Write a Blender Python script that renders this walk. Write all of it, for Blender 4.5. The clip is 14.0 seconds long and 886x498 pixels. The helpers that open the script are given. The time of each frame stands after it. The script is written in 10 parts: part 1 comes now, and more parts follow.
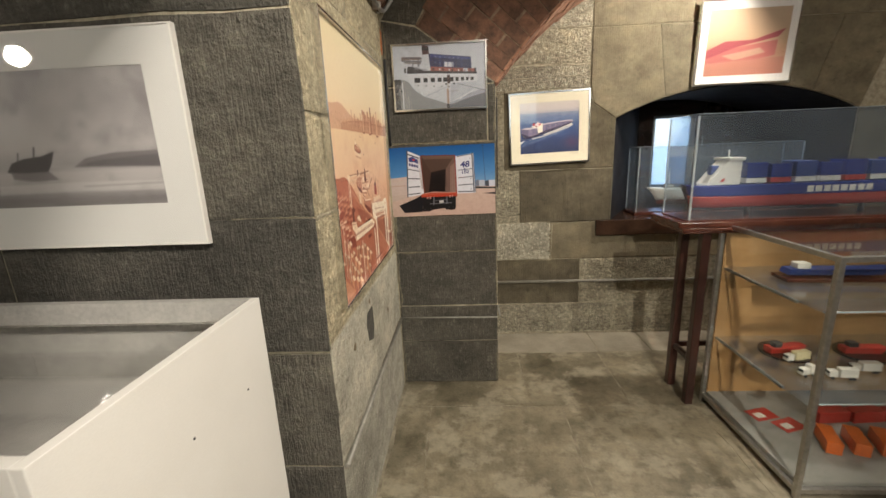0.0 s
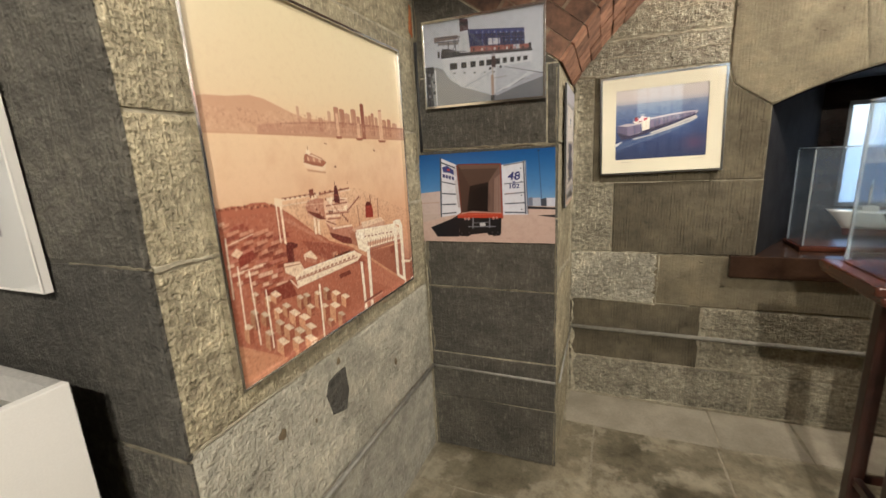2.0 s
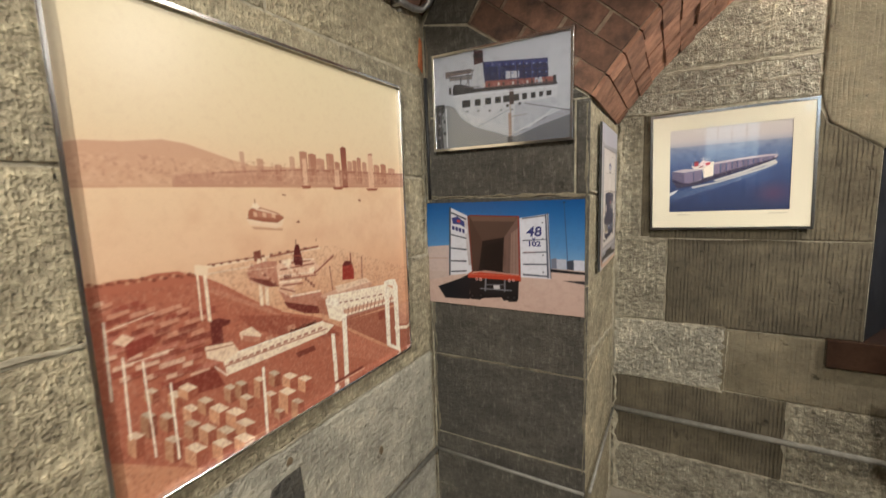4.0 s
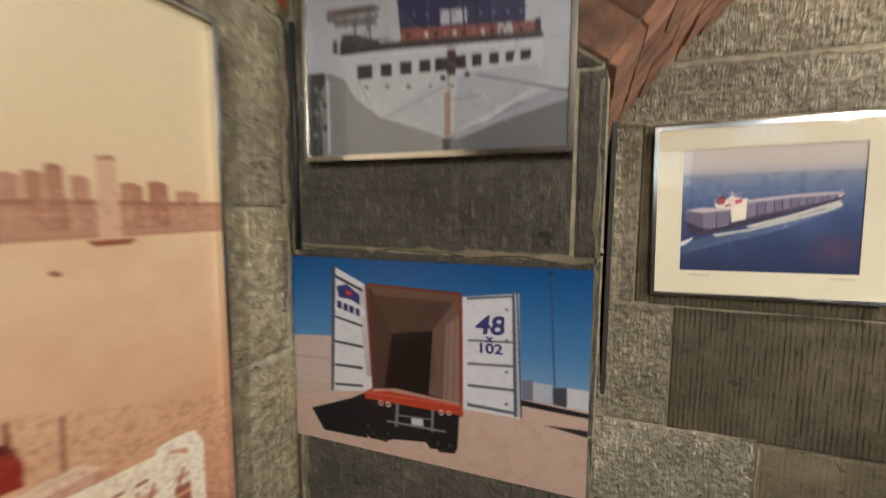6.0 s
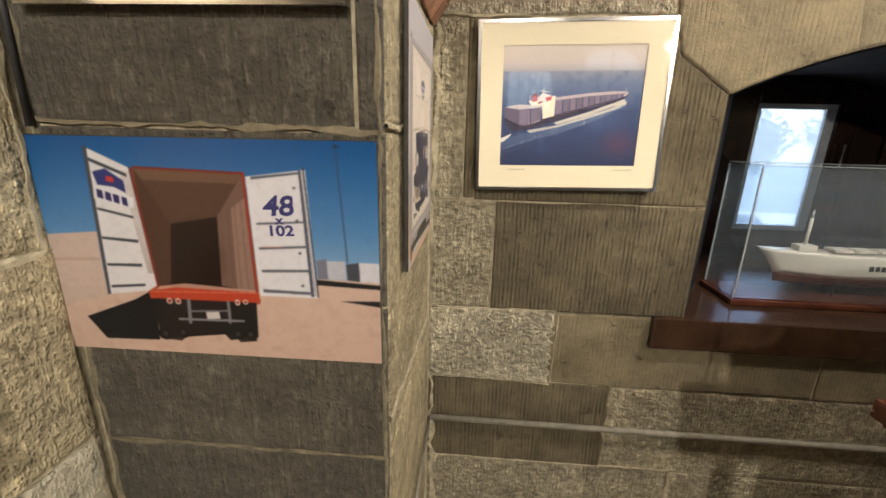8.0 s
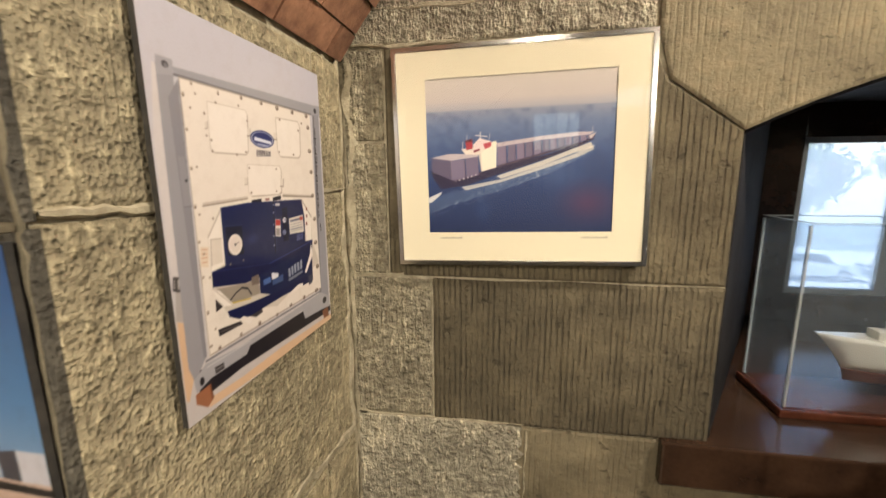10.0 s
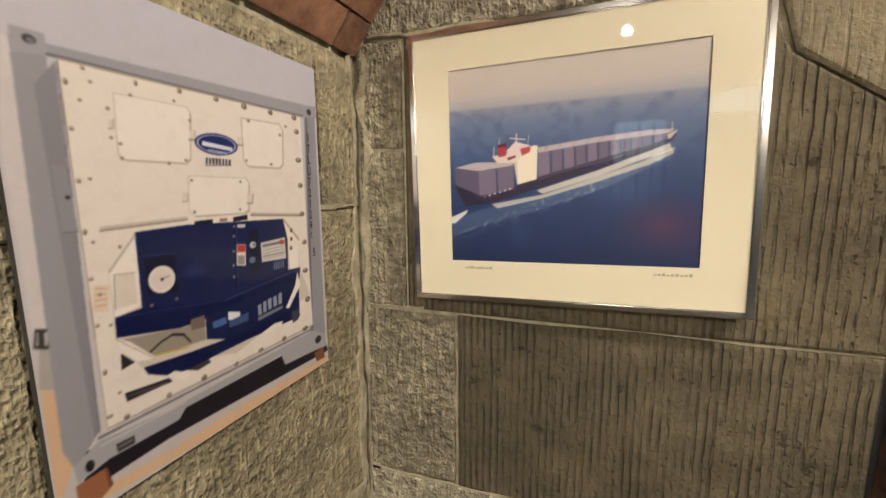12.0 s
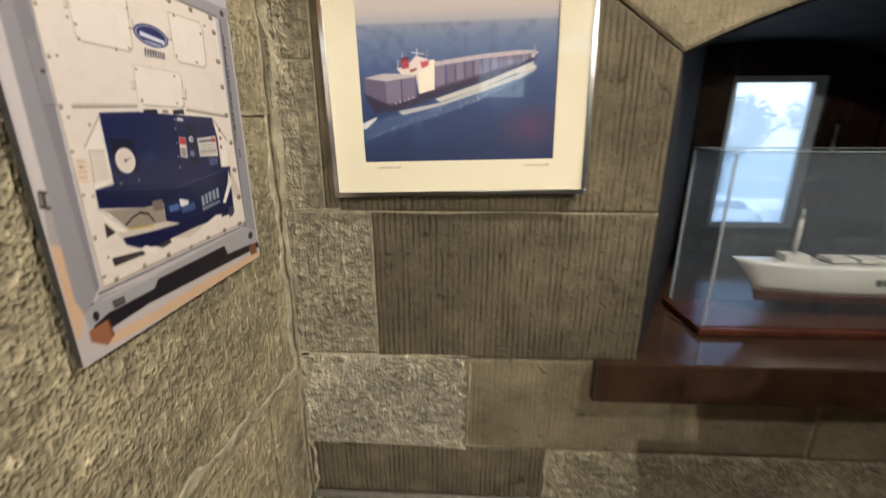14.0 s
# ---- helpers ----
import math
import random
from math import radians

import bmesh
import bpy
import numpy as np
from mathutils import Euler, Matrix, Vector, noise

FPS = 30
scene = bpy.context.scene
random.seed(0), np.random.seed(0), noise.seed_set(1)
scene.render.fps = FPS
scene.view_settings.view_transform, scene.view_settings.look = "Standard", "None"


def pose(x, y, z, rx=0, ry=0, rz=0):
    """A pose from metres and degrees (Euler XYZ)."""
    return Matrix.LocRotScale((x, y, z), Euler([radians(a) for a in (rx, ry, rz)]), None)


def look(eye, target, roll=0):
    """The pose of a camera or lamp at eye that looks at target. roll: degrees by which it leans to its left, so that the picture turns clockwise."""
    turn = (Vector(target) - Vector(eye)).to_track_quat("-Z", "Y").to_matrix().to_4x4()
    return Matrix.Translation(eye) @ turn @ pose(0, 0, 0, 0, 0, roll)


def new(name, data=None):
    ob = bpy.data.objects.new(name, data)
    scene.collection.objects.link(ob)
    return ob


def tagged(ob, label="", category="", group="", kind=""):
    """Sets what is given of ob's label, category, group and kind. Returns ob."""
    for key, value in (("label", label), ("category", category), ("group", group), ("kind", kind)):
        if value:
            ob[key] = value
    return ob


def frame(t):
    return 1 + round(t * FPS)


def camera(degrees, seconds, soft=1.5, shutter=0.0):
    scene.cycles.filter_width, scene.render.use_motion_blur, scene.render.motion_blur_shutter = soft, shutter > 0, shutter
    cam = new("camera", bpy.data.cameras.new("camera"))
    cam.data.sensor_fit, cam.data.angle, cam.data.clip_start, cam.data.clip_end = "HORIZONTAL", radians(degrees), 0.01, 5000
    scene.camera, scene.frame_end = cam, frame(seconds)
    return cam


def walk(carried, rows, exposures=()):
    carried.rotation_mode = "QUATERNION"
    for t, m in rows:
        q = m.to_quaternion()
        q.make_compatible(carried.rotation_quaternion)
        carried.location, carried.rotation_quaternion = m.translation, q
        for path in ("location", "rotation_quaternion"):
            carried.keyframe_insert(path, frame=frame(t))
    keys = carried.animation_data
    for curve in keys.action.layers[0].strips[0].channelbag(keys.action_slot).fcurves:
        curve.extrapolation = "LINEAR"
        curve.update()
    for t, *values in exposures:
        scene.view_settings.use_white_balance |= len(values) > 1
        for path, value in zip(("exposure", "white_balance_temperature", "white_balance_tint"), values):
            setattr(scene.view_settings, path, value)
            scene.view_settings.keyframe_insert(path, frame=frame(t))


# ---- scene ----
cam = camera(94.3, 14.0, 1.5, 0.4)
METRES, EYE, TILT, LEAN, TURN = 3.5, 1.52, 0.0, 0.0, 3.4
ROWS = [
    (0.0, 0.0, 0.0, 0.0, -0.57, -13.67, 2.33),
    (0.5, 0.0262, 0.0481, 0.0015, 3.59, -13.18, 3.03),
    (1.0, 0.0724, 0.0965, -0.0006, 9.88, -13.41, 3.4),
    (1.5, 0.1114, 0.1375, 0.0018, 14.16, -13.33, 3.16),
    (2.0, 0.1175, 0.1843, 0.0017, 17.77, -12.69, 2.87),
    (4.5, 0.1306, 0.3257, 0.0231, 25.59, -3.39, 0.74),
    (5.0, 0.0978, 0.3602, 0.0336, 23.11, 0.18, -0.59),
    (5.5, 0.0885, 0.4077, 0.039, 21.76, 2.53, -1.4),
    (6.0, 0.0805, 0.4933, 0.0352, 17.18, -5.82, -0.32),
    (6.5, 0.0709, 0.5452, 0.0187, 13.79, -12.08, 0.3),
    (7.0, 0.0746, 0.5491, 0.0114, 10.03, -15.49, 0.04),
    (7.5, 0.1036, 0.5362, 0.0118, 4.15, -16.06, -0.93),
    (8.0, 0.126, 0.502, 0.0113, 0.98, -16.0, -1.4),
    (8.5, 0.1519, 0.4998, 0.0115, 0.67, -15.08, -1.24),
    (9.0, 0.2022, 0.5424, 0.0157, 3.92, -12.76, -0.08),
    (11.5, 0.2351, 0.6666, 0.0248, 15.79, -8.19, 0.53),
    (12.0, 0.2343, 0.6716, 0.023, 16.84, -8.55, 0.4),
    (12.5, 0.233, 0.6763, 0.0212, 16.55, -9.27, 0.38),
    (13.0, 0.2311, 0.6762, 0.0188, 15.01, -10.41, 0.24),
    (13.5, 0.2312, 0.6635, 0.0155, 8.57, -13.07, -0.02),
    (14.0, 0.2206, 0.6173, 0.0057, -0.6, -16.82, 0.04),
]
EDGES = [(2.2, look((0.372, 0.730, 1.527), (-0.394, 2.528, 1.103), -2.7)), (4.3, look((0.435, 1.103, 1.588), (-0.542, 2.838, 1.400), -1.3)),
         (9.2, look((0.591, 1.987, 1.581), (0.379, 3.929, 1.155), -0.3)), (11.3, look((0.696, 2.373, 1.614), (0.051, 4.245, 1.332), -0.5))]
walk(cam, sorted(EDGES + [(t, pose(0, 0, EYE, TILT, LEAN, TURN) @ pose(METRES * x, METRES * y, METRES * z, 90 + pitch, roll, yaw)) for t, x, y, z, yaw, pitch, roll in ROWS], key=lambda row: row[0]),
     [(0.0, 1.53, 6250, 10), (2.0, 1.47, 6150, 10), (4.5, 1.27, 5850, 10), (5.0, 1.10, 5800, 10), (5.5, 1.06, 5850, 10), (6.5, 1.3, 6200, 10), (7.0, 1.55, 6200, 10), (7.5, 1.55, 6500, 10), (8.5, 1.58, 6700, 11), (9.0, 1.65, 7000, 11), (11.5, 1.2, 6600, 11), (13.0, 1.15, 6600, 11), (14.0, 1.4, 6250, 9)])

# ---- world, lamps ----
world = bpy.data.worlds.new("world")
scene.world = world
world.use_nodes = True
wn = world.node_tree.nodes
sky = wn.new("ShaderNodeTexSky")
sky.sky_type, sky.sun_disc = "NISHITA", False
sky.sun_elevation, sky.sun_rotation = radians(50), radians(-60)
wn["Background"].inputs["Strength"].default_value = 0.15
world.node_tree.links.new(sky.outputs[0], wn["Background"].inputs["Color"])
sun = new("sun", bpy.data.lights.new("sun", "SUN"))
sun.data.energy, sun.data.angle, sun.data.color = 5.0, radians(0.5), (1.0, 0.95, 0.88)
sun.matrix_world = look((0, 0, 0), (math.sin(radians(60)), 0.0, -math.tan(radians(50))))


def lamp(name, eye, target, watts, spot=None, size=0.1, color=(1.0, 0.89, 0.73)):
    """A warm ceiling lamp with a round lens; also serves the added fill."""
    kind = "SPOT" if spot else "AREA"
    ob = new(name, bpy.data.lights.new(name, kind))
    ob.data.energy, ob.data.color = watts, color
    if spot:
        ob.data.spot_size, ob.data.spot_blend, ob.data.shadow_soft_size = radians(spot), 0.35, size
    else:
        ob.data.shape, ob.data.size = "DISK", size
    ob.matrix_world = look(eye, target)
    return ob


# three lamps known from glare and reflections; the last is an added, unseen fill
LAMPS = [((1.75, 2.50, 2.62), (0.45, 2.85, 1.2), 48, 165), ((3.37, -2.92, 2.95), (0.6, 1.6, 1.0), 140, 110), ((-2.35, 0.04, 2.09), (-1.0, 1.1, 1.2), 7, 130), ((0.9, -0.9, 3.15), (-0.08, 2.3, 0.25), 150, 54)]
for eye, aim, watts, spread in LAMPS:
    lamp("spot_and_fill_light", eye, aim, watts, spread, 0.05)

# ---- materials ----


def material(name, rough=0.7, metal=0.0, color=(0.5, 0.5, 0.5), **extra):
    m = bpy.data.materials.new(name)
    m.use_nodes = True
    b = m.node_tree.nodes["Principled BSDF"]
    b.inputs["Base Color"].default_value = (*color, 1)
    b.inputs["Roughness"].default_value, b.inputs["Metallic"].default_value = rough, metal
    for key, value in extra.items():
        b.inputs[key.replace("_", " ")].default_value = value
    return m


def nd(m, kind, **values):
    n = m.node_tree.nodes.new("ShaderNode" + kind)
    for key, value in values.items():
        if key in n.inputs:
            n.inputs[key].default_value = value
    return n


def ln(m, a, b):
    m.node_tree.links.new(a, b)


def coords(m, scale=(1, 1, 1), turn=(0, 0, 0)):
    """World places, scaled."""
    g = nd(m, "NewGeometry")
    p = nd(m, "Mapping")
    p.inputs["Scale"].default_value = scale
    p.inputs["Rotation"].default_value = turn
    ln(m, g.outputs["Position"], p.inputs["Vector"])
    return p.outputs["Vector"]


def ramp(m, fac, stops):
    r = nd(m, "ValToRGB")
    e = r.color_ramp.elements
    while len(e) < len(stops):
        e.new(0.5)
    for s, (at, c) in zip(e, stops):
        s.position, s.color = at, (*c, 1)
    ln(m, fac, r.inputs["Fac"])
    return r.outputs["Color"]


def mix(m, a, b, fac, mode="MIX"):
    x = nd(m, "Mix")
    x.data_type, x.blend_type = "RGBA", mode
    for sock, value in ((x.inputs[0], fac), (x.inputs[6], a), (x.inputs[7], b)):
        if isinstance(value, bpy.types.NodeSocket):
            ln(m, value, sock)
        elif isinstance(value, (int, float)):
            sock.default_value = value
        else:
            sock.default_value = (*value, 1)
    return x.outputs[2]


def noise_tex(m, vec, scale, detail=6, rough=0.6):
    n = nd(m, "TexNoise", Scale=scale, Detail=detail, Roughness=rough)
    ln(m, vec, n.inputs["Vector"])
    return n.outputs["Fac"]


def bump(m, height, strength, distance, before=None):
    b = nd(m, "Bump", Strength=strength, Distance=distance)
    ln(m, height, b.inputs["Height"])
    if before:
        ln(m, before, b.inputs["Normal"])
    return b.outputs["Normal"]


def math_node(m, op, a, b=0.5):
    n = nd(m, "Math")
    n.operation = op
    for sock, value in zip(n.inputs, (a, b)):
        if isinstance(value, bpy.types.NodeSocket):
            ln(m, value, sock)
        else:
            sock.default_value = value
    return n.outputs[0]


def stone_material(name, dark, light, groove, peck, along="x", spacing=0.0072, fleck=0.5):
    """Tooled sandstone: grain, stains, upright comb strokes and peck marks."""
    m = material(name, 0.88)
    b = m.node_tree.nodes["Principled BSDF"]
    p = coords(m)
    big, mid, fine = noise_tex(m, p, 2.0, 5), noise_tex(m, p, 16, 6, 0.65), noise_tex(m, p, 150, 4, 0.7)
    strokes = noise_tex(m, coords(m, (1, 1, 0.34)), 84, 4, 0.62)
    lumps = noise_tex(m, coords(m, (1, 1, 1.6)), 38, 3, 0.55)
    # narrow comb strokes that come and go on a flat face
    wave = nd(m, "TexWave", Scale=0.314 / spacing / 2.0, Distortion=1.7, Detail=5.0)
    wave.inputs["Detail Scale"].default_value = 1.4
    wave.wave_type, wave.bands_direction = "BANDS", {"x": "X", "y": "Y"}[along]
    ln(m, coords(m, (1, 1, 0.5)), wave.inputs["Vector"])
    cut = ramp(m, wave.outputs["Fac"], [(0.02, (0, 0, 0)), (0.38, (1, 1, 1))])
    here = ramp(m, noise_tex(m, coords(m, (1, 1, 0.3)), 34, 5, 0.65), [(0.40, (0, 0, 0)), (0.60, (1, 1, 1))])
    comb = math_node(m, "MAXIMUM", cut, here)
    vor = nd(m, "TexVoronoi", Scale=140.0)
    ln(m, coords(m, (1, 1, 0.7)), vor.inputs["Vector"])
    pits = math_node(m, "MINIMUM", vor.outputs["Distance"], 0.5)
    holes = nd(m, "TexVoronoi", Scale=46.0)
    ln(m, p, holes.inputs["Vector"])
    hole = ramp(m, holes.outputs["Distance"], [(0.04, (0, 0, 0)), (0.12, (1, 1, 1))])
    h = math_node(m, "ADD", math_node(m, "MULTIPLY", comb, 0.75 * groove), math_node(m, "MULTIPLY", pits, 1.0 * peck))
    h = math_node(m, "ADD", h, math_node(m, "MULTIPLY", strokes, 1.35 * peck))
    h = math_node(m, "ADD", h, math_node(m, "MULTIPLY", lumps, 1.5 * peck))
    h = math_node(m, "ADD", h, math_node(m, "MULTIPLY", mid, 0.8))
    h = math_node(m, "ADD", h, math_node(m, "MULTIPLY", hole, 0.25))
    # sparse spalled chips with ragged edges
    chip = ramp(m, noise_tex(m, coords(m, (1, 1, 1.3)), 24, 8, 0.68), [(0.31, (0, 0, 0)), (0.385, (1, 1, 1))])
    h = math_node(m, "ADD", h, math_node(m, "MULTIPLY", chip, 0.35))
    n = bump(m, h, 1.0, 0.010)
    ln(m, bump(m, fine, 0.6, 0.002, n), b.inputs["Normal"])
    c = ramp(m, mid, [(0.28, dark), (0.72, light)])
    c = mix(m, c, [v * 0.55 for v in dark], ramp(m, big, [(0.45, (0, 0, 0)), (0.78, (0.75, 0.75, 0.75))]))
    # relief shading put into the colour: raised strokes lighter; pits, cuts and chips darker
    c = mix(m, c, [min(1, v * 1.9) for v in light], ramp(m, strokes, [(0.54, (0, 0, 0)), (0.74, (fleck, fleck, fleck))]))
    c = mix(m, c, [v * 0.45 for v in dark], ramp(m, fine, [(0.26, (0.7, 0.7, 0.7)), (0.42, (0, 0, 0))]))
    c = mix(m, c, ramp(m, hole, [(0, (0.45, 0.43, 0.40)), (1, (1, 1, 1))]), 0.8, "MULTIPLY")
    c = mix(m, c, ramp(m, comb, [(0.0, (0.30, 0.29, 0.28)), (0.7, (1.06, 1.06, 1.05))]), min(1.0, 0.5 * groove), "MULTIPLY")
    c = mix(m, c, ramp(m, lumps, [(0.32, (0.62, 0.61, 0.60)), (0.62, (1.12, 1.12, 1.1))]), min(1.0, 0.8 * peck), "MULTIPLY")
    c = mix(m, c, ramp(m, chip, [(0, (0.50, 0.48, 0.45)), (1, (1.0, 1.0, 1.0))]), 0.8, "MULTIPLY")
    c = mix(m, c, ramp(m, noise_tex(m, coords(m, (1, 1, 1.4)), 6.5, 7, 0.68), [(0.33, (0.66, 0.65, 0.64)), (0.5, (1, 1, 1)), (0.68, (1.34, 1.32, 1.27))]), 0.8, "MULTIPLY")
    rand = nd(m, "ObjectInfo").outputs["Random"]
    c = mix(m, c, ramp(m, rand, [(0, (0.84, 0.84, 0.84)), (1, (1.14, 1.12, 1.07))]), 1.0, "MULTIPLY")
    ln(m, c, b.inputs["Base Color"])
    return m


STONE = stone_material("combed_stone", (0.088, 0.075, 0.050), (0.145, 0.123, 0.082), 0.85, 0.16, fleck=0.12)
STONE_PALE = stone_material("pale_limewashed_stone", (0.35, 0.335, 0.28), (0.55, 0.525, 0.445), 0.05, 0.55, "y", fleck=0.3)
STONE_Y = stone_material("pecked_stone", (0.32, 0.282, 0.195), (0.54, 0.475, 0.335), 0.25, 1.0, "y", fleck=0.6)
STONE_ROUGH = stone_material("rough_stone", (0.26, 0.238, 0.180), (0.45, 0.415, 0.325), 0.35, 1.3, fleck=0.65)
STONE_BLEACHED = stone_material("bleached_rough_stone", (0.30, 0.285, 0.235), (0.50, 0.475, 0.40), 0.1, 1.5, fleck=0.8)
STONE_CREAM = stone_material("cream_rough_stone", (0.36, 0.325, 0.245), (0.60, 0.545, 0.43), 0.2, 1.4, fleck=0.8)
# darker than the other stone: the south faces' shade put into its colour
STONE_DARK_SHADED = stone_material("dark_shaded_stone", (0.072, 0.068, 0.058), (0.128, 0.120, 0.103), 0.35, 0.7, fleck=0.5)
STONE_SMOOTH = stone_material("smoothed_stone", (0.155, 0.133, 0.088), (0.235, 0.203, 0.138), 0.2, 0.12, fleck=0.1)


def mottled(name, dark, light, rough=0.8, scale=12.0, relief=0.002, metal=0.0, fine=90.0, per_object=0.0, grain=0.7, **extra):
    m = material(name, rough, metal, **extra)
    b = m.node_tree.nodes["Principled BSDF"]
    p = coords(m)
    a, f = noise_tex(m, p, scale, 6), noise_tex(m, p, fine, 4)
    c = ramp(m, a, [(0.32, dark), (0.68, light)])
    c = mix(m, c, ramp(m, f, [(0.3, (0.78, 0.78, 0.78)), (0.7, (1.12, 1.12, 1.12))]), grain, "MULTIPLY")
    if per_object:
        lo, hi = 1 - per_object, 1 + per_object
        c = mix(m, c, ramp(m, nd(m, "ObjectInfo").outputs["Random"], [(0, (lo, lo, lo)), (1, (hi, hi, hi))]), 1.0, "MULTIPLY")
    ln(m, c, b.inputs["Base Color"])
    if relief:
        ln(m, bump(m, math_node(m, "ADD", a, math_node(m, "MULTIPLY", f, 0.4)), 0.8, relief), b.inputs["Normal"])
    return m


MORTAR = mottled("lime_mortar", (0.27, 0.24, 0.17), (0.50, 0.45, 0.335), 0.9, 30, 0.008)
EARTH_MORTAR = mottled("earth_mortar", (0.12, 0.105, 0.072), (0.25, 0.22, 0.155), 0.9, 24, 0.006)
BRICK = mottled("red_brick", (0.06, 0.034, 0.024), (0.225, 0.115, 0.072), 0.85, 14, 0.006, per_object=0.35)
# more orange brick, also lightened: the lamplit soffit is put into its colour
BRICK_ORANGE_LIT = mottled("lit_orange_brick", (0.17, 0.08, 0.05), (0.46, 0.235, 0.145), 0.85, 14, 0.006, per_object=0.25)
BRICK_JOINT = mottled("brick_mortar", (0.12, 0.08, 0.055), (0.30, 0.22, 0.15), 0.9, 20, 0.004)
FLOOR = mottled("worn_flagstone", (0.085, 0.074, 0.048), (0.28, 0.245, 0.172), 0.45, 2.4, 0.006, per_object=0.14)
# worn pale patches with broken edges, and dark spots
base_ = FLOOR.node_tree.nodes["Principled BSDF"].inputs["Base Color"]
worn = ramp(FLOOR, noise_tex(FLOOR, coords(FLOOR), 3.6, 9, 0.66), [(0.50, (0, 0, 0)), (0.57, (0.55, 0.55, 0.55))])
tint = mix(FLOOR, base_.links[0].from_socket, (0.37, 0.335, 0.25), worn)
tint = mix(FLOOR, tint, ramp(FLOOR, noise_tex(FLOOR, coords(FLOOR), 17, 7, 0.7), [(0.34, (0.6, 0.58, 0.54)), (0.5, (1, 1, 1)), (0.68, (1.2, 1.18, 1.14))]), 0.8, "MULTIPLY")
ln(FLOOR, tint, base_)
FLOOR_PALE = mottled("pale_flagstone", (0.24, 0.215, 0.165), (0.40, 0.36, 0.285), 0.55, 4, 0.004, per_object=0.1)
FLOOR_JOINT = mottled("floor_mortar", (0.16, 0.14, 0.10), (0.36, 0.32, 0.24), 0.8, 9, 0.002)
PLASTER = mottled("old_plaster", (0.36, 0.33, 0.27), (0.45, 0.42, 0.35), 0.85, 3, 0.002)
NICHE_BLACK = mottled("black_reveal", (0.012, 0.012, 0.014), (0.025, 0.025, 0.028), 0.8, 9, 0.003, Specular_IOR_Level=0.12)
SILVER = material("polished_aluminium", 0.16, 1.0, (0.80, 0.79, 0.77))
STEEL = mottled("brushed_aluminium", (0.42, 0.41, 0.39), (0.55, 0.54, 0.51), 0.35, 40, 0.0003, 1.0)
ZINC = mottled("galvanised_conduit", (0.40, 0.40, 0.39), (0.58, 0.57, 0.55), 0.38, 30, 0.0004, 0.9)
PIPE = mottled("painted_pipe", (0.20, 0.19, 0.165), (0.29, 0.28, 0.24), 0.5, 30, 0.0006)
MAT_CARD = mottled("cream_mount", (0.76, 0.705, 0.545), (0.78, 0.725, 0.565), 0.8, 5, 0.0, fine=400.0, grain=0.2)
WHITE_CARD = mottled("white_mount", (0.69, 0.685, 0.66), (0.72, 0.715, 0.69), 0.75, 4, 0.0, fine=400.0, grain=0.2)
WHITE = mottled("white_paint", (0.74, 0.72, 0.675), (0.78, 0.76, 0.72), 0.45, 4, 0.0003, fine=300.0, grain=0.2)
BOARD_EDGE = mottled("dark_board_edge", (0.02, 0.02, 0.02), (0.05, 0.045, 0.04), 0.7, 40, 0.0005)
# darker copy of the mahogany, with the legs' shadow side in its colour
LEG_WOOD = mottled("shaded_mahogany", (0.022, 0.009, 0.007), (0.05, 0.019, 0.013), 0.28, 8, 0.0006)
MAHOGANY = mottled("varnished_mahogany", (0.05, 0.016, 0.010), (0.115, 0.038, 0.022), 0.22, 8, 0.0006)
DARK_WOOD = mottled("dark_varnished_wood", (0.012, 0.007, 0.006), (0.028, 0.015, 0.011), 0.14, 7, 0.0008)
SILL_WOOD = mottled("brown_varnished_sill", (0.024, 0.013, 0.009), (0.06, 0.033, 0.021), 0.16, 7, 0.0008)
# white deck greyed: the dimness inside the showcase is put into its colour
CASE_DECK = mottled("shaded_white_deck", (0.22, 0.215, 0.20), (0.30, 0.29, 0.27), 0.5, 8, 0.0003)
PLYWOOD = mottled("orange_plywood", (0.30, 0.165, 0.06), (0.42, 0.245, 0.10), 0.6, 6, 0.0005)
GREY_DECK = mottled("grey_case_lining", (0.38, 0.37, 0.35), (0.46, 0.45, 0.42), 0.6, 8, 0.0003)
DARK_METAL = mottled("dark_iron", (0.015, 0.015, 0.016), (0.04, 0.04, 0.042), 0.5, 12, 0.001)
RUST_SPOT = mottled("brown_wall_stain", (0.13, 0.095, 0.055), (0.20, 0.155, 0.095), 0.9, 30, 0.002)
RUST = mottled("iron_orange_stain", (0.45, 0.14, 0.05), (0.58, 0.22, 0.09), 0.9, 30, 0.002)


def paint(name, color, rough=0.4):
    return mottled(name, [v * 0.88 for v in color], [min(1, v * 1.06) for v in color], rough, 25, 0.0002)


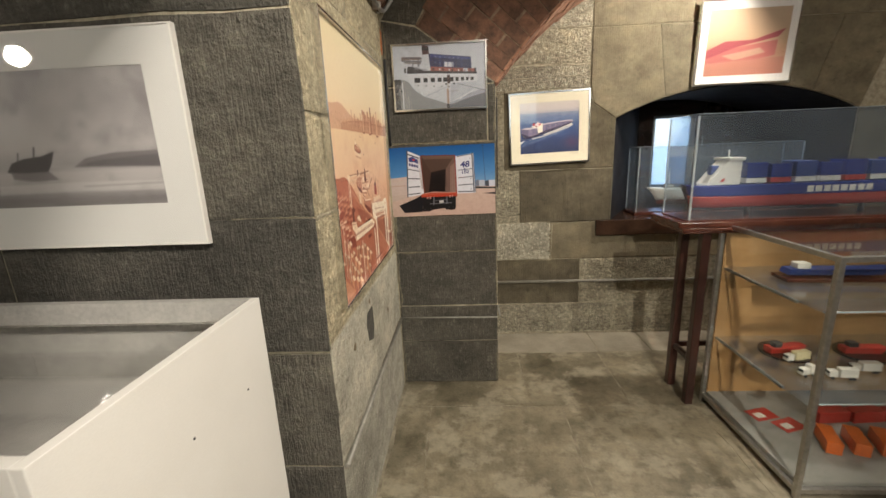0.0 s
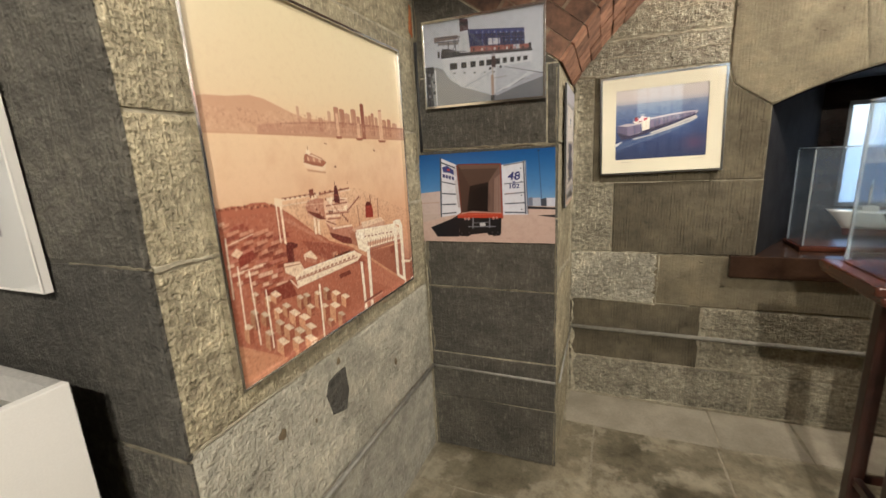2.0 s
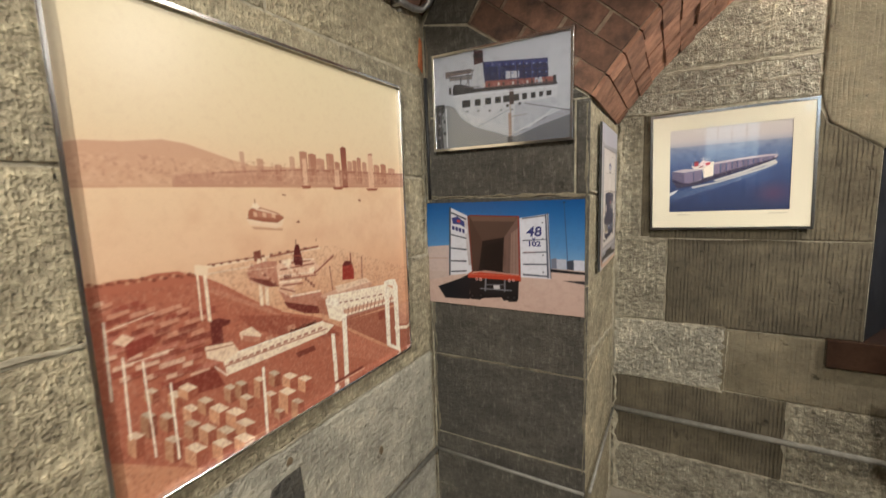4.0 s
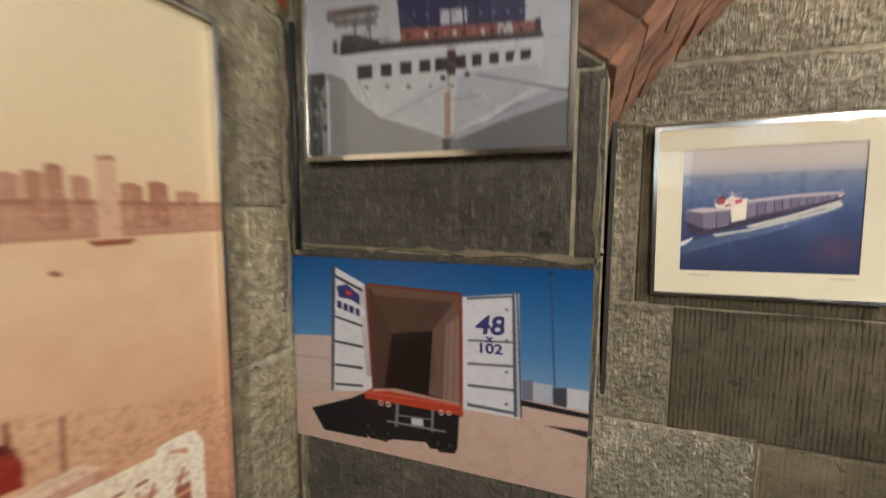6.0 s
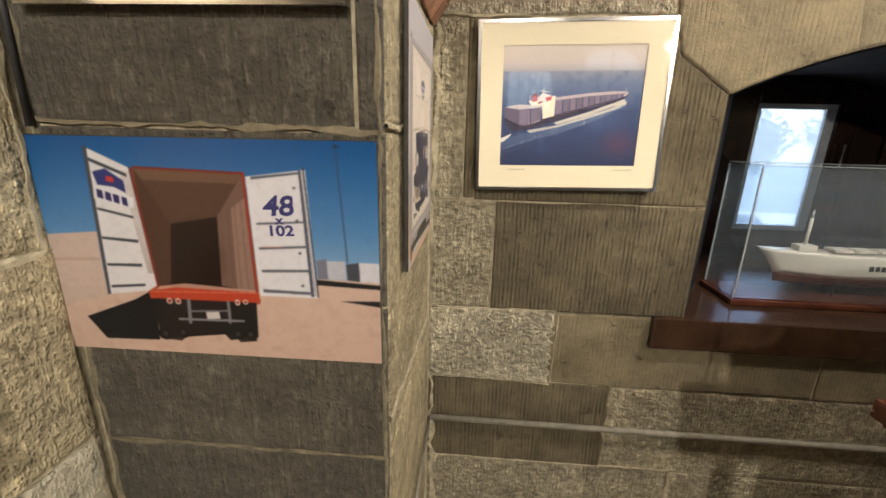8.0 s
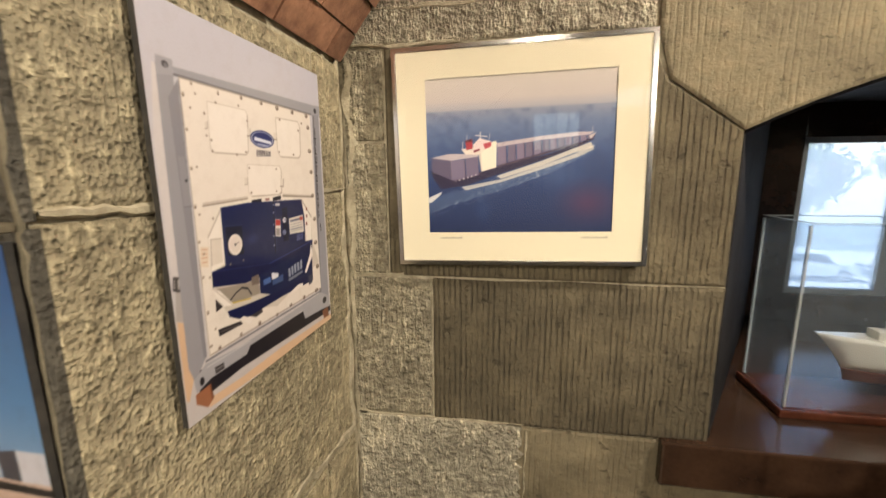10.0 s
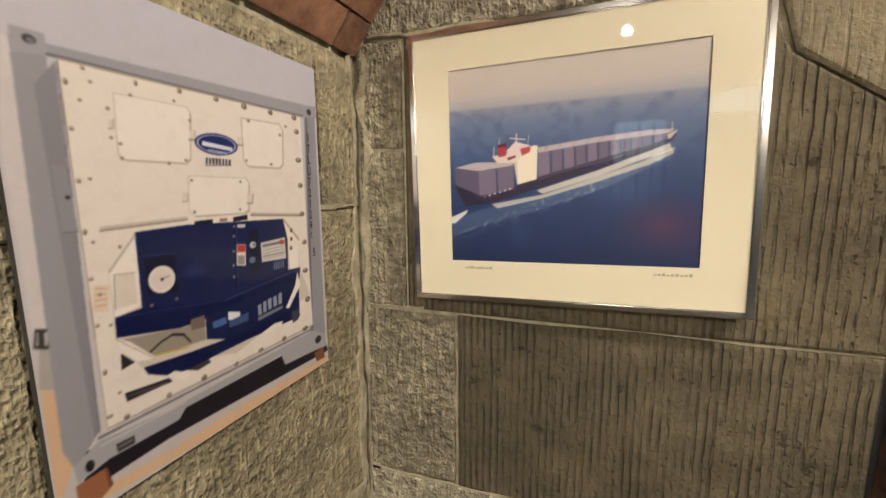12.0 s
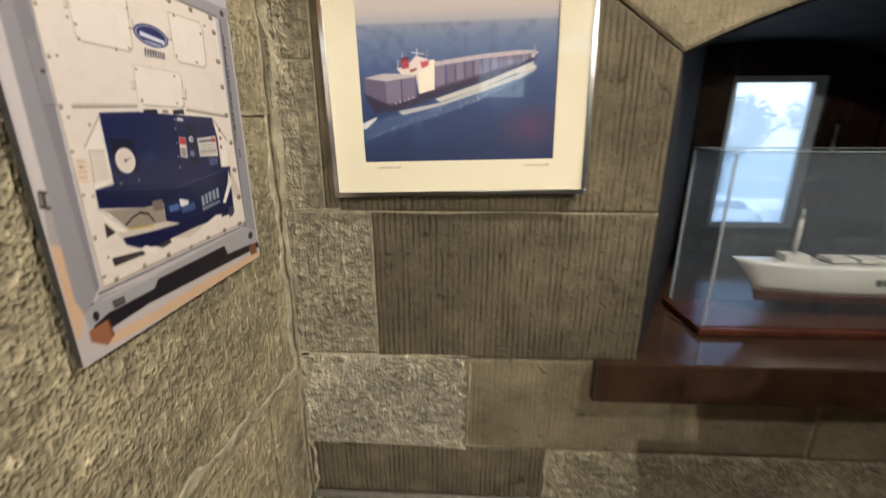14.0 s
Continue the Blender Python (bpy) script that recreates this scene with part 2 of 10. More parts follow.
def pane_material(name, ior=1.45, haze=0.0, tint=(1, 1, 1), film="BsdfDiffuse"):
    """A thin clear sheet: straight through, with a surface gloss."""
    m = bpy.data.materials.new(name)
    m.use_nodes = True
    t = m.node_tree
    t.nodes.remove(t.nodes["Principled BSDF"])
    clear_, gloss, shader = nd(m, "BsdfTransparent"), nd(m, "BsdfGlossy", Roughness=0.015), nd(m, "MixShader")
    clear_.inputs["Color"].default_value = (*tint, 1)
    face = nd(m, "LayerWeight", Blend=0.5).outputs["Facing"]
    base = ((ior - 1) / (ior + 1)) ** 2
    fac = math_node(m, "ADD", math_node(m, "MULTIPLY", math_node(m, "POWER", face, 5.0), 1 - base), base)
    ln(m, fac, shader.inputs[0])
    ln(m, clear_.outputs[0], shader.inputs[1])
    ln(m, gloss.outputs[0], shader.inputs[2])
    out = shader.outputs[0]
    if haze:  # bluish veil: sky reflection and daylight glare put into the sheet
        veil, over = nd(m, film), nd(m, "MixShader")
        veil.inputs["Color"].default_value = (0.62, 0.72, 0.85, 1)
        over.inputs[0].default_value = haze
        ln(m, out, over.inputs[1])
        ln(m, veil.outputs[0], over.inputs[2])
        out = over.outputs[0]
    ln(m, out, t.nodes["Material Output"].inputs["Surface"])
    return m


GLASS = pane_material("case_glass", 1.45, tint=(0.96, 0.98, 0.97))
# translucent haze stands in for the washed-out daylight in the pane
WINDOW_GLASS = pane_material("hazy_window_glass", 1.45, 0.34, (0.95, 0.98, 1.0), "BsdfTranslucent")
PICTURE_GLASS = pane_material("picture_glass", 1.5)
# faint bluish diffuse in place of the sky mirrored in the sheets
ACRYLIC = pane_material("clear_acrylic", 1.49, 0.034, (0.93, 0.96, 0.98))
ACRYLIC_EDGE = material("bright_acrylic_edge", 0.15, 0.0, (0.75, 0.82, 0.86), Transmission_Weight=0.6)


def print_material(name, rough=0.35, coat=0.0, sheen=0.5):
    """Ink on paper: the colour comes from the picture's own corners."""
    m = material(name, rough)
    b = m.node_tree.nodes["Principled BSDF"]
    a = nd(m, "VertexColor")
    a.layer_name = "ink"
    grain = noise_tex(m, coords(m), 400, 2)
    ln(m, mix(m, a.outputs["Color"], ramp(m, grain, [(0.3, (0.975, 0.975, 0.975)), (0.7, (1.02, 1.02, 1.02))]), 0.8, "MULTIPLY"), b.inputs["Base Color"])
    b.inputs["Specular IOR Level"].default_value = sheen
    b.inputs["Coat Weight"].default_value, b.inputs["Coat Roughness"].default_value = coat, 0.12
    return m


INK = print_material("photo_ink", 0.5)
INK_GLOSS = print_material("glossy_photo_ink", 0.30, 0.07, 0.35)
INK_SATIN = print_material("satin_laminate_ink", 0.33, 0.0, 0.3)

# ---- builders ----


def part(name, bm, mat, parent=None, label=""):
    me = bpy.data.meshes.new(name)
    bm.to_mesh(me)
    bm.free()
    for one in mat if isinstance(mat, (list, tuple)) else [mat]:
        me.materials.append(one)
    ob = new(name, me)
    ob.parent = parent
    return tagged(ob, label) if label else ob


def thing(name, m, label, category, group=""):
    ob = new(name)
    ob.empty_display_size = 0.05
    ob.matrix_world = m
    return tagged(ob, label, category, group)


def box(x0, x1, y0, y1, z0, z1, bevel=0.0, bm=None):
    bm = bm or bmesh.new()
    r = bmesh.ops.create_cube(bm, size=1.0, matrix=Matrix.Translation(((x0 + x1) / 2, (y0 + y1) / 2, (z0 + z1) / 2)) @ Matrix.Diagonal((x1 - x0, y1 - y0, z1 - z0, 1)))
    if bevel:
        edges = list({e for v in r["verts"] for e in v.link_edges})
        bmesh.ops.bevel(bm, geom=edges, offset=bevel, segments=2, affect="EDGES", profile=0.6)
    return bm


def prism(points, depth, axis="y", at=0.0, bm=None):
    """An outline in the plane across axis, from at, extruded by depth along it."""
    bm = bm or bmesh.new()

    def place(u, v, w):
        return {"y": (u, w, v), "x": (w, u, v), "z": (u, v, w)}[axis]
    a = [bm.verts.new(place(u, v, at)) for u, v in points]
    b = [bm.verts.new(place(u, v, at + depth)) for u, v in points]
    bm.faces.new(a)
    bm.faces.new(b[::-1])
    for i in range(len(points)):
        j = (i + 1) % len(points)
        bm.faces.new((a[j], a[i], b[i], b[j]))
    bmesh.ops.recalc_face_normals(bm, faces=bm.faces)
    bmesh.ops.triangulate(bm, faces=[f for f in bm.faces if len(f.verts) > 4])
    return bm


def tube(path, radius, sides=12, bm=None):
    """A round bar along a line of points."""
    bm = bm or bmesh.new()
    rings = []
    path = [Vector(p) for p in path]
    for i, p in enumerate(path):
        d = (path[min(i + 1, len(path) - 1)] - path[max(i - 1, 0)]).normalized()
        q = d.to_track_quat("Z", "Y")
        rings.append([bm.verts.new(p + q @ Vector((math.cos(k * math.tau / sides) * radius, math.sin(k * math.tau / sides) * radius, 0))) for k in range(sides)])
    for a, b in zip(rings, rings[1:]):
        for k in range(sides):
            j = (k + 1) % sides
            bm.faces.new((a[k], a[j], b[j], b[k])).smooth = True
    bm.faces.new(rings[0][::-1])
    bm.faces.new(rings[-1])
    bmesh.ops.recalc_face_normals(bm, faces=bm.faces)
    return bm


def setting(name, bm, mat, label):
    return tagged(part(name, bm, mat), label, name.split("_")[0], kind="structure")


# ---- the structure ----
CX, CZ, R_IN, R_OUT = 1.95, 0.611, 2.164, 2.898  # both vaults share one axis
SPRING = math.acos(1.76 / R_IN)


def arc(radius, a0, a1, n):
    return [(CX - radius * math.cos(a0 + (a1 - a0) * i / n), CZ + radius * math.sin(a0 + (a1 - a0) * i / n)) for i in range(n + 1)]


floor = setting("floor", box(-3.6, 4.5, -4.2, 3.2, -0.2, -0.0025), FLOOR_JOINT, "worn brown-grey stone flag floor with pale joints")
wall_west = setting("wall_west", box(-3.6, -0.446, 1.178, 3.4, -0.1, 3.7), MORTAR, "rough grey stone pier wall hung with pictures")
outline = [(-0.446, -0.1), (0.184, -0.1)] + arc(R_IN + 0.012, SPRING, math.pi - SPRING, 40) + [(3.716, -0.1), (4.5, -0.1), (4.5, 3.8), (-0.446, 3.8)]
wall_arch = setting("wall_arch", prism(outline, 0.715, "y", 2.478), MORTAR, "stone wall with a brick arch over a deep recess")

W0, W1, WZ, WTOP, WRISE = 1.11, 2.79, 0.925, 1.688, 0.197
half = (W1 - W0) / 2
w_r = (half * half + WRISE * WRISE) / (2 * WRISE)
w_a = math.asin(half / w_r)
win_arc = [(CX + w_r * math.sin(-w_a + 2 * w_a * i / 24), WTOP + WRISE - w_r + w_r * math.cos(-w_a + 2 * w_a * i / 24)) for i in range(25)]
bm = prism([(0.1, -0.1), (3.8, -0.1), (3.8, WZ - 0.03), (0.1, WZ - 0.03)], 1.05, "y", 3.197)
prism([(0.1, 3.197), (W0, 3.197), (1.70, 4.247), (0.1, 4.247)], 1.9, "z", WZ - 0.03, bm)
prism([(W1, 3.197), (3.8, 3.197), (3.8, 4.247), (2.62, 4.247)], 1.9, "z", WZ - 0.03, bm)
prism(win_arc + [(W1, 2.85), (W0, 2.85)], 1.05, "y", 3.197, bm)
wall_north = setting("wall_north", bm, MORTAR, "brown tooled stone wall with an arched window niche")
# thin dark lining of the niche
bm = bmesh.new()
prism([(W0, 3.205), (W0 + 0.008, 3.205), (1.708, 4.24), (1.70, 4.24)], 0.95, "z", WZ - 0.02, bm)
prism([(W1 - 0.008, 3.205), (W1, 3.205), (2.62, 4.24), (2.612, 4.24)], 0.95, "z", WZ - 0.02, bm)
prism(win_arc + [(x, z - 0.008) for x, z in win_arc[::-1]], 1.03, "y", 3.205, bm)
niche = setting("trim_niche_lining", bm, NICHE_BLACK, "near-black lining of the window niche")

# closing walls and ceilings
setting("wall_east", box(4.34, 4.5, -4.2, 2.5, -0.1, 3.8), PLASTER, "plain plastered side wall")
setting("wall_far_west", box(-3.6, -3.4, -4.2, 1.2, -0.1, 3.8), PLASTER, "plain plastered side wall")
bm = bmesh.new()
box(-3.6, 4.5, -4.2, -4.0, -0.1, 1.3, bm=bm)
box(-3.6, 0.9, -4.2, -4.0, 1.3, 3.8, bm=bm)
box(1.77, 2.3, -4.2, -4.0, 1.3, 3.8, bm=bm)
box(3.4, 4.5, -4.2, -4.0, 1.3, 3.8, bm=bm)
box(0.9, 1.77, -4.2, -4.0, 2.7, 3.8, bm=bm)
prism([(2.85 + 0.55 * math.cos(math.pi - math.pi * i / 16), 2.78 + 0.36 * math.sin(math.pi * i / 16)) for i in range(17)] + [(3.4, 3.8), (2.3, 3.8)], 0.2, "y", -4.2, bm)
setting("wall_south", bm, PLASTER, "plain plastered wall with two tall windows")
for name, x0, x1, z1, bars_x in (("window_2", 0.9, 1.77, 2.7, (0.9, 1.10, 1.32, 1.54, 1.74)), ("window_3", 2.3, 3.4, 3.14, (2.3, 2.83, 3.37))):
    w_ = thing(name, pose(0, 0, 0), "tall daylight window with dark mullions", "window")
    w_["kind"] = "structure"
    for x in bars_x:
        part("mullion", box(x, x + 0.03, -4.12, -4.08, 1.3, z1), DARK_METAL, w_)
    part("transom", box(x0, x1, -4.125, -4.085, 1.98, 2.03), DARK_METAL, w_)
    part("blind", box(x0, x1, -4.16, -4.14, 1.3, 2.0 if x0 < 2 else 2.78), PLASTER, w_, "lowered plain blind")
vault = arc(R_OUT + 0.012, math.acos(2.39 / R_OUT), math.pi - math.acos(2.39 / R_OUT), 40)
bm = prism(vault + [(4.5, 2.25), (4.5, 3.9), (-0.45, 3.9), (-0.45, 2.25)], 6.68, "y", -4.2)
box(-3.6, -0.45, -4.2, 1.2, 2.32, 2.5, bm=bm)
# bricks of the vault, in its one mesh
step_ = 0.074 / R_OUT
rng = random.Random(8)
brick_faces = []
for i in range(34):
    a = math.acos(2.39 / R_OUT) + i * step_
    y = 0.3 - (0.11 if i % 2 else 0.0)
    while y < 2.46:
        r = R_OUT - 0.002 + rng.uniform(-0.004, 0.004)
        q = [bm.verts.new((CX - rr * math.cos(aa), yy, CZ + rr * math.sin(aa))) for yy in (y + 0.004, min(y + 0.206, 2.474)) for rr, aa in ((r, a + 0.0012), (r + 0.03, a + 0.0012), (r + 0.03, a + step_ - 0.0012), (r, a + step_ - 0.0012))]
        for f in ((0, 1, 2, 3), (4, 7, 6, 5), (0, 4, 5, 1), (1, 5, 6, 2), (2, 6, 7, 3), (3, 7, 4, 0)):
            brick_faces.append(bm.faces.new([q[k] for k in f]))
        y += 0.213
for f in brick_faces:
    f.material_index = 1
bmesh.ops.recalc_face_normals(bm, faces=brick_faces)
ceiling = setting("ceiling", bm, [BRICK_JOINT, BRICK], "red brick barrel vault")

# ---- pictures: painted line by line on a fine grid ----


class Picture:
    """A printed sheet. Colours are mixed on a raster (u right, v up, both 0 to 1) and put on the corners of a fine grid."""

    def __init__(self, width, height, cell, over=3):
        self.w, self.h = width, height
        self.nx, self.ny = int(width / cell), int(height / cell)
        self.over = over
        gx, gy = (self.nx + 1) * over, (self.ny + 1) * over
        self.u, self.v = np.meshgrid((np.arange(gx) + 0.5) / gx, (np.arange(gy) + 0.5) / gy)
        self.px = np.zeros((gy, gx, 3))
        self.rng = np.random.default_rng(7)

    def lay(self, mask, color, alpha=1.0):
        a = (mask * alpha)[..., None]
        self.px = self.px * (1 - a) + np.asarray(color) * a

    def blend(self, stops, axis="v", mask=1.0):
        """A soft run of colours up (or across) the sheet."""
        t = self.v if axis == "v" else self.u
        c = np.stack([np.interp(t, [s[0] for s in stops], [s[1][k] for s in stops]) for k in range(3)], -1)
        a = np.broadcast_to(np.asarray(mask, float), t.shape)[..., None]
        self.px = self.px * (1 - a) + c * a

    def inside(self, points):
        m = np.zeros(self.u.shape, bool)
        for (x0, y0), (x1, y1) in zip(points, points[1:] + points[:1]):
            if y0 != y1:
                m ^= ((self.v > y0) != (self.v > y1)) & (self.u < (x1 - x0) * (self.v - y0) / (y1 - y0) + x0)
        return m.astype(float)

    def window(self, u0, v0, u1, v1):
        """The stretch of the raster that holds this box."""
        gy, gx = self.u.shape
        return (slice(max(0, int(v0 * gy) - 2), max(0, min(gy, int(v1 * gy) + 3))), slice(max(0, int(u0 * gx) - 2), max(0, min(gx, int(u1 * gx) + 3))))

    def dab(self, box_, mask, color, alpha):
        a = (mask * alpha)[..., None]
        self.px[box_] = self.px[box_] * (1 - a) + np.asarray(color) * a

    def poly(self, color, *points, alpha=1.0):
        us, vs = [q[0] for q in points], [q[1] for q in points]
        box_ = self.window(min(us), min(vs), max(us), max(vs))
        u, v = self.u[box_], self.v[box_]
        m = np.zeros(u.shape, bool)
        for (x0, y0), (x1, y1) in zip(points, points[1:] + points[:1]):
            if y0 != y1:
                m ^= ((v > y0) != (v > y1)) & (u < (x1 - x0) * (v - y0) / (y1 - y0) + x0)
        self.dab(box_, m, color, alpha)

    def rect(self, color, u0, v0, u1, v1, alpha=1.0):
        self.poly(color, (u0, v0), (u1, v0), (u1, v1), (u0, v1), alpha=alpha)

    def oval(self, color, u, v, ru, rv, alpha=1.0, soft=0.0):
        ru, rv = max(ru, 0.004), max(rv, 0.003)
        box_ = self.window(u - ru, v - rv, u + ru, v + rv)
        d = np.hypot((self.u[box_] - u) / ru, (self.v[box_] - v) / rv)
        self.dab(box_, np.clip((1.0 - d) / max(soft, 1e-3), 0, 1), color, alpha)

    def line(self, color, u0, v0, u1, v1, wide, alpha=1.0):
        k = self.h / self.w
        box_ = self.window(min(u0, u1) - wide, min(v0, v1) - wide / k, max(u0, u1) + wide, max(v0, v1) + wide / k)
        u, v = self.u[box_], self.v[box_]
        du, dv = u1 - u0, (v1 - v0) * k
        t = np.clip(((u - u0) * du + (v - v0) * k * dv) / max(du * du + dv * dv, 1e-9), 0, 1)
        d = np.hypot(u - u0 - t * du, (v - v0) * k - t * dv)
        self.dab(box_, d < wide / 2, color, alpha)

    def cloud(self, size, seed, rough=0.55):
        """Soft noise from 0 to 1."""
        rng, out, amp, n = np.random.default_rng(seed), 0, 1.0, size
        total = 0
        for _ in range(4):
            gy = max(2, int(n * self.h / self.w) + 2)
            g = rng.random((gy + 1, n + 2))
            x, y = self.u * n, self.v * (gy - 1)
            i, j = x.astype(int), y.astype(int)
            fx, fy = x - i, y - j
            fx, fy = fx * fx * (3 - 2 * fx), fy * fy * (3 - 2 * fy)
            i, j = np.clip(i, 0, n), np.clip(j, 0, gy - 1)
            out = out + amp * ((g[j, i] * (1 - fx) + g[j, i + 1] * fx) * (1 - fy) + (g[j + 1, i] * (1 - fx) + g[j + 1, i + 1] * fx) * fy)
            total += amp
            amp *= rough
            n *= 2
        return out / total

    def sheet(self, name, mat, parent, bow=None, label="", tone=(1, 1, 1)):
        """The sheet as a mesh in its own plane: x right, z up, facing -y, from its lower left corner."""
        k = self.over
        for k_ in (1, 2):  # the softness of an enlarged photograph
            pad = np.pad(self.px, ((k_, k_), (k_, k_), (0, 0)), "edge")
            self.px = 0.4 * self.px + 0.15 * (pad[2 * k_:, k_:-k_] + pad[:-2 * k_, k_:-k_] + pad[k_:-k_, 2 * k_:] + pad[k_:-k_, :-2 * k_])
        self.px = np.clip(self.px * np.asarray(tone), 0, 1)
        c = self.px.reshape(self.ny + 1, k, self.nx + 1, k, 3).mean((1, 3))
        c = np.where(c <= 0.04045, c / 12.92, ((np.clip(c, 0, 1) + 0.055) / 1.055) ** 2.4)
        x, z = np.meshgrid(np.linspace(0, self.w, self.nx + 1), np.linspace(0, self.h, self.ny + 1))
        y = np.zeros_like(x) if bow is None else bow(x, z)
        me = bpy.data.meshes.new(name)
        idx = np.arange((self.nx + 1) * (self.ny + 1)).reshape(self.ny + 1, self.nx + 1)
        quads = np.stack([idx[:-1, :-1], idx[:-1, 1:], idx[1:, 1:], idx[1:, :-1]], -1).reshape(-1, 4)
        me.vertices.add(idx.size)
        me.vertices.foreach_set("co", np.stack([x, y, z], -1).ravel())
        me.loops.add(quads.size)
        me.loops.foreach_set("vertex_index", quads.ravel())
        me.polygons.add(len(quads))
        me.polygons.foreach_set("loop_start", np.arange(0, quads.size, 4))
        me.polygons.foreach_set("loop_total", np.full(len(quads), 4))
        me.update(calc_edges=True)
        ink = me.color_attributes.new("ink", "FLOAT_COLOR", "POINT")
        ink.data.foreach_set("color", np.concatenate([c, np.ones((*c.shape[:2], 1))], -1).ravel())
        me.materials.append(mat)
        ob = new(name, me)
        ob.parent = parent
        return tagged(ob, label) if label else ob


def rgb(r, g, b):
    return (r / 255, g / 255, b / 255)


def bars(parent, w, h, thick, depth, mat, bevel=0.002, y0=0.0):
    """Four mitred frame bars round a sheet w by h, lower left corner at the origin, facing -y."""
    for name, pts in (("frame_bar", [(0, 0), (w, 0), (w - thick, thick), (thick, thick)]), ("frame_bar", [(0, h), (thick, h - thick), (w - thick, h - thick), (w, h)]),
                      ("frame_bar", [(0, 0), (thick, thick), (thick, h - thick), (0, h)]), ("frame_bar", [(w, 0), (w, h), (w - thick, h - thick), (w - thick, thick)])):
        bm = prism(pts, depth, "y", y0 - depth)
        bmesh.ops.bevel(bm, geom=[e for e in bm.edges if all(abs(v.co.y - (y0 - depth)) < 1e-6 for v in e.verts)], offset=bevel, segments=2, affect="EDGES")
        part(name, bm, mat, parent)


def mount(parent, w, h, u0, v0, u1, v1, y, mat):
    """A card with a window cut in it."""
    bm = bmesh.new()
    for a, b, c, d in ((0, 0, w, v0), (0, v1, w, h), (0, v0, u0, v1), (u1, v0, w, v1)):
        box(a, c, y, y + 0.0015, b, d, bm=bm)
    return part("mount", bm, mat, parent)



def framed(name, m, w, h, pic, inset, edge, depth, frame_mat, card, label, ink=INK, glass=True, tone=(1, 1, 1)):
    """A framed picture: frame bars, backing, mount, print, glass. inset: left, bottom, right, top of the print."""
    ob = thing(name, m, label, "picture", "pictures on the walls")
    bars(ob, w, h, edge, depth, frame_mat)
    deep = -depth + 0.005 if card else -0.0105
    part("backing", box(edge * 0.4, w - edge * 0.4, deep + 0.0025, -0.001, edge * 0.4, h - edge * 0.4), BOARD_EDGE, ob)
    s = pic.sheet("print", ink, ob, tone=tone)
    s.location = (inset[0], deep, inset[1])
    if card:
        mount(ob, w, h, inset[0] + 0.001, inset[1] + 0.001, w - inset[2] - 0.001, h - inset[3] - 0.001, -depth + 0.003, card).location = (0, 0, 0)
    if glass:
        g = part("glass", box(edge, w - edge, -depth + (0.001 if card else 0.004), -depth + (0.0025 if card else 0.0055), edge, h - edge), PICTURE_GLASS, ob)
        g.visible_shadow = False
    return ob


def letters(text, size, mat, parent, at, squeeze=1.0, shear=0.0, turn=None, bold=0.0, name="lettering"):
    cu = bpy.data.curves.new(name, "FONT")
    cu.body, cu.size, cu.align_x, cu.align_y, cu.offset = text, size, "CENTER", "CENTER", bold
    cu.shear = shear
    cu.extrude = 0.0001
    tmp = new(name, cu)
    me = bpy.data.meshes.new_from_object(tmp.evaluated_get(bpy.context.evaluated_depsgraph_get()))
    bpy.data.objects.remove(tmp)
    me.materials.clear()
    me.materials.append(mat)
    ob = new(name, me)
    ob.parent = parent
    ob.matrix_local = Matrix.Translation(at) @ (turn or Matrix()) @ pose(0, 0, 0, 90, 0, 0) @ Matrix.Diagonal((squeeze, 1, 1, 1))
    return ob


# ---- prints ----


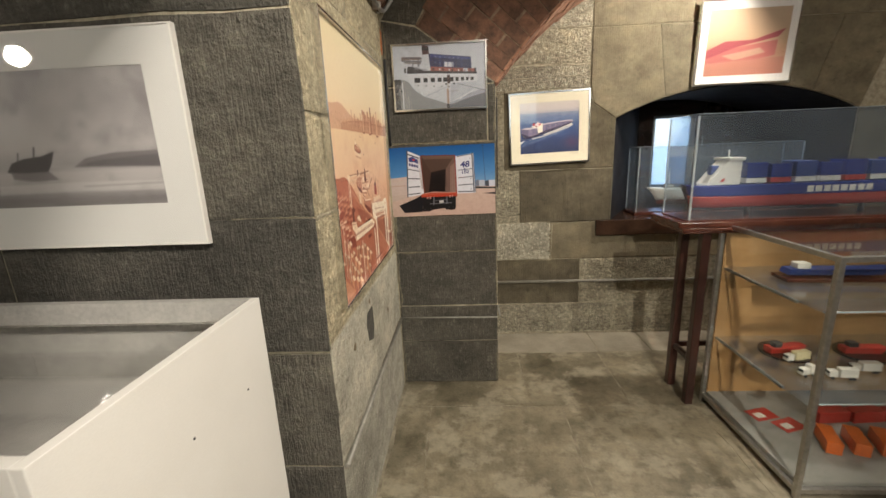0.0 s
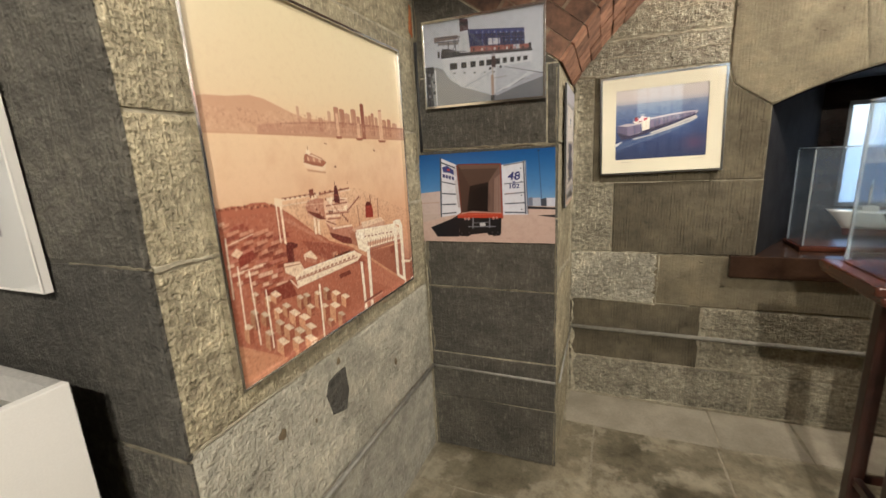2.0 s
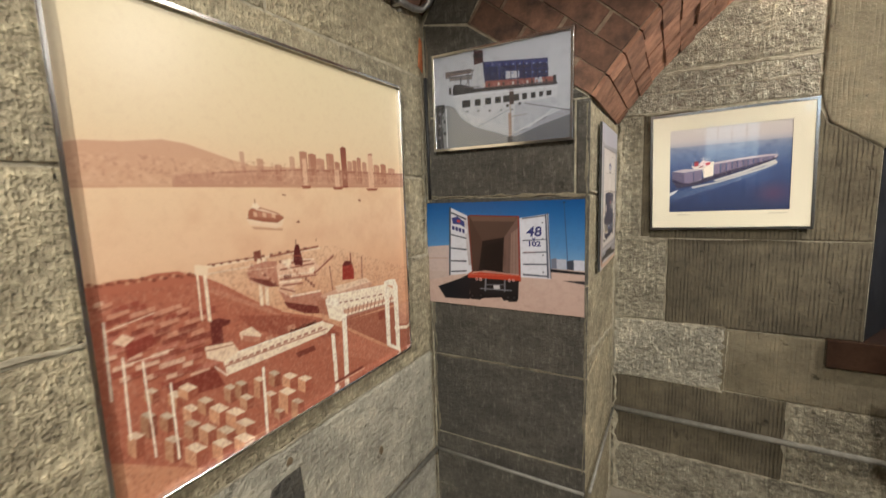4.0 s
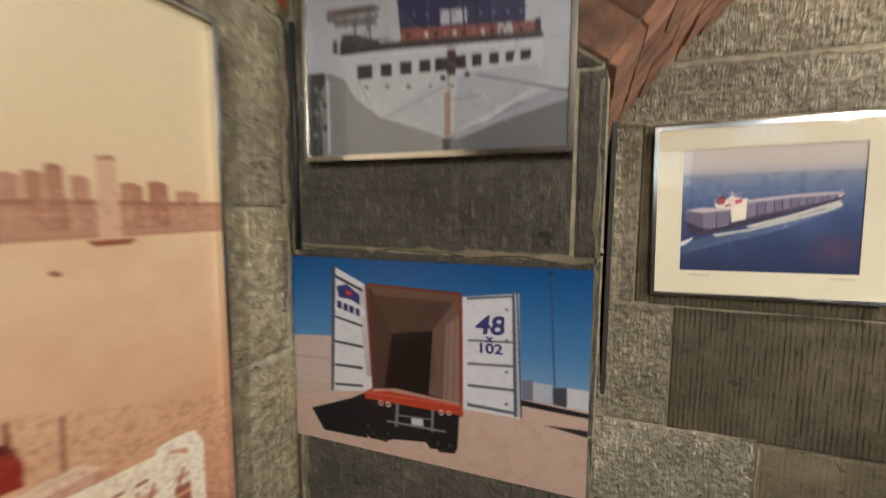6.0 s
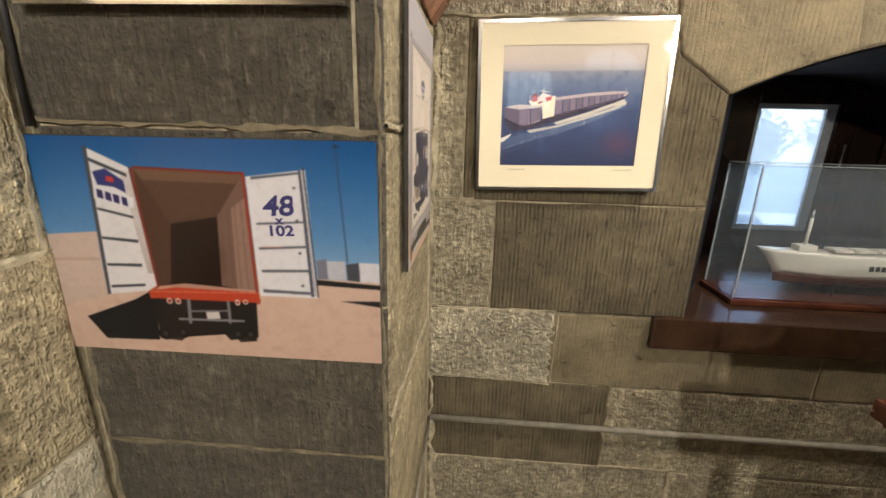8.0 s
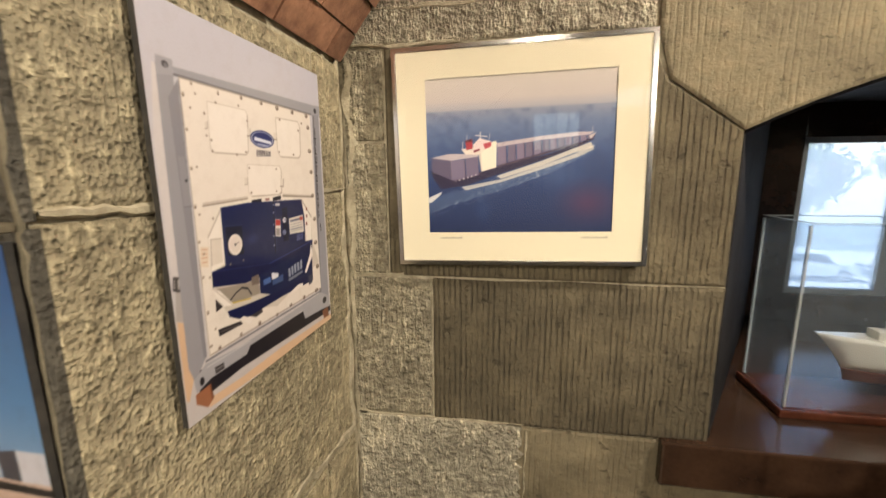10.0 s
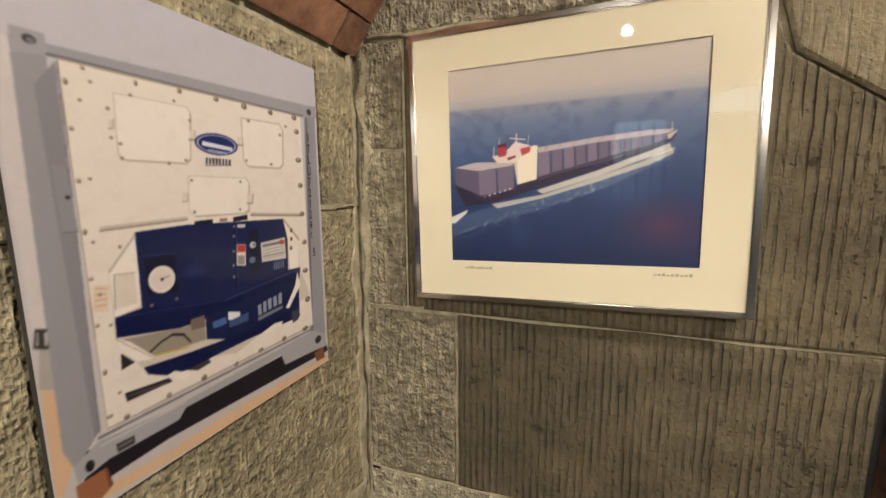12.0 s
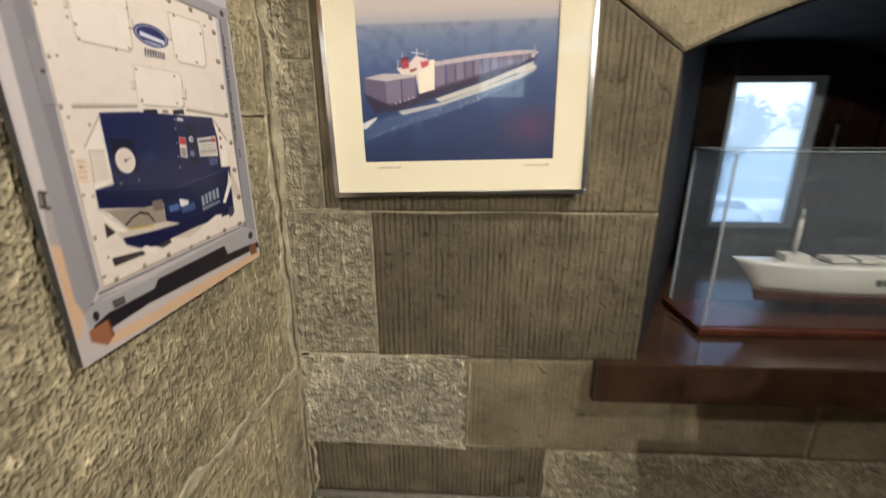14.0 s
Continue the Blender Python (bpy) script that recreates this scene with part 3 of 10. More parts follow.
def terminal_print():
    p = Picture(0.948, 0.943, 0.0020)
    p.blend([(0, rgb(200, 136, 100)), (0.3, rgb(216, 164, 124)), (0.5, rgb(230, 190, 150)), (0.64, rgb(232, 198, 156)), (0.75, rgb(228, 202, 160)), (1, rgb(226, 208, 166))])
    p.lay((p.v < 0.64) * np.clip(p.cloud(14, 3) - 0.42, 0, 1), rgb(190, 128, 96), 0.5)
    p.poly(rgb(196, 146, 114), (-0.002, 0.710), (0.020, 0.717), (0.038, 0.720), (0.096, 0.723), (0.166, 0.733), (0.212, 0.729), (0.261, 0.716), (0.313, 0.701), (0.371, 0.689), (0.453, 0.689), (0.543, 0.689), (0.686, 0.690), (0.855, 0.688), (1.017, 0.677), (1.009, 0.635), (0.534, 0.635), (0.267, 0.637), (0.129, 0.637), (-0.017, 0.636), alpha=0.85)
    p.poly(rgb(172, 118, 94), (0.177, 0.663), (0.245, 0.667), (0.330, 0.677), (0.525, 0.686), (1.086, 0.687), (1.088, 0.637), (0.659, 0.637), (0.488, 0.639), (0.331, 0.638), (0.177, 0.638), alpha=0.75)
    p.poly(rgb(176, 122, 98), (0.338, 0.654), (0.349, 0.654), (0.348, 0.720), (0.343, 0.722), (0.336, 0.721), alpha=0.65)
    p.poly(rgb(164, 108, 84), (0.381, 0.654), (0.400, 0.653), (0.400, 0.706), (0.389, 0.708), (0.381, 0.707), alpha=0.65)
    p.line(rgb(206, 160, 130), 0.384, 0.702, 0.385, 0.662, 0.0022, 0.5)
    p.poly(rgb(154, 96, 74), (0.435, 0.653), (0.456, 0.653), (0.456, 0.694), (0.444, 0.696), (0.434, 0.695), alpha=0.65)
    p.poly(rgb(176, 122, 98), (0.483, 0.652), (0.500, 0.652), (0.500, 0.717), (0.491, 0.720), (0.483, 0.718), alpha=0.65)
    p.line(rgb(206, 160, 130), 0.487, 0.712, 0.488, 0.661, 0.0032, 0.5)
    p.poly(rgb(164, 108, 84), (0.519, 0.652), (0.546, 0.651), (0.545, 0.734), (0.532, 0.736), (0.518, 0.734), alpha=0.9)
    p.poly(rgb(154, 96, 74), (0.550, 0.651), (0.580, 0.651), (0.579, 0.729), (0.563, 0.732), (0.549, 0.729), alpha=0.9)
    p.line(rgb(206, 160, 130), 0.554, 0.722, 0.555, 0.661, 0.0032, 0.5)
    p.poly(rgb(176, 122, 98), (0.580, 0.651), (0.611, 0.650), (0.610, 0.717), (0.594, 0.720), (0.580, 0.718), alpha=0.9)
    p.poly(rgb(164, 108, 84), (0.620, 0.650), (0.651, 0.650), (0.650, 0.735), (0.634, 0.737), (0.619, 0.735), alpha=0.9)
    p.line(rgb(206, 160, 130), 0.626, 0.727, 0.627, 0.661, 0.0032, 0.5)
    p.poly(rgb(154, 96, 74), (0.654, 0.650), (0.676, 0.649), (0.675, 0.710), (0.665, 0.714), (0.653, 0.713), alpha=0.9)
    p.poly(rgb(176, 122, 98), (0.711, 0.649), (0.732, 0.648), (0.731, 0.716), (0.720, 0.719), (0.710, 0.718), alpha=0.9)
    p.line(rgb(206, 160, 130), 0.717, 0.709, 0.718, 0.660, 0.0032, 0.5)
    p.poly(rgb(164, 108, 84), (0.735, 0.648), (0.755, 0.648), (0.754, 0.720), (0.745, 0.723), (0.734, 0.721), alpha=0.9)
    p.poly(rgb(154, 96, 74), (0.757, 0.648), (0.776, 0.648), (0.774, 0.730), (0.765, 0.733), (0.756, 0.731), alpha=0.9)
    p.line(rgb(206, 160, 130), 0.765, 0.723, 0.766, 0.660, 0.0042, 0.5)
    p.poly(rgb(176, 122, 98), (0.783, 0.648), (0.804, 0.647), (0.803, 0.716), (0.792, 0.720), (0.781, 0.718), alpha=0.9)
    p.poly(rgb(164, 108, 84), (0.842, 0.647), (0.873, 0.646), (0.872, 0.709), (0.857, 0.714), (0.841, 0.712), alpha=0.9)
    p.line(rgb(206, 160, 130), 0.850, 0.702, 0.851, 0.659, 0.0053, 0.5)
    p.poly(rgb(154, 96, 74), (0.881, 0.646), (0.911, 0.646), (0.910, 0.714), (0.895, 0.718), (0.880, 0.716), alpha=0.9)
    p.poly(rgb(176, 122, 98), (0.924, 0.645), (0.965, 0.645), (0.964, 0.701), (0.943, 0.705), (0.923, 0.703), alpha=0.9)
    p.line(rgb(206, 160, 130), 0.934, 0.694, 0.935, 0.659, 0.0053, 0.5)
    p.poly(rgb(132, 72, 56), (0.684, 0.635), (0.707, 0.635), (0.706, 0.758), (0.692, 0.762), (0.681, 0.756))
    p.poly(rgb(170, 114, 90), (0.815, 0.638), (0.840, 0.637), (0.835, 0.751), (0.813, 0.747))
    p.line(rgb(146, 90, 70), 0.265, 0.669, 0.525, 0.685, 0.0032)
    p.line(rgb(146, 90, 70), 0.525, 0.685, 1.054, 0.683, 0.0063)
    p.line(rgb(200, 152, 122), 0.307, 0.667, 1.055, 0.670, 0.0022, 0.6)
    p.poly(rgb(222, 180, 146), (0.525, 0.641), (0.543, 0.639), (0.540, 0.716), (0.526, 0.715), alpha=0.85)
    p.poly(rgb(146, 84, 62), (0.517, 0.641), (0.554, 0.641), (0.549, 0.633), (0.522, 0.633))
    p.poly(rgb(222, 180, 146), (0.650, 0.636), (0.671, 0.636), (0.669, 0.689), (0.650, 0.688), alpha=0.85)
    p.poly(rgb(146, 84, 62), (0.638, 0.637), (0.686, 0.637), (0.678, 0.629), (0.645, 0.629))
    p.poly(rgb(222, 180, 146), (0.810, 0.632), (0.840, 0.631), (0.835, 0.744), (0.811, 0.743), alpha=0.85)
    p.poly(rgb(146, 84, 62), (0.795, 0.632), (0.859, 0.632), (0.849, 0.624), (0.804, 0.624))
    shore = (p.v > 0.645) & (p.v < 0.70)
    p.lay(shore * np.clip(p.cloud(110, 21) * 2.6 - 1.2, 0, 1), rgb(226, 184, 148), 0.5)
    p.lay(shore * np.clip(p.cloud(150, 22) * 2.6 - 1.4, 0, 1), rgb(120, 66, 50), 0.45)
    p.lay((p.v > 0.64) * (p.v < 0.78) * np.clip((0.78 - p.v) / 0.14, 0, 1), rgb(226, 190, 150), 0.25)
    p.line(rgb(150, 96, 74), 0.451, 0.617, 0.461, 0.615, 0.0032)
    p.line(rgb(150, 96, 74), 0.754, 0.594, 0.761, 0.592, 0.0063)
    p.poly(rgb(164, 106, 80), (0.350, 0.540), (0.444, 0.527), (0.440, 0.522), (0.358, 0.533), alpha=0.5)
    p.poly(rgb(232, 200, 164), (0.339, 0.566), (0.344, 0.546), (0.423, 0.529), (0.442, 0.536), (0.450, 0.555), (0.423, 0.549), (0.355, 0.562))
    p.poly(rgb(150, 90, 66), (0.339, 0.561), (0.384, 0.550), (0.428, 0.544), (0.450, 0.555), (0.446, 0.560), (0.423, 0.555), (0.355, 0.568))
    p.poly(rgb(160, 100, 74), (0.343, 0.566), (0.347, 0.580), (0.357, 0.586), (0.367, 0.591), (0.384, 0.585), (0.428, 0.571), (0.450, 0.556), (0.423, 0.551), (0.355, 0.562))
    p.poly(rgb(214, 168, 134), (0.359, 0.565), (0.369, 0.562), (0.369, 0.574), (0.359, 0.578))
    p.poly(rgb(184, 124, 96), (0.371, 0.564), (0.382, 0.561), (0.382, 0.573), (0.371, 0.577))
    p.poly(rgb(214, 168, 134), (0.384, 0.562), (0.396, 0.559), (0.396, 0.571), (0.384, 0.575))
    p.poly(rgb(184, 124, 96), (0.398, 0.561), (0.409, 0.557), (0.409, 0.569), (0.397, 0.574))
    p.poly(rgb(214, 168, 134), (0.411, 0.559), (0.423, 0.555), (0.423, 0.567), (0.410, 0.572))
    p.poly(rgb(228, 194, 160), (0.361, 0.582), (0.384, 0.583), (0.428, 0.568), (0.436, 0.563), (0.384, 0.576))
    p.poly(rgb(240, 214, 180), (0.355, 0.586), (0.360, 0.598), (0.372, 0.597), (0.379, 0.586), (0.370, 0.582))
    p.line(rgb(150, 94, 70), 0.366, 0.607, 0.366, 0.597, 0.0022)
    p.line(rgb(240, 210, 176), 0.340, 0.557, 0.439, 0.534, 0.0032, 0.7)
    p.poly(rgb(110, 56, 40), (0.489, 0.540), (0.503, 0.538), (0.497, 0.545))
    p.poly(rgb(176, 104, 78), (-0.012, 0.459), (0.018, 0.459), (0.058, 0.464), (0.097, 0.459), (0.122, 0.464), (0.168, 0.461), (0.207, 0.441), (0.249, 0.410), (0.372, 0.332), (0.431, 0.291), (0.555, 0.244), (0.635, 0.166), (0.998, -0.023), (1.069, -0.121), (0.619, -0.072), (0.249, -0.049), (-0.038, 0.154))
    p.poly(rgb(176, 104, 78), (0.179, 0.454), (0.211, 0.444), (0.261, 0.413), (0.351, 0.347), (0.416, 0.309), (0.418, 0.207), (0.180, 0.340))
    p.poly(rgb(176, 104, 78), (0.387, 0.317), (0.544, 0.253), (0.922, 0.006), (1.069, -0.048), (1.070, -0.125), (0.388, 0.233))
    p.oval(rgb(140, 78, 58), 0.015, 0.463, 0.0042, 0.0032, 0.8, 0)
    p.oval(rgb(200, 146, 112), 0.021, 0.461, 0.0032, 0.0032, 0.8, 0)
    p.oval(rgb(120, 62, 46), 0.026, 0.459, 0.0032, 0.0032, 0.8, 0)
    p.oval(rgb(140, 78, 58), 0.032, 0.457, 0.0032, 0.0032, 0.8, 0)
    p.oval(rgb(200, 146, 112), 0.038, 0.461, 0.0032, 0.0032, 0.8, 0)
    p.oval(rgb(120, 62, 46), 0.043, 0.459, 0.0042, 0.0032, 0.8, 0)
    p.oval(rgb(140, 78, 58), 0.050, 0.457, 0.0032, 0.0032, 0.8, 0)
    p.oval(rgb(200, 146, 112), 0.056, 0.461, 0.0032, 0.0032, 0.8, 0)
    p.oval(rgb(120, 62, 46), 0.061, 0.459, 0.0042, 0.0032, 0.8, 0)
    p.oval(rgb(140, 78, 58), 0.068, 0.457, 0.0042, 0.0032, 0.8, 0)
    p.oval(rgb(200, 146, 112), 0.074, 0.454, 0.0042, 0.0042, 0.8, 0)
    p.oval(rgb(120, 62, 46), 0.080, 0.459, 0.0042, 0.0032, 0.8, 0)
    p.oval(rgb(140, 78, 58), 0.086, 0.456, 0.0042, 0.0042, 0.8, 0)
    p.oval(rgb(200, 146, 112), 0.094, 0.454, 0.0032, 0.0032, 0.8, 0)
    p.oval(rgb(120, 62, 46), 0.100, 0.458, 0.0042, 0.0042, 0.8, 0)
    p.oval(rgb(140, 78, 58), 0.108, 0.456, 0.0042, 0.0032, 0.8, 0)
    p.oval(rgb(200, 146, 112), 0.114, 0.454, 0.0042, 0.0032, 0.8, 0)
    p.oval(rgb(120, 62, 46), 0.121, 0.451, 0.0042, 0.0042, 0.8, 0)
    p.oval(rgb(140, 78, 58), 0.129, 0.456, 0.0042, 0.0032, 0.8, 0)
    p.oval(rgb(200, 146, 112), 0.135, 0.453, 0.0053, 0.0042, 0.8, 0)
    p.oval(rgb(120, 62, 46), 0.142, 0.451, 0.0053, 0.0032, 0.8, 0)
    p.oval(rgb(140, 78, 58), 0.151, 0.456, 0.0042, 0.0032, 0.8, 0)
    p.oval(rgb(200, 146, 112), 0.158, 0.453, 0.0042, 0.0042, 0.8, 0)
    p.oval(rgb(120, 62, 46), 0.166, 0.451, 0.0053, 0.0032, 0.8, 0)
    p.oval(rgb(140, 78, 58), 0.174, 0.448, 0.0042, 0.0042, 0.8, 0)
    p.oval(rgb(200, 146, 112), 0.182, 0.453, 0.0042, 0.0032, 0.8, 0)
    p.oval(rgb(120, 62, 46), 0.190, 0.450, 0.0053, 0.0042, 0.8, 0)
    p.oval(rgb(140, 78, 58), 0.198, 0.446, 0.0053, 0.0042, 0.8, 0)
    p.oval(rgb(200, 146, 112), 0.207, 0.452, 0.0053, 0.0042, 0.8, 0)
    p.oval(rgb(120, 62, 46), 0.216, 0.450, 0.0053, 0.0032, 0.8, 0)
    p.poly(rgb(206, 150, 118), (0.237, 0.409), (0.387, 0.321), (0.416, 0.291), (0.371, 0.316), (0.226, 0.403), alpha=0.5)
    p.poly(rgb(140, 72, 54), (0.290, 0.330), (0.416, 0.296), (0.555, 0.241), (0.635, 0.166), (0.460, 0.215), (0.326, 0.284), alpha=0.6)
    p.poly(rgb(236, 204, 170), (0.018, 0.428), (0.033, 0.431), (0.033, 0.422), (0.017, 0.419), alpha=0.7)
    p.poly(rgb(110, 50, 38), (0.017, 0.419), (0.033, 0.422), (0.032, 0.418), (0.017, 0.414), alpha=0.4)
    p.poly(rgb(146, 70, 54), (0.053, 0.389), (0.083, 0.392), (0.082, 0.383), (0.052, 0.380), alpha=0.7)
    p.poly(rgb(110, 50, 38), (0.052, 0.380), (0.082, 0.383), (0.082, 0.379), (0.051, 0.374), alpha=0.4)
    p.poly(rgb(210, 154, 122), (0.091, 0.346), (0.140, 0.348), (0.139, 0.338), (0.090, 0.335), alpha=0.7)
    p.poly(rgb(110, 50, 38), (0.090, 0.335), (0.139, 0.338), (0.139, 0.334), (0.090, 0.330), alpha=0.4)
    p.poly(rgb(120, 54, 42), (0.133, 0.298), (0.165, 0.297), (0.164, 0.287), (0.132, 0.286), alpha=0.7)
    p.poly(rgb(110, 50, 38), (0.132, 0.286), (0.164, 0.287), (0.164, 0.283), (0.132, 0.281), alpha=0.4)
    p.poly(rgb(190, 120, 98), (0.180, 0.244), (0.235, 0.241), (0.234, 0.229), (0.179, 0.232), alpha=0.7)
    p.poly(rgb(110, 50, 38), (0.179, 0.232), (0.234, 0.229), (0.234, 0.225), (0.179, 0.227), alpha=0.4)
    p.poly(rgb(236, 204, 170), (0.040, 0.276), (0.061, 0.276), (0.060, 0.266), (0.040, 0.266), alpha=0.7)
    p.poly(rgb(110, 50, 38), (0.040, 0.266), (0.060, 0.266), (0.060, 0.262), (0.039, 0.262), alpha=0.4)
    p.poly(rgb(146, 70, 54), (0.091, 0.382), (0.129, 0.385), (0.129, 0.375), (0.090, 0.371), alpha=0.7)
    p.poly(rgb(110, 50, 38), (0.090, 0.371), (0.129, 0.375), (0.128, 0.371), (0.090, 0.366), alpha=0.4)
    p.poly(rgb(210, 154, 122), (0.133, 0.336), (0.193, 0.337), (0.192, 0.327), (0.133, 0.324), alpha=0.7)
    p.poly(rgb(110, 50, 38), (0.133, 0.324), (0.192, 0.327), (0.192, 0.322), (0.132, 0.319), alpha=0.4)
    p.poly(rgb(120, 54, 42), (0.180, 0.284), (0.222, 0.283), (0.220, 0.273), (0.179, 0.273), alpha=0.7)
    p.poly(rgb(110, 50, 38), (0.179, 0.273), (0.220, 0.273), (0.220, 0.268), (0.179, 0.267), alpha=0.4)
    p.poly(rgb(190, 120, 98), (0.041, 0.311), (0.084, 0.311), (0.083, 0.301), (0.040, 0.301), alpha=0.7)
    p.poly(rgb(110, 50, 38), (0.040, 0.301), (0.083, 0.301), (0.083, 0.297), (0.040, 0.296), alpha=0.4)
    p.poly(rgb(236, 204, 170), (0.079, 0.263), (0.105, 0.262), (0.104, 0.252), (0.078, 0.253), alpha=0.7)
    p.poly(rgb(110, 50, 38), (0.078, 0.253), (0.104, 0.252), (0.104, 0.248), (0.077, 0.248), alpha=0.4)
    p.poly(rgb(146, 70, 54), (0.134, 0.373), (0.181, 0.376), (0.180, 0.367), (0.133, 0.363), alpha=0.7)
    p.poly(rgb(110, 50, 38), (0.133, 0.363), (0.180, 0.367), (0.179, 0.362), (0.132, 0.357), alpha=0.4)
    p.poly(rgb(210, 154, 122), (0.180, 0.324), (0.208, 0.326), (0.208, 0.315), (0.180, 0.313), alpha=0.7)
    p.poly(rgb(110, 50, 38), (0.180, 0.313), (0.208, 0.315), (0.207, 0.310), (0.179, 0.308), alpha=0.4)
    p.poly(rgb(120, 54, 42), (0.042, 0.345), (0.075, 0.346), (0.074, 0.337), (0.041, 0.335), alpha=0.7)
    p.poly(rgb(110, 50, 38), (0.041, 0.335), (0.074, 0.337), (0.074, 0.333), (0.040, 0.330), alpha=0.4)
    p.poly(rgb(190, 120, 98), (0.079, 0.299), (0.131, 0.299), (0.131, 0.288), (0.078, 0.290), alpha=0.7)
    p.poly(rgb(110, 50, 38), (0.078, 0.290), (0.131, 0.288), (0.130, 0.284), (0.078, 0.284), alpha=0.4)
    p.poly(rgb(236, 204, 170), (0.120, 0.249), (0.155, 0.247), (0.155, 0.236), (0.120, 0.239), alpha=0.7)
    p.poly(rgb(110, 50, 38), (0.120, 0.239), (0.155, 0.236), (0.154, 0.232), (0.119, 0.233), alpha=0.4)
    p.poly(rgb(146, 70, 54), (0.181, 0.365), (0.239, 0.368), (0.238, 0.357), (0.180, 0.353), alpha=0.7)
    p.poly(rgb(110, 50, 38), (0.180, 0.353), (0.238, 0.357), (0.238, 0.352), (0.179, 0.347), alpha=0.4)
    p.poly(rgb(210, 154, 122), (0.042, 0.379), (0.066, 0.381), (0.065, 0.371), (0.041, 0.369), alpha=0.7)
    p.poly(rgb(110, 50, 38), (0.041, 0.369), (0.065, 0.371), (0.065, 0.367), (0.041, 0.364), alpha=0.4)
    p.poly(rgb(120, 54, 42), (0.080, 0.335), (0.120, 0.336), (0.120, 0.327), (0.079, 0.324), alpha=0.7)
    p.poly(rgb(110, 50, 38), (0.079, 0.324), (0.120, 0.327), (0.119, 0.322), (0.078, 0.319), alpha=0.4)
    p.poly(rgb(190, 120, 98), (0.121, 0.287), (0.145, 0.286), (0.143, 0.277), (0.120, 0.276), alpha=0.7)
    p.poly(rgb(110, 50, 38), (0.120, 0.276), (0.143, 0.277), (0.143, 0.273), (0.120, 0.270), alpha=0.4)
    p.poly(rgb(236, 204, 170), (0.168, 0.233), (0.212, 0.230), (0.211, 0.220), (0.167, 0.222), alpha=0.7)
    p.poly(rgb(110, 50, 38), (0.167, 0.222), (0.211, 0.220), (0.210, 0.214), (0.166, 0.216), alpha=0.4)
    p.poly(rgb(146, 70, 54), (0.043, 0.411), (0.089, 0.418), (0.089, 0.408), (0.042, 0.402), alpha=0.7)
    p.poly(rgb(110, 50, 38), (0.042, 0.402), (0.089, 0.408), (0.088, 0.404), (0.042, 0.398), alpha=0.4)
    p.poly(rgb(210, 154, 122), (0.080, 0.370), (0.111, 0.372), (0.110, 0.363), (0.079, 0.361), alpha=0.7)
    p.poly(rgb(110, 50, 38), (0.079, 0.361), (0.110, 0.363), (0.110, 0.358), (0.079, 0.355), alpha=0.4)
    p.poly(rgb(120, 54, 42), (0.121, 0.324), (0.172, 0.326), (0.171, 0.315), (0.120, 0.314), alpha=0.7)
    p.poly(rgb(110, 50, 38), (0.120, 0.314), (0.171, 0.315), (0.171, 0.311), (0.120, 0.309), alpha=0.4)
    p.poly(rgb(190, 120, 98), (0.168, 0.274), (0.198, 0.273), (0.197, 0.262), (0.167, 0.262), alpha=0.7)
    p.poly(rgb(110, 50, 38), (0.167, 0.262), (0.197, 0.262), (0.197, 0.257), (0.167, 0.257), alpha=0.4)
    p.poly(rgb(236, 204, 170), (0.032, 0.300), (0.068, 0.300), (0.066, 0.292), (0.031, 0.291), alpha=0.7)
    p.poly(rgb(110, 50, 38), (0.031, 0.291), (0.066, 0.292), (0.066, 0.287), (0.031, 0.286), alpha=0.4)
    p.poly(rgb(146, 70, 54), (0.081, 0.405), (0.100, 0.408), (0.100, 0.399), (0.080, 0.396), alpha=0.7)
    p.poly(rgb(110, 50, 38), (0.080, 0.396), (0.100, 0.399), (0.099, 0.394), (0.079, 0.390), alpha=0.4)
    p.poly(rgb(210, 154, 122), (0.122, 0.362), (0.160, 0.364), (0.159, 0.354), (0.121, 0.351), alpha=0.7)
    p.poly(rgb(110, 50, 38), (0.121, 0.351), (0.159, 0.354), (0.159, 0.350), (0.120, 0.346), alpha=0.4)
    p.poly(rgb(120, 54, 42), (0.168, 0.313), (0.229, 0.313), (0.229, 0.302), (0.167, 0.301), alpha=0.7)
    p.poly(rgb(110, 50, 38), (0.167, 0.301), (0.229, 0.302), (0.228, 0.298), (0.167, 0.296), alpha=0.4)
    p.poly(rgb(190, 120, 98), (0.032, 0.334), (0.058, 0.335), (0.058, 0.327), (0.032, 0.324), alpha=0.7)
    p.poly(rgb(110, 50, 38), (0.032, 0.324), (0.058, 0.327), (0.057, 0.322), (0.031, 0.320), alpha=0.4)
    p.poly(rgb(236, 204, 170), (0.069, 0.290), (0.112, 0.288), (0.112, 0.279), (0.068, 0.279), alpha=0.7)
    p.poly(rgb(110, 50, 38), (0.068, 0.279), (0.112, 0.279), (0.111, 0.275), (0.068, 0.274), alpha=0.4)
    p.poly(rgb(146, 70, 54), (0.109, 0.239), (0.135, 0.236), (0.135, 0.227), (0.109, 0.228), alpha=0.7)
    p.poly(rgb(110, 50, 38), (0.109, 0.228), (0.135, 0.227), (0.134, 0.223), (0.108, 0.223), alpha=0.4)
    p.poly(rgb(210, 154, 122), (0.168, 0.352), (0.216, 0.354), (0.215, 0.344), (0.167, 0.341), alpha=0.7)
    p.poly(rgb(110, 50, 38), (0.167, 0.341), (0.215, 0.344), (0.215, 0.339), (0.167, 0.335), alpha=0.4)
    p.poly(rgb(120, 54, 42), (0.033, 0.368), (0.050, 0.369), (0.049, 0.361), (0.032, 0.358), alpha=0.7)
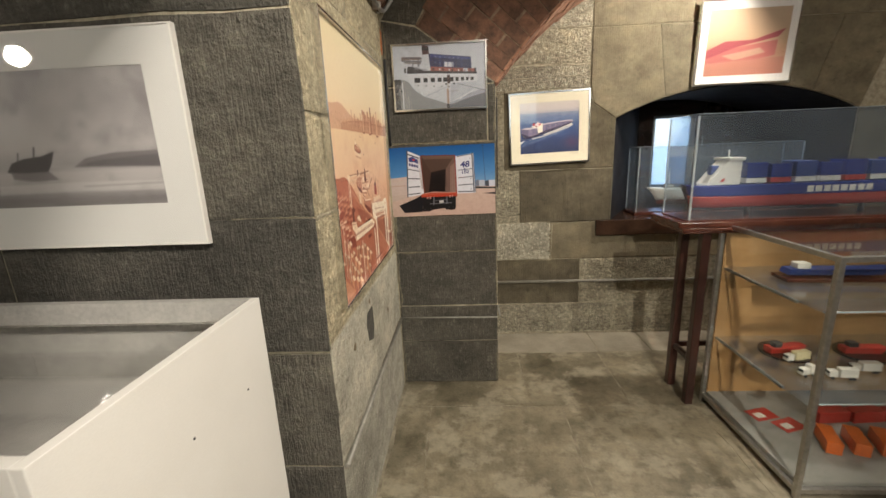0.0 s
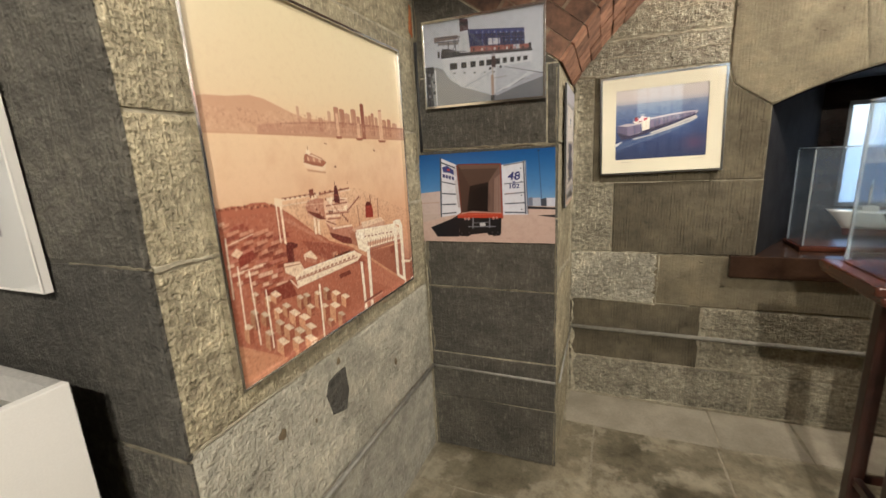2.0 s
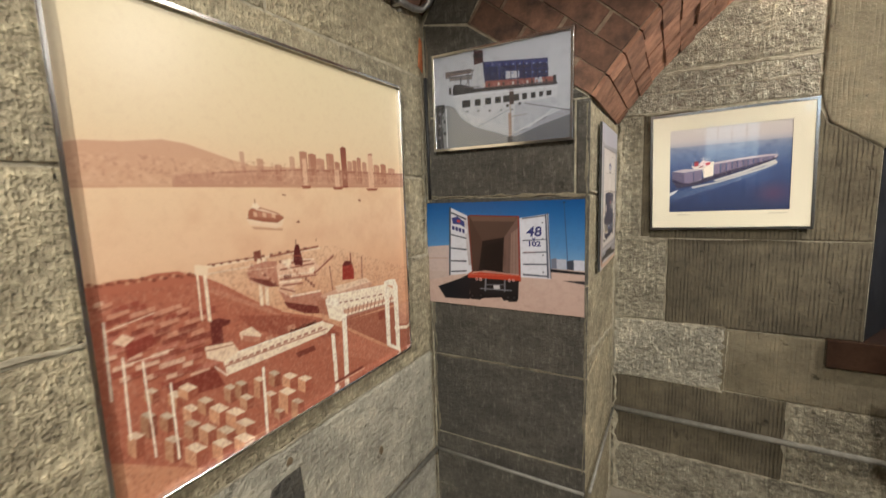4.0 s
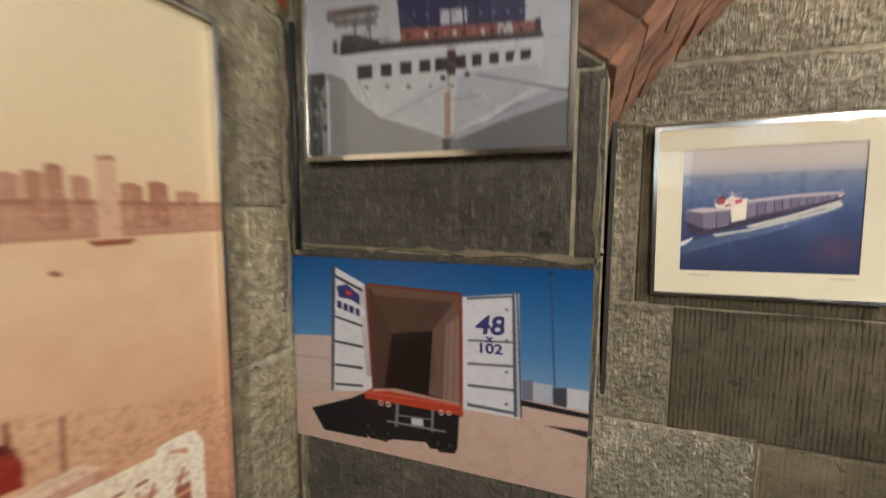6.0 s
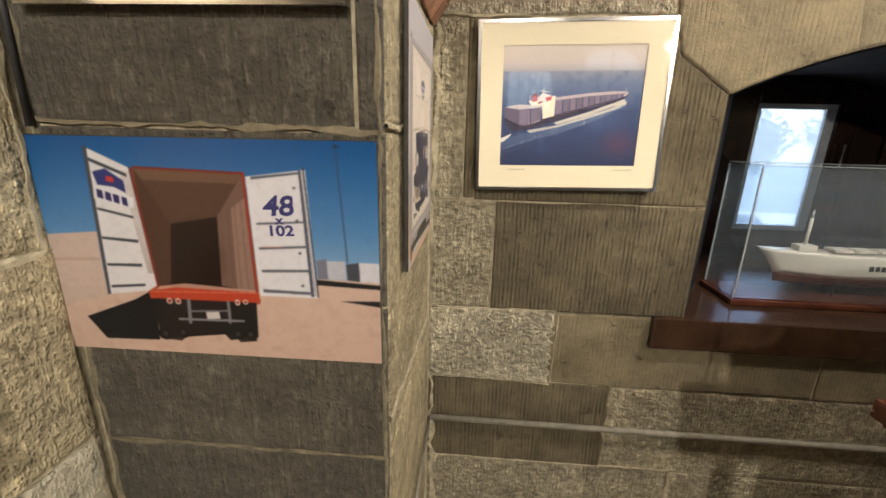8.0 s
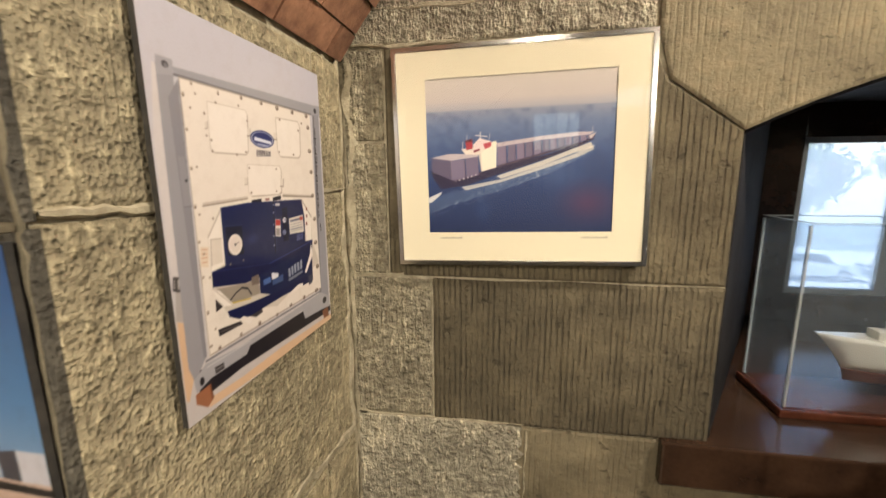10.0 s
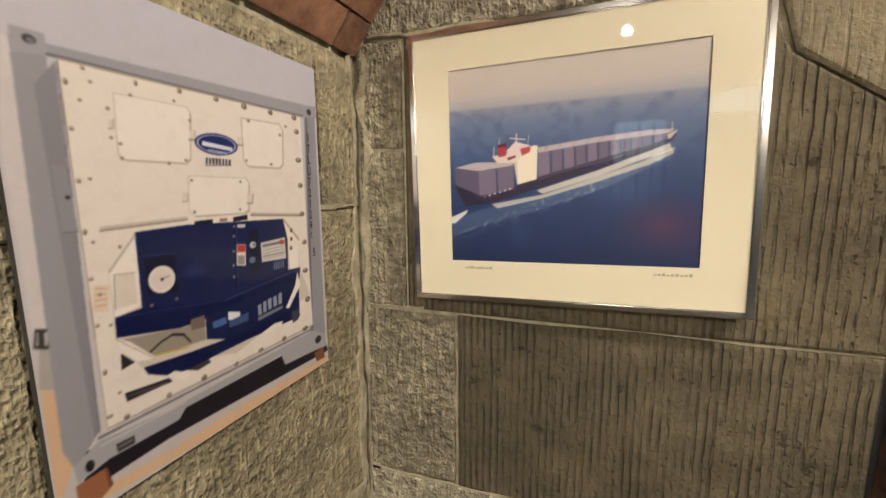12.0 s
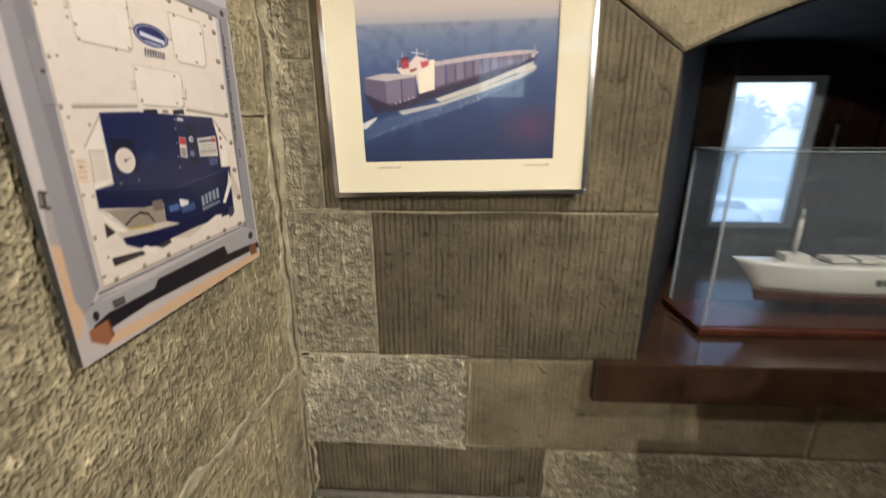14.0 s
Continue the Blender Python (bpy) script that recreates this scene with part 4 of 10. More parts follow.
    p.poly(rgb(110, 50, 38), (0.032, 0.358), (0.049, 0.361), (0.049, 0.356), (0.032, 0.353), alpha=0.4)
    p.poly(rgb(190, 120, 98), (0.070, 0.324), (0.102, 0.326), (0.101, 0.316), (0.069, 0.314), alpha=0.7)
    p.poly(rgb(110, 50, 38), (0.069, 0.314), (0.101, 0.316), (0.101, 0.312), (0.068, 0.310), alpha=0.4)
    p.poly(rgb(236, 204, 170), (0.110, 0.277), (0.162, 0.275), (0.161, 0.264), (0.109, 0.266), alpha=0.7)
    p.poly(rgb(110, 50, 38), (0.109, 0.266), (0.161, 0.264), (0.161, 0.260), (0.109, 0.261), alpha=0.4)
    p.poly(rgb(146, 70, 54), (0.155, 0.223), (0.189, 0.220), (0.188, 0.209), (0.154, 0.211), alpha=0.7)
    p.poly(rgb(110, 50, 38), (0.154, 0.211), (0.188, 0.209), (0.188, 0.205), (0.153, 0.206), alpha=0.4)
    p.poly(rgb(210, 154, 122), (0.034, 0.401), (0.072, 0.405), (0.072, 0.397), (0.033, 0.391), alpha=0.7)
    p.poly(rgb(110, 50, 38), (0.033, 0.391), (0.072, 0.397), (0.071, 0.392), (0.033, 0.387), alpha=0.4)
    p.poly(rgb(120, 54, 42), (0.070, 0.359), (0.093, 0.361), (0.092, 0.352), (0.069, 0.350), alpha=0.7)
    p.poly(rgb(110, 50, 38), (0.069, 0.350), (0.092, 0.352), (0.092, 0.348), (0.069, 0.345), alpha=0.4)
    p.poly(rgb(190, 120, 98), (0.110, 0.314), (0.151, 0.314), (0.151, 0.303), (0.109, 0.303), alpha=0.7)
    p.poly(rgb(110, 50, 38), (0.109, 0.303), (0.151, 0.303), (0.150, 0.299), (0.109, 0.298), alpha=0.4)
    p.poly(rgb(236, 204, 170), (0.155, 0.262), (0.177, 0.261), (0.176, 0.251), (0.154, 0.251), alpha=0.7)
    p.poly(rgb(110, 50, 38), (0.154, 0.251), (0.176, 0.251), (0.175, 0.246), (0.153, 0.246), alpha=0.4)
    p.poly(rgb(146, 70, 54), (0.022, 0.291), (0.051, 0.291), (0.050, 0.281), (0.021, 0.281), alpha=0.7)
    p.poly(rgb(110, 50, 38), (0.021, 0.281), (0.050, 0.281), (0.050, 0.278), (0.021, 0.277), alpha=0.4)
    p.poly(rgb(210, 154, 122), (0.071, 0.394), (0.117, 0.399), (0.116, 0.389), (0.070, 0.384), alpha=0.7)
    p.poly(rgb(110, 50, 38), (0.070, 0.384), (0.116, 0.389), (0.116, 0.385), (0.069, 0.380), alpha=0.4)
    p.poly(rgb(120, 54, 42), (0.111, 0.350), (0.140, 0.352), (0.139, 0.343), (0.110, 0.340), alpha=0.7)
    p.poly(rgb(110, 50, 38), (0.110, 0.340), (0.139, 0.343), (0.139, 0.337), (0.109, 0.335), alpha=0.4)
    p.poly(rgb(190, 120, 98), (0.155, 0.301), (0.207, 0.301), (0.206, 0.291), (0.154, 0.291), alpha=0.7)
    p.poly(rgb(110, 50, 38), (0.154, 0.291), (0.206, 0.291), (0.205, 0.286), (0.154, 0.285), alpha=0.4)
    p.poly(rgb(236, 204, 170), (0.022, 0.324), (0.042, 0.324), (0.041, 0.316), (0.022, 0.315), alpha=0.7)
    p.poly(rgb(110, 50, 38), (0.022, 0.315), (0.041, 0.316), (0.041, 0.312), (0.021, 0.310), alpha=0.4)
    p.poly(rgb(146, 70, 54), (0.058, 0.279), (0.094, 0.278), (0.093, 0.268), (0.057, 0.269), alpha=0.7)
    p.poly(rgb(110, 50, 38), (0.057, 0.269), (0.093, 0.268), (0.093, 0.264), (0.057, 0.264), alpha=0.4)
    p.poly(rgb(210, 154, 122), (0.111, 0.387), (0.168, 0.392), (0.167, 0.382), (0.110, 0.376), alpha=0.7)
    p.poly(rgb(110, 50, 38), (0.110, 0.376), (0.167, 0.382), (0.167, 0.378), (0.110, 0.371), alpha=0.4)
    p.poly(rgb(120, 54, 42), (0.155, 0.340), (0.194, 0.341), (0.193, 0.331), (0.154, 0.330), alpha=0.7)
    p.poly(rgb(110, 50, 38), (0.154, 0.330), (0.193, 0.331), (0.192, 0.327), (0.154, 0.323), alpha=0.4)
    p.poly(rgb(190, 120, 98), (0.023, 0.357), (0.064, 0.361), (0.063, 0.351), (0.022, 0.348), alpha=0.7)
    p.poly(rgb(110, 50, 38), (0.022, 0.348), (0.063, 0.351), (0.063, 0.347), (0.022, 0.344), alpha=0.4)
    p.poly(rgb(236, 204, 170), (0.059, 0.314), (0.084, 0.314), (0.083, 0.305), (0.058, 0.304), alpha=0.7)
    p.poly(rgb(110, 50, 38), (0.058, 0.304), (0.083, 0.305), (0.083, 0.301), (0.058, 0.299), alpha=0.4)
    p.poly(rgb(146, 70, 54), (0.098, 0.266), (0.142, 0.264), (0.141, 0.253), (0.097, 0.256), alpha=0.7)
    p.poly(rgb(110, 50, 38), (0.097, 0.256), (0.141, 0.253), (0.141, 0.249), (0.097, 0.250), alpha=0.4)
    p.poly(rgb(210, 154, 122), (0.156, 0.379), (0.181, 0.381), (0.180, 0.371), (0.155, 0.368), alpha=0.7)
    p.poly(rgb(110, 50, 38), (0.155, 0.368), (0.180, 0.371), (0.180, 0.366), (0.154, 0.363), alpha=0.4)
    p.poly(rgb(120, 54, 42), (0.024, 0.390), (0.056, 0.393), (0.055, 0.385), (0.023, 0.381), alpha=0.7)
    p.poly(rgb(110, 50, 38), (0.023, 0.381), (0.055, 0.385), (0.055, 0.381), (0.023, 0.376), alpha=0.4)
    p.poly(rgb(190, 120, 98), (0.059, 0.349), (0.109, 0.351), (0.108, 0.341), (0.059, 0.339), alpha=0.7)
    p.poly(rgb(110, 50, 38), (0.059, 0.339), (0.108, 0.341), (0.108, 0.337), (0.058, 0.334), alpha=0.4)
    p.poly(rgb(236, 204, 170), (0.099, 0.303), (0.132, 0.302), (0.131, 0.293), (0.098, 0.293), alpha=0.7)
    p.poly(rgb(110, 50, 38), (0.098, 0.293), (0.131, 0.293), (0.131, 0.288), (0.097, 0.287), alpha=0.4)
    p.poly(rgb(146, 70, 54), (0.142, 0.251), (0.196, 0.248), (0.196, 0.238), (0.141, 0.241), alpha=0.7)
    p.poly(rgb(110, 50, 38), (0.141, 0.241), (0.196, 0.238), (0.195, 0.233), (0.141, 0.235), alpha=0.4)
    p.poly(rgb(210, 154, 122), (0.024, 0.423), (0.047, 0.426), (0.046, 0.418), (0.024, 0.414), alpha=0.7)
    p.poly(rgb(110, 50, 38), (0.024, 0.414), (0.046, 0.418), (0.046, 0.414), (0.023, 0.409), alpha=0.4)
    p.poly(rgb(138, 62, 48), (0.056, 0.338), (0.105, 0.344), (0.109, 0.320), (0.057, 0.308))
    p.poly(rgb(232, 196, 160), (0.036, 0.347), (0.055, 0.359), (0.074, 0.345), (0.056, 0.333))
    p.poly(rgb(128, 58, 44), (0.120, 0.225), (0.223, 0.225), (0.242, 0.174), (0.218, 0.176), (0.127, 0.189))
    p.poly(rgb(104, 46, 38), (0.223, 0.336), (0.245, 0.336), (0.272, 0.324), (0.269, 0.315), (0.250, 0.314), (0.249, 0.266), (0.222, 0.275))
    p.poly(rgb(238, 208, 172), (0.290, 0.287), (0.324, 0.292), (0.350, 0.264), (0.343, 0.244), (0.295, 0.264))
    p.poly(rgb(190, 126, 98), (0.295, 0.264), (0.343, 0.244), (0.347, 0.257), (0.300, 0.277))
    p.poly(rgb(206, 150, 118), (0.360, 0.252), (0.383, 0.252), (0.385, 0.236), (0.361, 0.238), alpha=0.8)
    p.poly(rgb(150, 84, 64), (0.398, 0.256), (0.423, 0.256), (0.425, 0.241), (0.399, 0.241), alpha=0.8)
    p.poly(rgb(206, 150, 118), (0.429, 0.260), (0.457, 0.260), (0.459, 0.244), (0.431, 0.244), alpha=0.8)
    p.poly(rgb(150, 84, 64), (0.474, 0.263), (0.503, 0.264), (0.505, 0.247), (0.476, 0.247), alpha=0.8)
    p.poly(rgb(206, 150, 118), (0.447, 0.232), (0.475, 0.232), (0.478, 0.215), (0.449, 0.216), alpha=0.8)
    p.poly(rgb(244, 220, 186), (0.204, 0.451), (0.209, 0.450), (0.208, 0.338), (0.204, 0.343))
    p.poly(rgb(244, 220, 186), (0.219, 0.448), (0.227, 0.446), (0.227, 0.332), (0.219, 0.337))
    p.poly(rgb(236, 208, 172), (0.203, 0.469), (0.232, 0.462), (0.230, 0.440), (0.201, 0.446))
    p.line(rgb(236, 208, 172), 0.230, 0.459, 0.570, 0.458, 0.0053)
    p.line(rgb(150, 92, 70), 0.232, 0.464, 0.363, 0.463, 0.0022)
    p.line(rgb(150, 92, 70), 0.397, 0.458, 0.561, 0.464, 0.0053)
    p.line(rgb(228, 196, 160), 0.229, 0.443, 0.355, 0.442, 0.0042)
    p.poly(rgb(120, 66, 50), (0.241, 0.460), (0.248, 0.458), (0.248, 0.463), (0.242, 0.464))
    p.poly(rgb(120, 66, 50), (0.261, 0.460), (0.267, 0.459), (0.268, 0.463), (0.261, 0.464))
    p.poly(rgb(120, 66, 50), (0.281, 0.460), (0.288, 0.459), (0.288, 0.463), (0.281, 0.466))
    p.poly(rgb(120, 66, 50), (0.302, 0.460), (0.309, 0.459), (0.310, 0.464), (0.302, 0.466))
    p.poly(rgb(120, 66, 50), (0.324, 0.460), (0.331, 0.459), (0.332, 0.464), (0.324, 0.466))
    p.poly(rgb(120, 66, 50), (0.347, 0.460), (0.354, 0.459), (0.355, 0.464), (0.347, 0.466))
    p.poly(rgb(120, 66, 50), (0.370, 0.460), (0.380, 0.459), (0.380, 0.464), (0.371, 0.466))
    p.poly(rgb(120, 66, 50), (0.396, 0.460), (0.405, 0.459), (0.405, 0.464), (0.396, 0.467))
    p.poly(rgb(120, 66, 50), (0.422, 0.461), (0.431, 0.459), (0.431, 0.466), (0.422, 0.467))
    p.poly(rgb(120, 66, 50), (0.449, 0.461), (0.459, 0.459), (0.459, 0.466), (0.449, 0.467))
    p.poly(rgb(120, 66, 50), (0.478, 0.461), (0.488, 0.459), (0.488, 0.466), (0.478, 0.467))
    p.poly(rgb(120, 66, 50), (0.507, 0.461), (0.519, 0.459), (0.519, 0.466), (0.508, 0.468))
    p.poly(rgb(120, 62, 46), (0.349, 0.477), (0.369, 0.479), (0.370, 0.452), (0.350, 0.453))
    p.poly(rgb(240, 214, 178), (0.357, 0.459), (0.367, 0.457), (0.364, 0.334), (0.354, 0.340))
    p.poly(rgb(240, 214, 178), (0.373, 0.457), (0.385, 0.455), (0.381, 0.330), (0.371, 0.335))
    p.poly(rgb(178, 116, 92), (0.325, 0.429), (0.338, 0.444), (0.385, 0.448), (0.415, 0.443), (0.419, 0.373), (0.386, 0.383), (0.333, 0.400), alpha=0.8)
    p.poly(rgb(226, 190, 158), (0.333, 0.448), (0.338, 0.445), (0.338, 0.451), (0.333, 0.453), alpha=0.8)
    p.poly(rgb(110, 58, 44), (0.352, 0.429), (0.358, 0.427), (0.358, 0.433), (0.352, 0.435), alpha=0.8)
    p.poly(rgb(200, 148, 118), (0.373, 0.410), (0.379, 0.408), (0.379, 0.415), (0.372, 0.416), alpha=0.8)
    p.poly(rgb(226, 190, 158), (0.395, 0.390), (0.400, 0.388), (0.400, 0.394), (0.395, 0.397), alpha=0.8)
    p.poly(rgb(110, 58, 44), (0.340, 0.441), (0.345, 0.440), (0.345, 0.445), (0.340, 0.446), alpha=0.8)
    p.poly(rgb(200, 148, 118), (0.360, 0.423), (0.365, 0.421), (0.365, 0.427), (0.360, 0.428), alpha=0.8)
    p.poly(rgb(226, 190, 158), (0.381, 0.404), (0.386, 0.402), (0.386, 0.408), (0.380, 0.409), alpha=0.8)
    p.poly(rgb(110, 58, 44), (0.402, 0.384), (0.408, 0.382), (0.408, 0.388), (0.402, 0.389), alpha=0.8)
    p.poly(rgb(200, 148, 118), (0.346, 0.436), (0.351, 0.434), (0.351, 0.440), (0.346, 0.441), alpha=0.8)
    p.poly(rgb(226, 190, 158), (0.367, 0.417), (0.372, 0.416), (0.372, 0.421), (0.366, 0.423), alpha=0.8)
    p.poly(rgb(110, 58, 44), (0.388, 0.398), (0.393, 0.396), (0.393, 0.402), (0.388, 0.403), alpha=0.8)
    p.poly(rgb(200, 148, 118), (0.334, 0.404), (0.340, 0.402), (0.340, 0.407), (0.334, 0.409), alpha=0.8)
    p.poly(rgb(226, 190, 158), (0.353, 0.429), (0.359, 0.428), (0.359, 0.434), (0.353, 0.436), alpha=0.8)
    p.poly(rgb(110, 58, 44), (0.373, 0.410), (0.380, 0.409), (0.380, 0.415), (0.373, 0.417), alpha=0.8)
    p.poly(rgb(200, 148, 118), (0.396, 0.391), (0.401, 0.389), (0.401, 0.394), (0.396, 0.397), alpha=0.8)
    p.poly(rgb(226, 190, 158), (0.341, 0.442), (0.346, 0.440), (0.346, 0.446), (0.341, 0.448), alpha=0.8)
    p.poly(rgb(112, 56, 44), (0.327, 0.416), (0.386, 0.398), (0.416, 0.375), (0.377, 0.382))
    p.line(rgb(230, 190, 156), 0.328, 0.433, 0.409, 0.428, 0.0022)
    p.line(rgb(220, 180, 146), 0.333, 0.404, 0.386, 0.379, 0.0032)
    p.poly(rgb(184, 124, 98), (0.410, 0.370), (0.453, 0.338), (0.557, 0.331), (0.598, 0.267), (0.544, 0.267), (0.493, 0.282), (0.439, 0.312))
    p.poly(rgb(110, 50, 40), (0.426, 0.330), (0.543, 0.288), (0.585, 0.269), (0.544, 0.265), (0.493, 0.280), (0.439, 0.310))
    p.line(rgb(226, 186, 154), 0.411, 0.369, 0.451, 0.339, 0.0032)
    p.line(rgb(240, 212, 180), 0.451, 0.339, 0.557, 0.331, 0.0063)
    p.poly(rgb(226, 184, 150), (0.412, 0.432), (0.437, 0.445), (0.542, 0.432), (0.564, 0.400), (0.547, 0.381), (0.497, 0.379), (0.464, 0.363), (0.469, 0.337), (0.416, 0.368))
    p.line(rgb(150, 90, 70), 0.421, 0.392, 0.547, 0.381, 0.0042)
    p.line(rgb(150, 90, 70), 0.425, 0.418, 0.542, 0.416, 0.0042)
    p.line(rgb(150, 90, 70), 0.427, 0.374, 0.495, 0.368, 0.0042)
    p.line(rgb(150, 90, 70), 0.435, 0.432, 0.528, 0.428, 0.0042)
    p.line(rgb(150, 90, 70), 0.419, 0.369, 0.466, 0.349, 0.0042)
    p.line(rgb(246, 224, 190), 0.417, 0.402, 0.542, 0.391, 0.0032)
    p.line(rgb(246, 224, 190), 0.430, 0.442, 0.542, 0.429, 0.0032)
    p.line(rgb(246, 224, 190), 0.417, 0.384, 0.492, 0.378, 0.0032)
    p.poly(rgb(96, 44, 36), (0.434, 0.393), (0.438, 0.392), (0.438, 0.401), (0.434, 0.402))
    p.poly(rgb(96, 44, 36), (0.440, 0.392), (0.444, 0.391), (0.444, 0.400), (0.440, 0.401))
    p.poly(rgb(96, 44, 36), (0.446, 0.391), (0.450, 0.390), (0.450, 0.399), (0.446, 0.400))
    p.poly(rgb(96, 44, 36), (0.453, 0.391), (0.457, 0.389), (0.457, 0.398), (0.453, 0.400))
    p.poly(rgb(120, 66, 50), (0.423, 0.437), (0.428, 0.435), (0.428, 0.443), (0.422, 0.445), alpha=0.85)
    p.poly(rgb(240, 216, 184), (0.456, 0.409), (0.462, 0.407), (0.462, 0.416), (0.456, 0.418), alpha=0.85)
    p.poly(rgb(170, 110, 84), (0.492, 0.380), (0.499, 0.378), (0.499, 0.386), (0.492, 0.389), alpha=0.85)
    p.poly(rgb(120, 66, 50), (0.531, 0.348), (0.539, 0.345), (0.539, 0.354), (0.531, 0.357), alpha=0.85)
    p.poly(rgb(240, 216, 184), (0.448, 0.417), (0.455, 0.415), (0.455, 0.423), (0.448, 0.425), alpha=0.85)
    p.poly(rgb(170, 110, 84), (0.483, 0.388), (0.491, 0.386), (0.491, 0.394), (0.483, 0.397), alpha=0.85)
    p.poly(rgb(120, 66, 50), (0.522, 0.356), (0.530, 0.354), (0.530, 0.364), (0.522, 0.366), alpha=0.85)
    p.poly(rgb(240, 216, 184), (0.440, 0.424), (0.447, 0.423), (0.447, 0.431), (0.440, 0.433), alpha=0.85)
    p.poly(rgb(170, 110, 84), (0.475, 0.396), (0.482, 0.393), (0.482, 0.403), (0.475, 0.405), alpha=0.85)
    p.poly(rgb(120, 66, 50), (0.513, 0.365), (0.520, 0.363), (0.520, 0.372), (0.513, 0.374), alpha=0.85)
    p.poly(rgb(240, 216, 184), (0.432, 0.432), (0.439, 0.429), (0.439, 0.438), (0.432, 0.440), alpha=0.85)
    p.poly(rgb(170, 110, 84), (0.467, 0.404), (0.474, 0.402), (0.474, 0.410), (0.467, 0.413), alpha=0.85)
    p.poly(rgb(120, 66, 50), (0.504, 0.373), (0.512, 0.371), (0.512, 0.381), (0.504, 0.383), alpha=0.85)
    p.poly(rgb(240, 216, 184), (0.426, 0.382), (0.432, 0.380), (0.432, 0.387), (0.426, 0.389), alpha=0.85)
    p.poly(rgb(242, 218, 184), (0.437, 0.441), (0.459, 0.444), (0.461, 0.426), (0.442, 0.423))
    p.poly(rgb(246, 224, 190), (0.521, 0.405), (0.542, 0.408), (0.543, 0.391), (0.524, 0.390))
    p.poly(rgb(86, 32, 28), (0.469, 0.435), (0.475, 0.466), (0.480, 0.479), (0.491, 0.479), (0.496, 0.458), (0.502, 0.431), (0.499, 0.418), (0.473, 0.423))
    p.line(rgb(86, 32, 28), 0.482, 0.492, 0.482, 0.477, 0.0022)
    p.line(rgb(150, 84, 64), 0.469, 0.450, 0.498, 0.445, 0.0032)
    p.line(rgb(140, 80, 60), 0.542, 0.389, 0.618, 0.427, 0.0084)
    p.line(rgb(220, 176, 144), 0.545, 0.393, 0.618, 0.431, 0.0032)
    p.line(rgb(150, 96, 74), 0.555, 0.480, 0.557, 0.487, 0.0022)
    p.poly(rgb(210, 164, 134), (0.557, 0.316), (0.615, 0.320), (0.736, 0.324), (0.799, 0.305), (0.737, 0.260), (0.600, 0.271))
    p.poly(rgb(170, 110, 84), (0.543, 0.300), (0.585, 0.306), (0.598, 0.242), (0.550, 0.263))
    p.poly(rgb(232, 200, 166), (0.618, 0.332), (0.681, 0.330), (0.767, 0.330), (0.790, 0.311), (0.699, 0.311), (0.631, 0.308))
    p.poly(rgb(146, 48, 36), (0.654, 0.344), (0.659, 0.392), (0.670, 0.403), (0.698, 0.399), (0.710, 0.368), (0.708, 0.338))
    p.poly(rgb(92, 34, 28), (0.659, 0.389), (0.670, 0.403), (0.698, 0.399), (0.704, 0.386), (0.680, 0.386))
    p.line(rgb(120, 62, 48), 0.697, 0.423, 0.698, 0.392, 0.0053)
    p.line(rgb(150, 94, 72), 0.751, 0.405, 0.748, 0.332, 0.0053)
    p.line(rgb(150, 94, 72), 0.603, 0.397, 0.609, 0.322, 0.0042)
    p.poly(rgb(150, 84, 64), (0.640, 0.211), (0.919, 0.188), (1.065, 0.081), (1.068, -0.030), (0.922, 0.020), (0.666, 0.185), alpha=0.8)
    p.poly(rgb(188, 116, 88), (0.633, 0.189), (0.922, 0.010), (1.069, -0.052), (0.825, 0.006), (0.603, 0.116))
    p.poly(rgb(206, 150, 118), (0.919, 0.188), (1.063, 0.180), (1.065, 0.081), (0.934, 0.117), alpha=0.7)
    p.line(rgb(246, 226, 194), 0.921, 0.105, 1.066, 0.066, 0.0116)
    p.poly(rgb(140, 72, 54), (0.822, 0.192), (0.859, 0.194), (0.864, 0.160), (0.827, 0.163))
    p.poly(rgb(246, 228, 196), (0.577, 0.299), (0.594, 0.305), (0.737, 0.293), (0.872, 0.283), (0.950, 0.240), (0.919, 0.204), (0.652, 0.216), (0.633, 0.214), (0.586, 0.238))
    p.poly(rgb(214, 168, 136), (0.649, 0.247), (0.919, 0.227), (0.919, 0.217), (0.652, 0.232))
    p.poly(rgb(150, 84, 64), (0.652, 0.225), (0.919, 0.208), (0.919, 0.196), (0.655, 0.210), alpha=0.8)
    p.line(rgb(150, 90, 70), 0.652, 0.230, 0.658, 0.250, 0.0022)
    p.line(rgb(150, 90, 70), 0.669, 0.228, 0.675, 0.249, 0.0032)
    p.line(rgb(150, 90, 70), 0.687, 0.227, 0.693, 0.248, 0.0032)
    p.line(rgb(150, 90, 70), 0.705, 0.226, 0.711, 0.247, 0.0042)
    p.line(rgb(150, 90, 70), 0.723, 0.224, 0.730, 0.246, 0.0032)
    p.line(rgb(150, 90, 70), 0.743, 0.223, 0.750, 0.245, 0.0042)
    p.line(rgb(150, 90, 70), 0.762, 0.222, 0.770, 0.244, 0.0042)
    p.line(rgb(150, 90, 70), 0.783, 0.220, 0.791, 0.243, 0.0042)
    p.line(rgb(150, 90, 70), 0.804, 0.217, 0.812, 0.242, 0.0042)
    p.line(rgb(150, 90, 70), 0.826, 0.216, 0.835, 0.241, 0.0032)
    p.line(rgb(150, 90, 70), 0.849, 0.214, 0.859, 0.240, 0.0042)
    p.line(rgb(150, 90, 70), 0.873, 0.212, 0.883, 0.238, 0.0042)
    p.line(rgb(150, 90, 70), 0.898, 0.211, 0.908, 0.236, 0.0042)
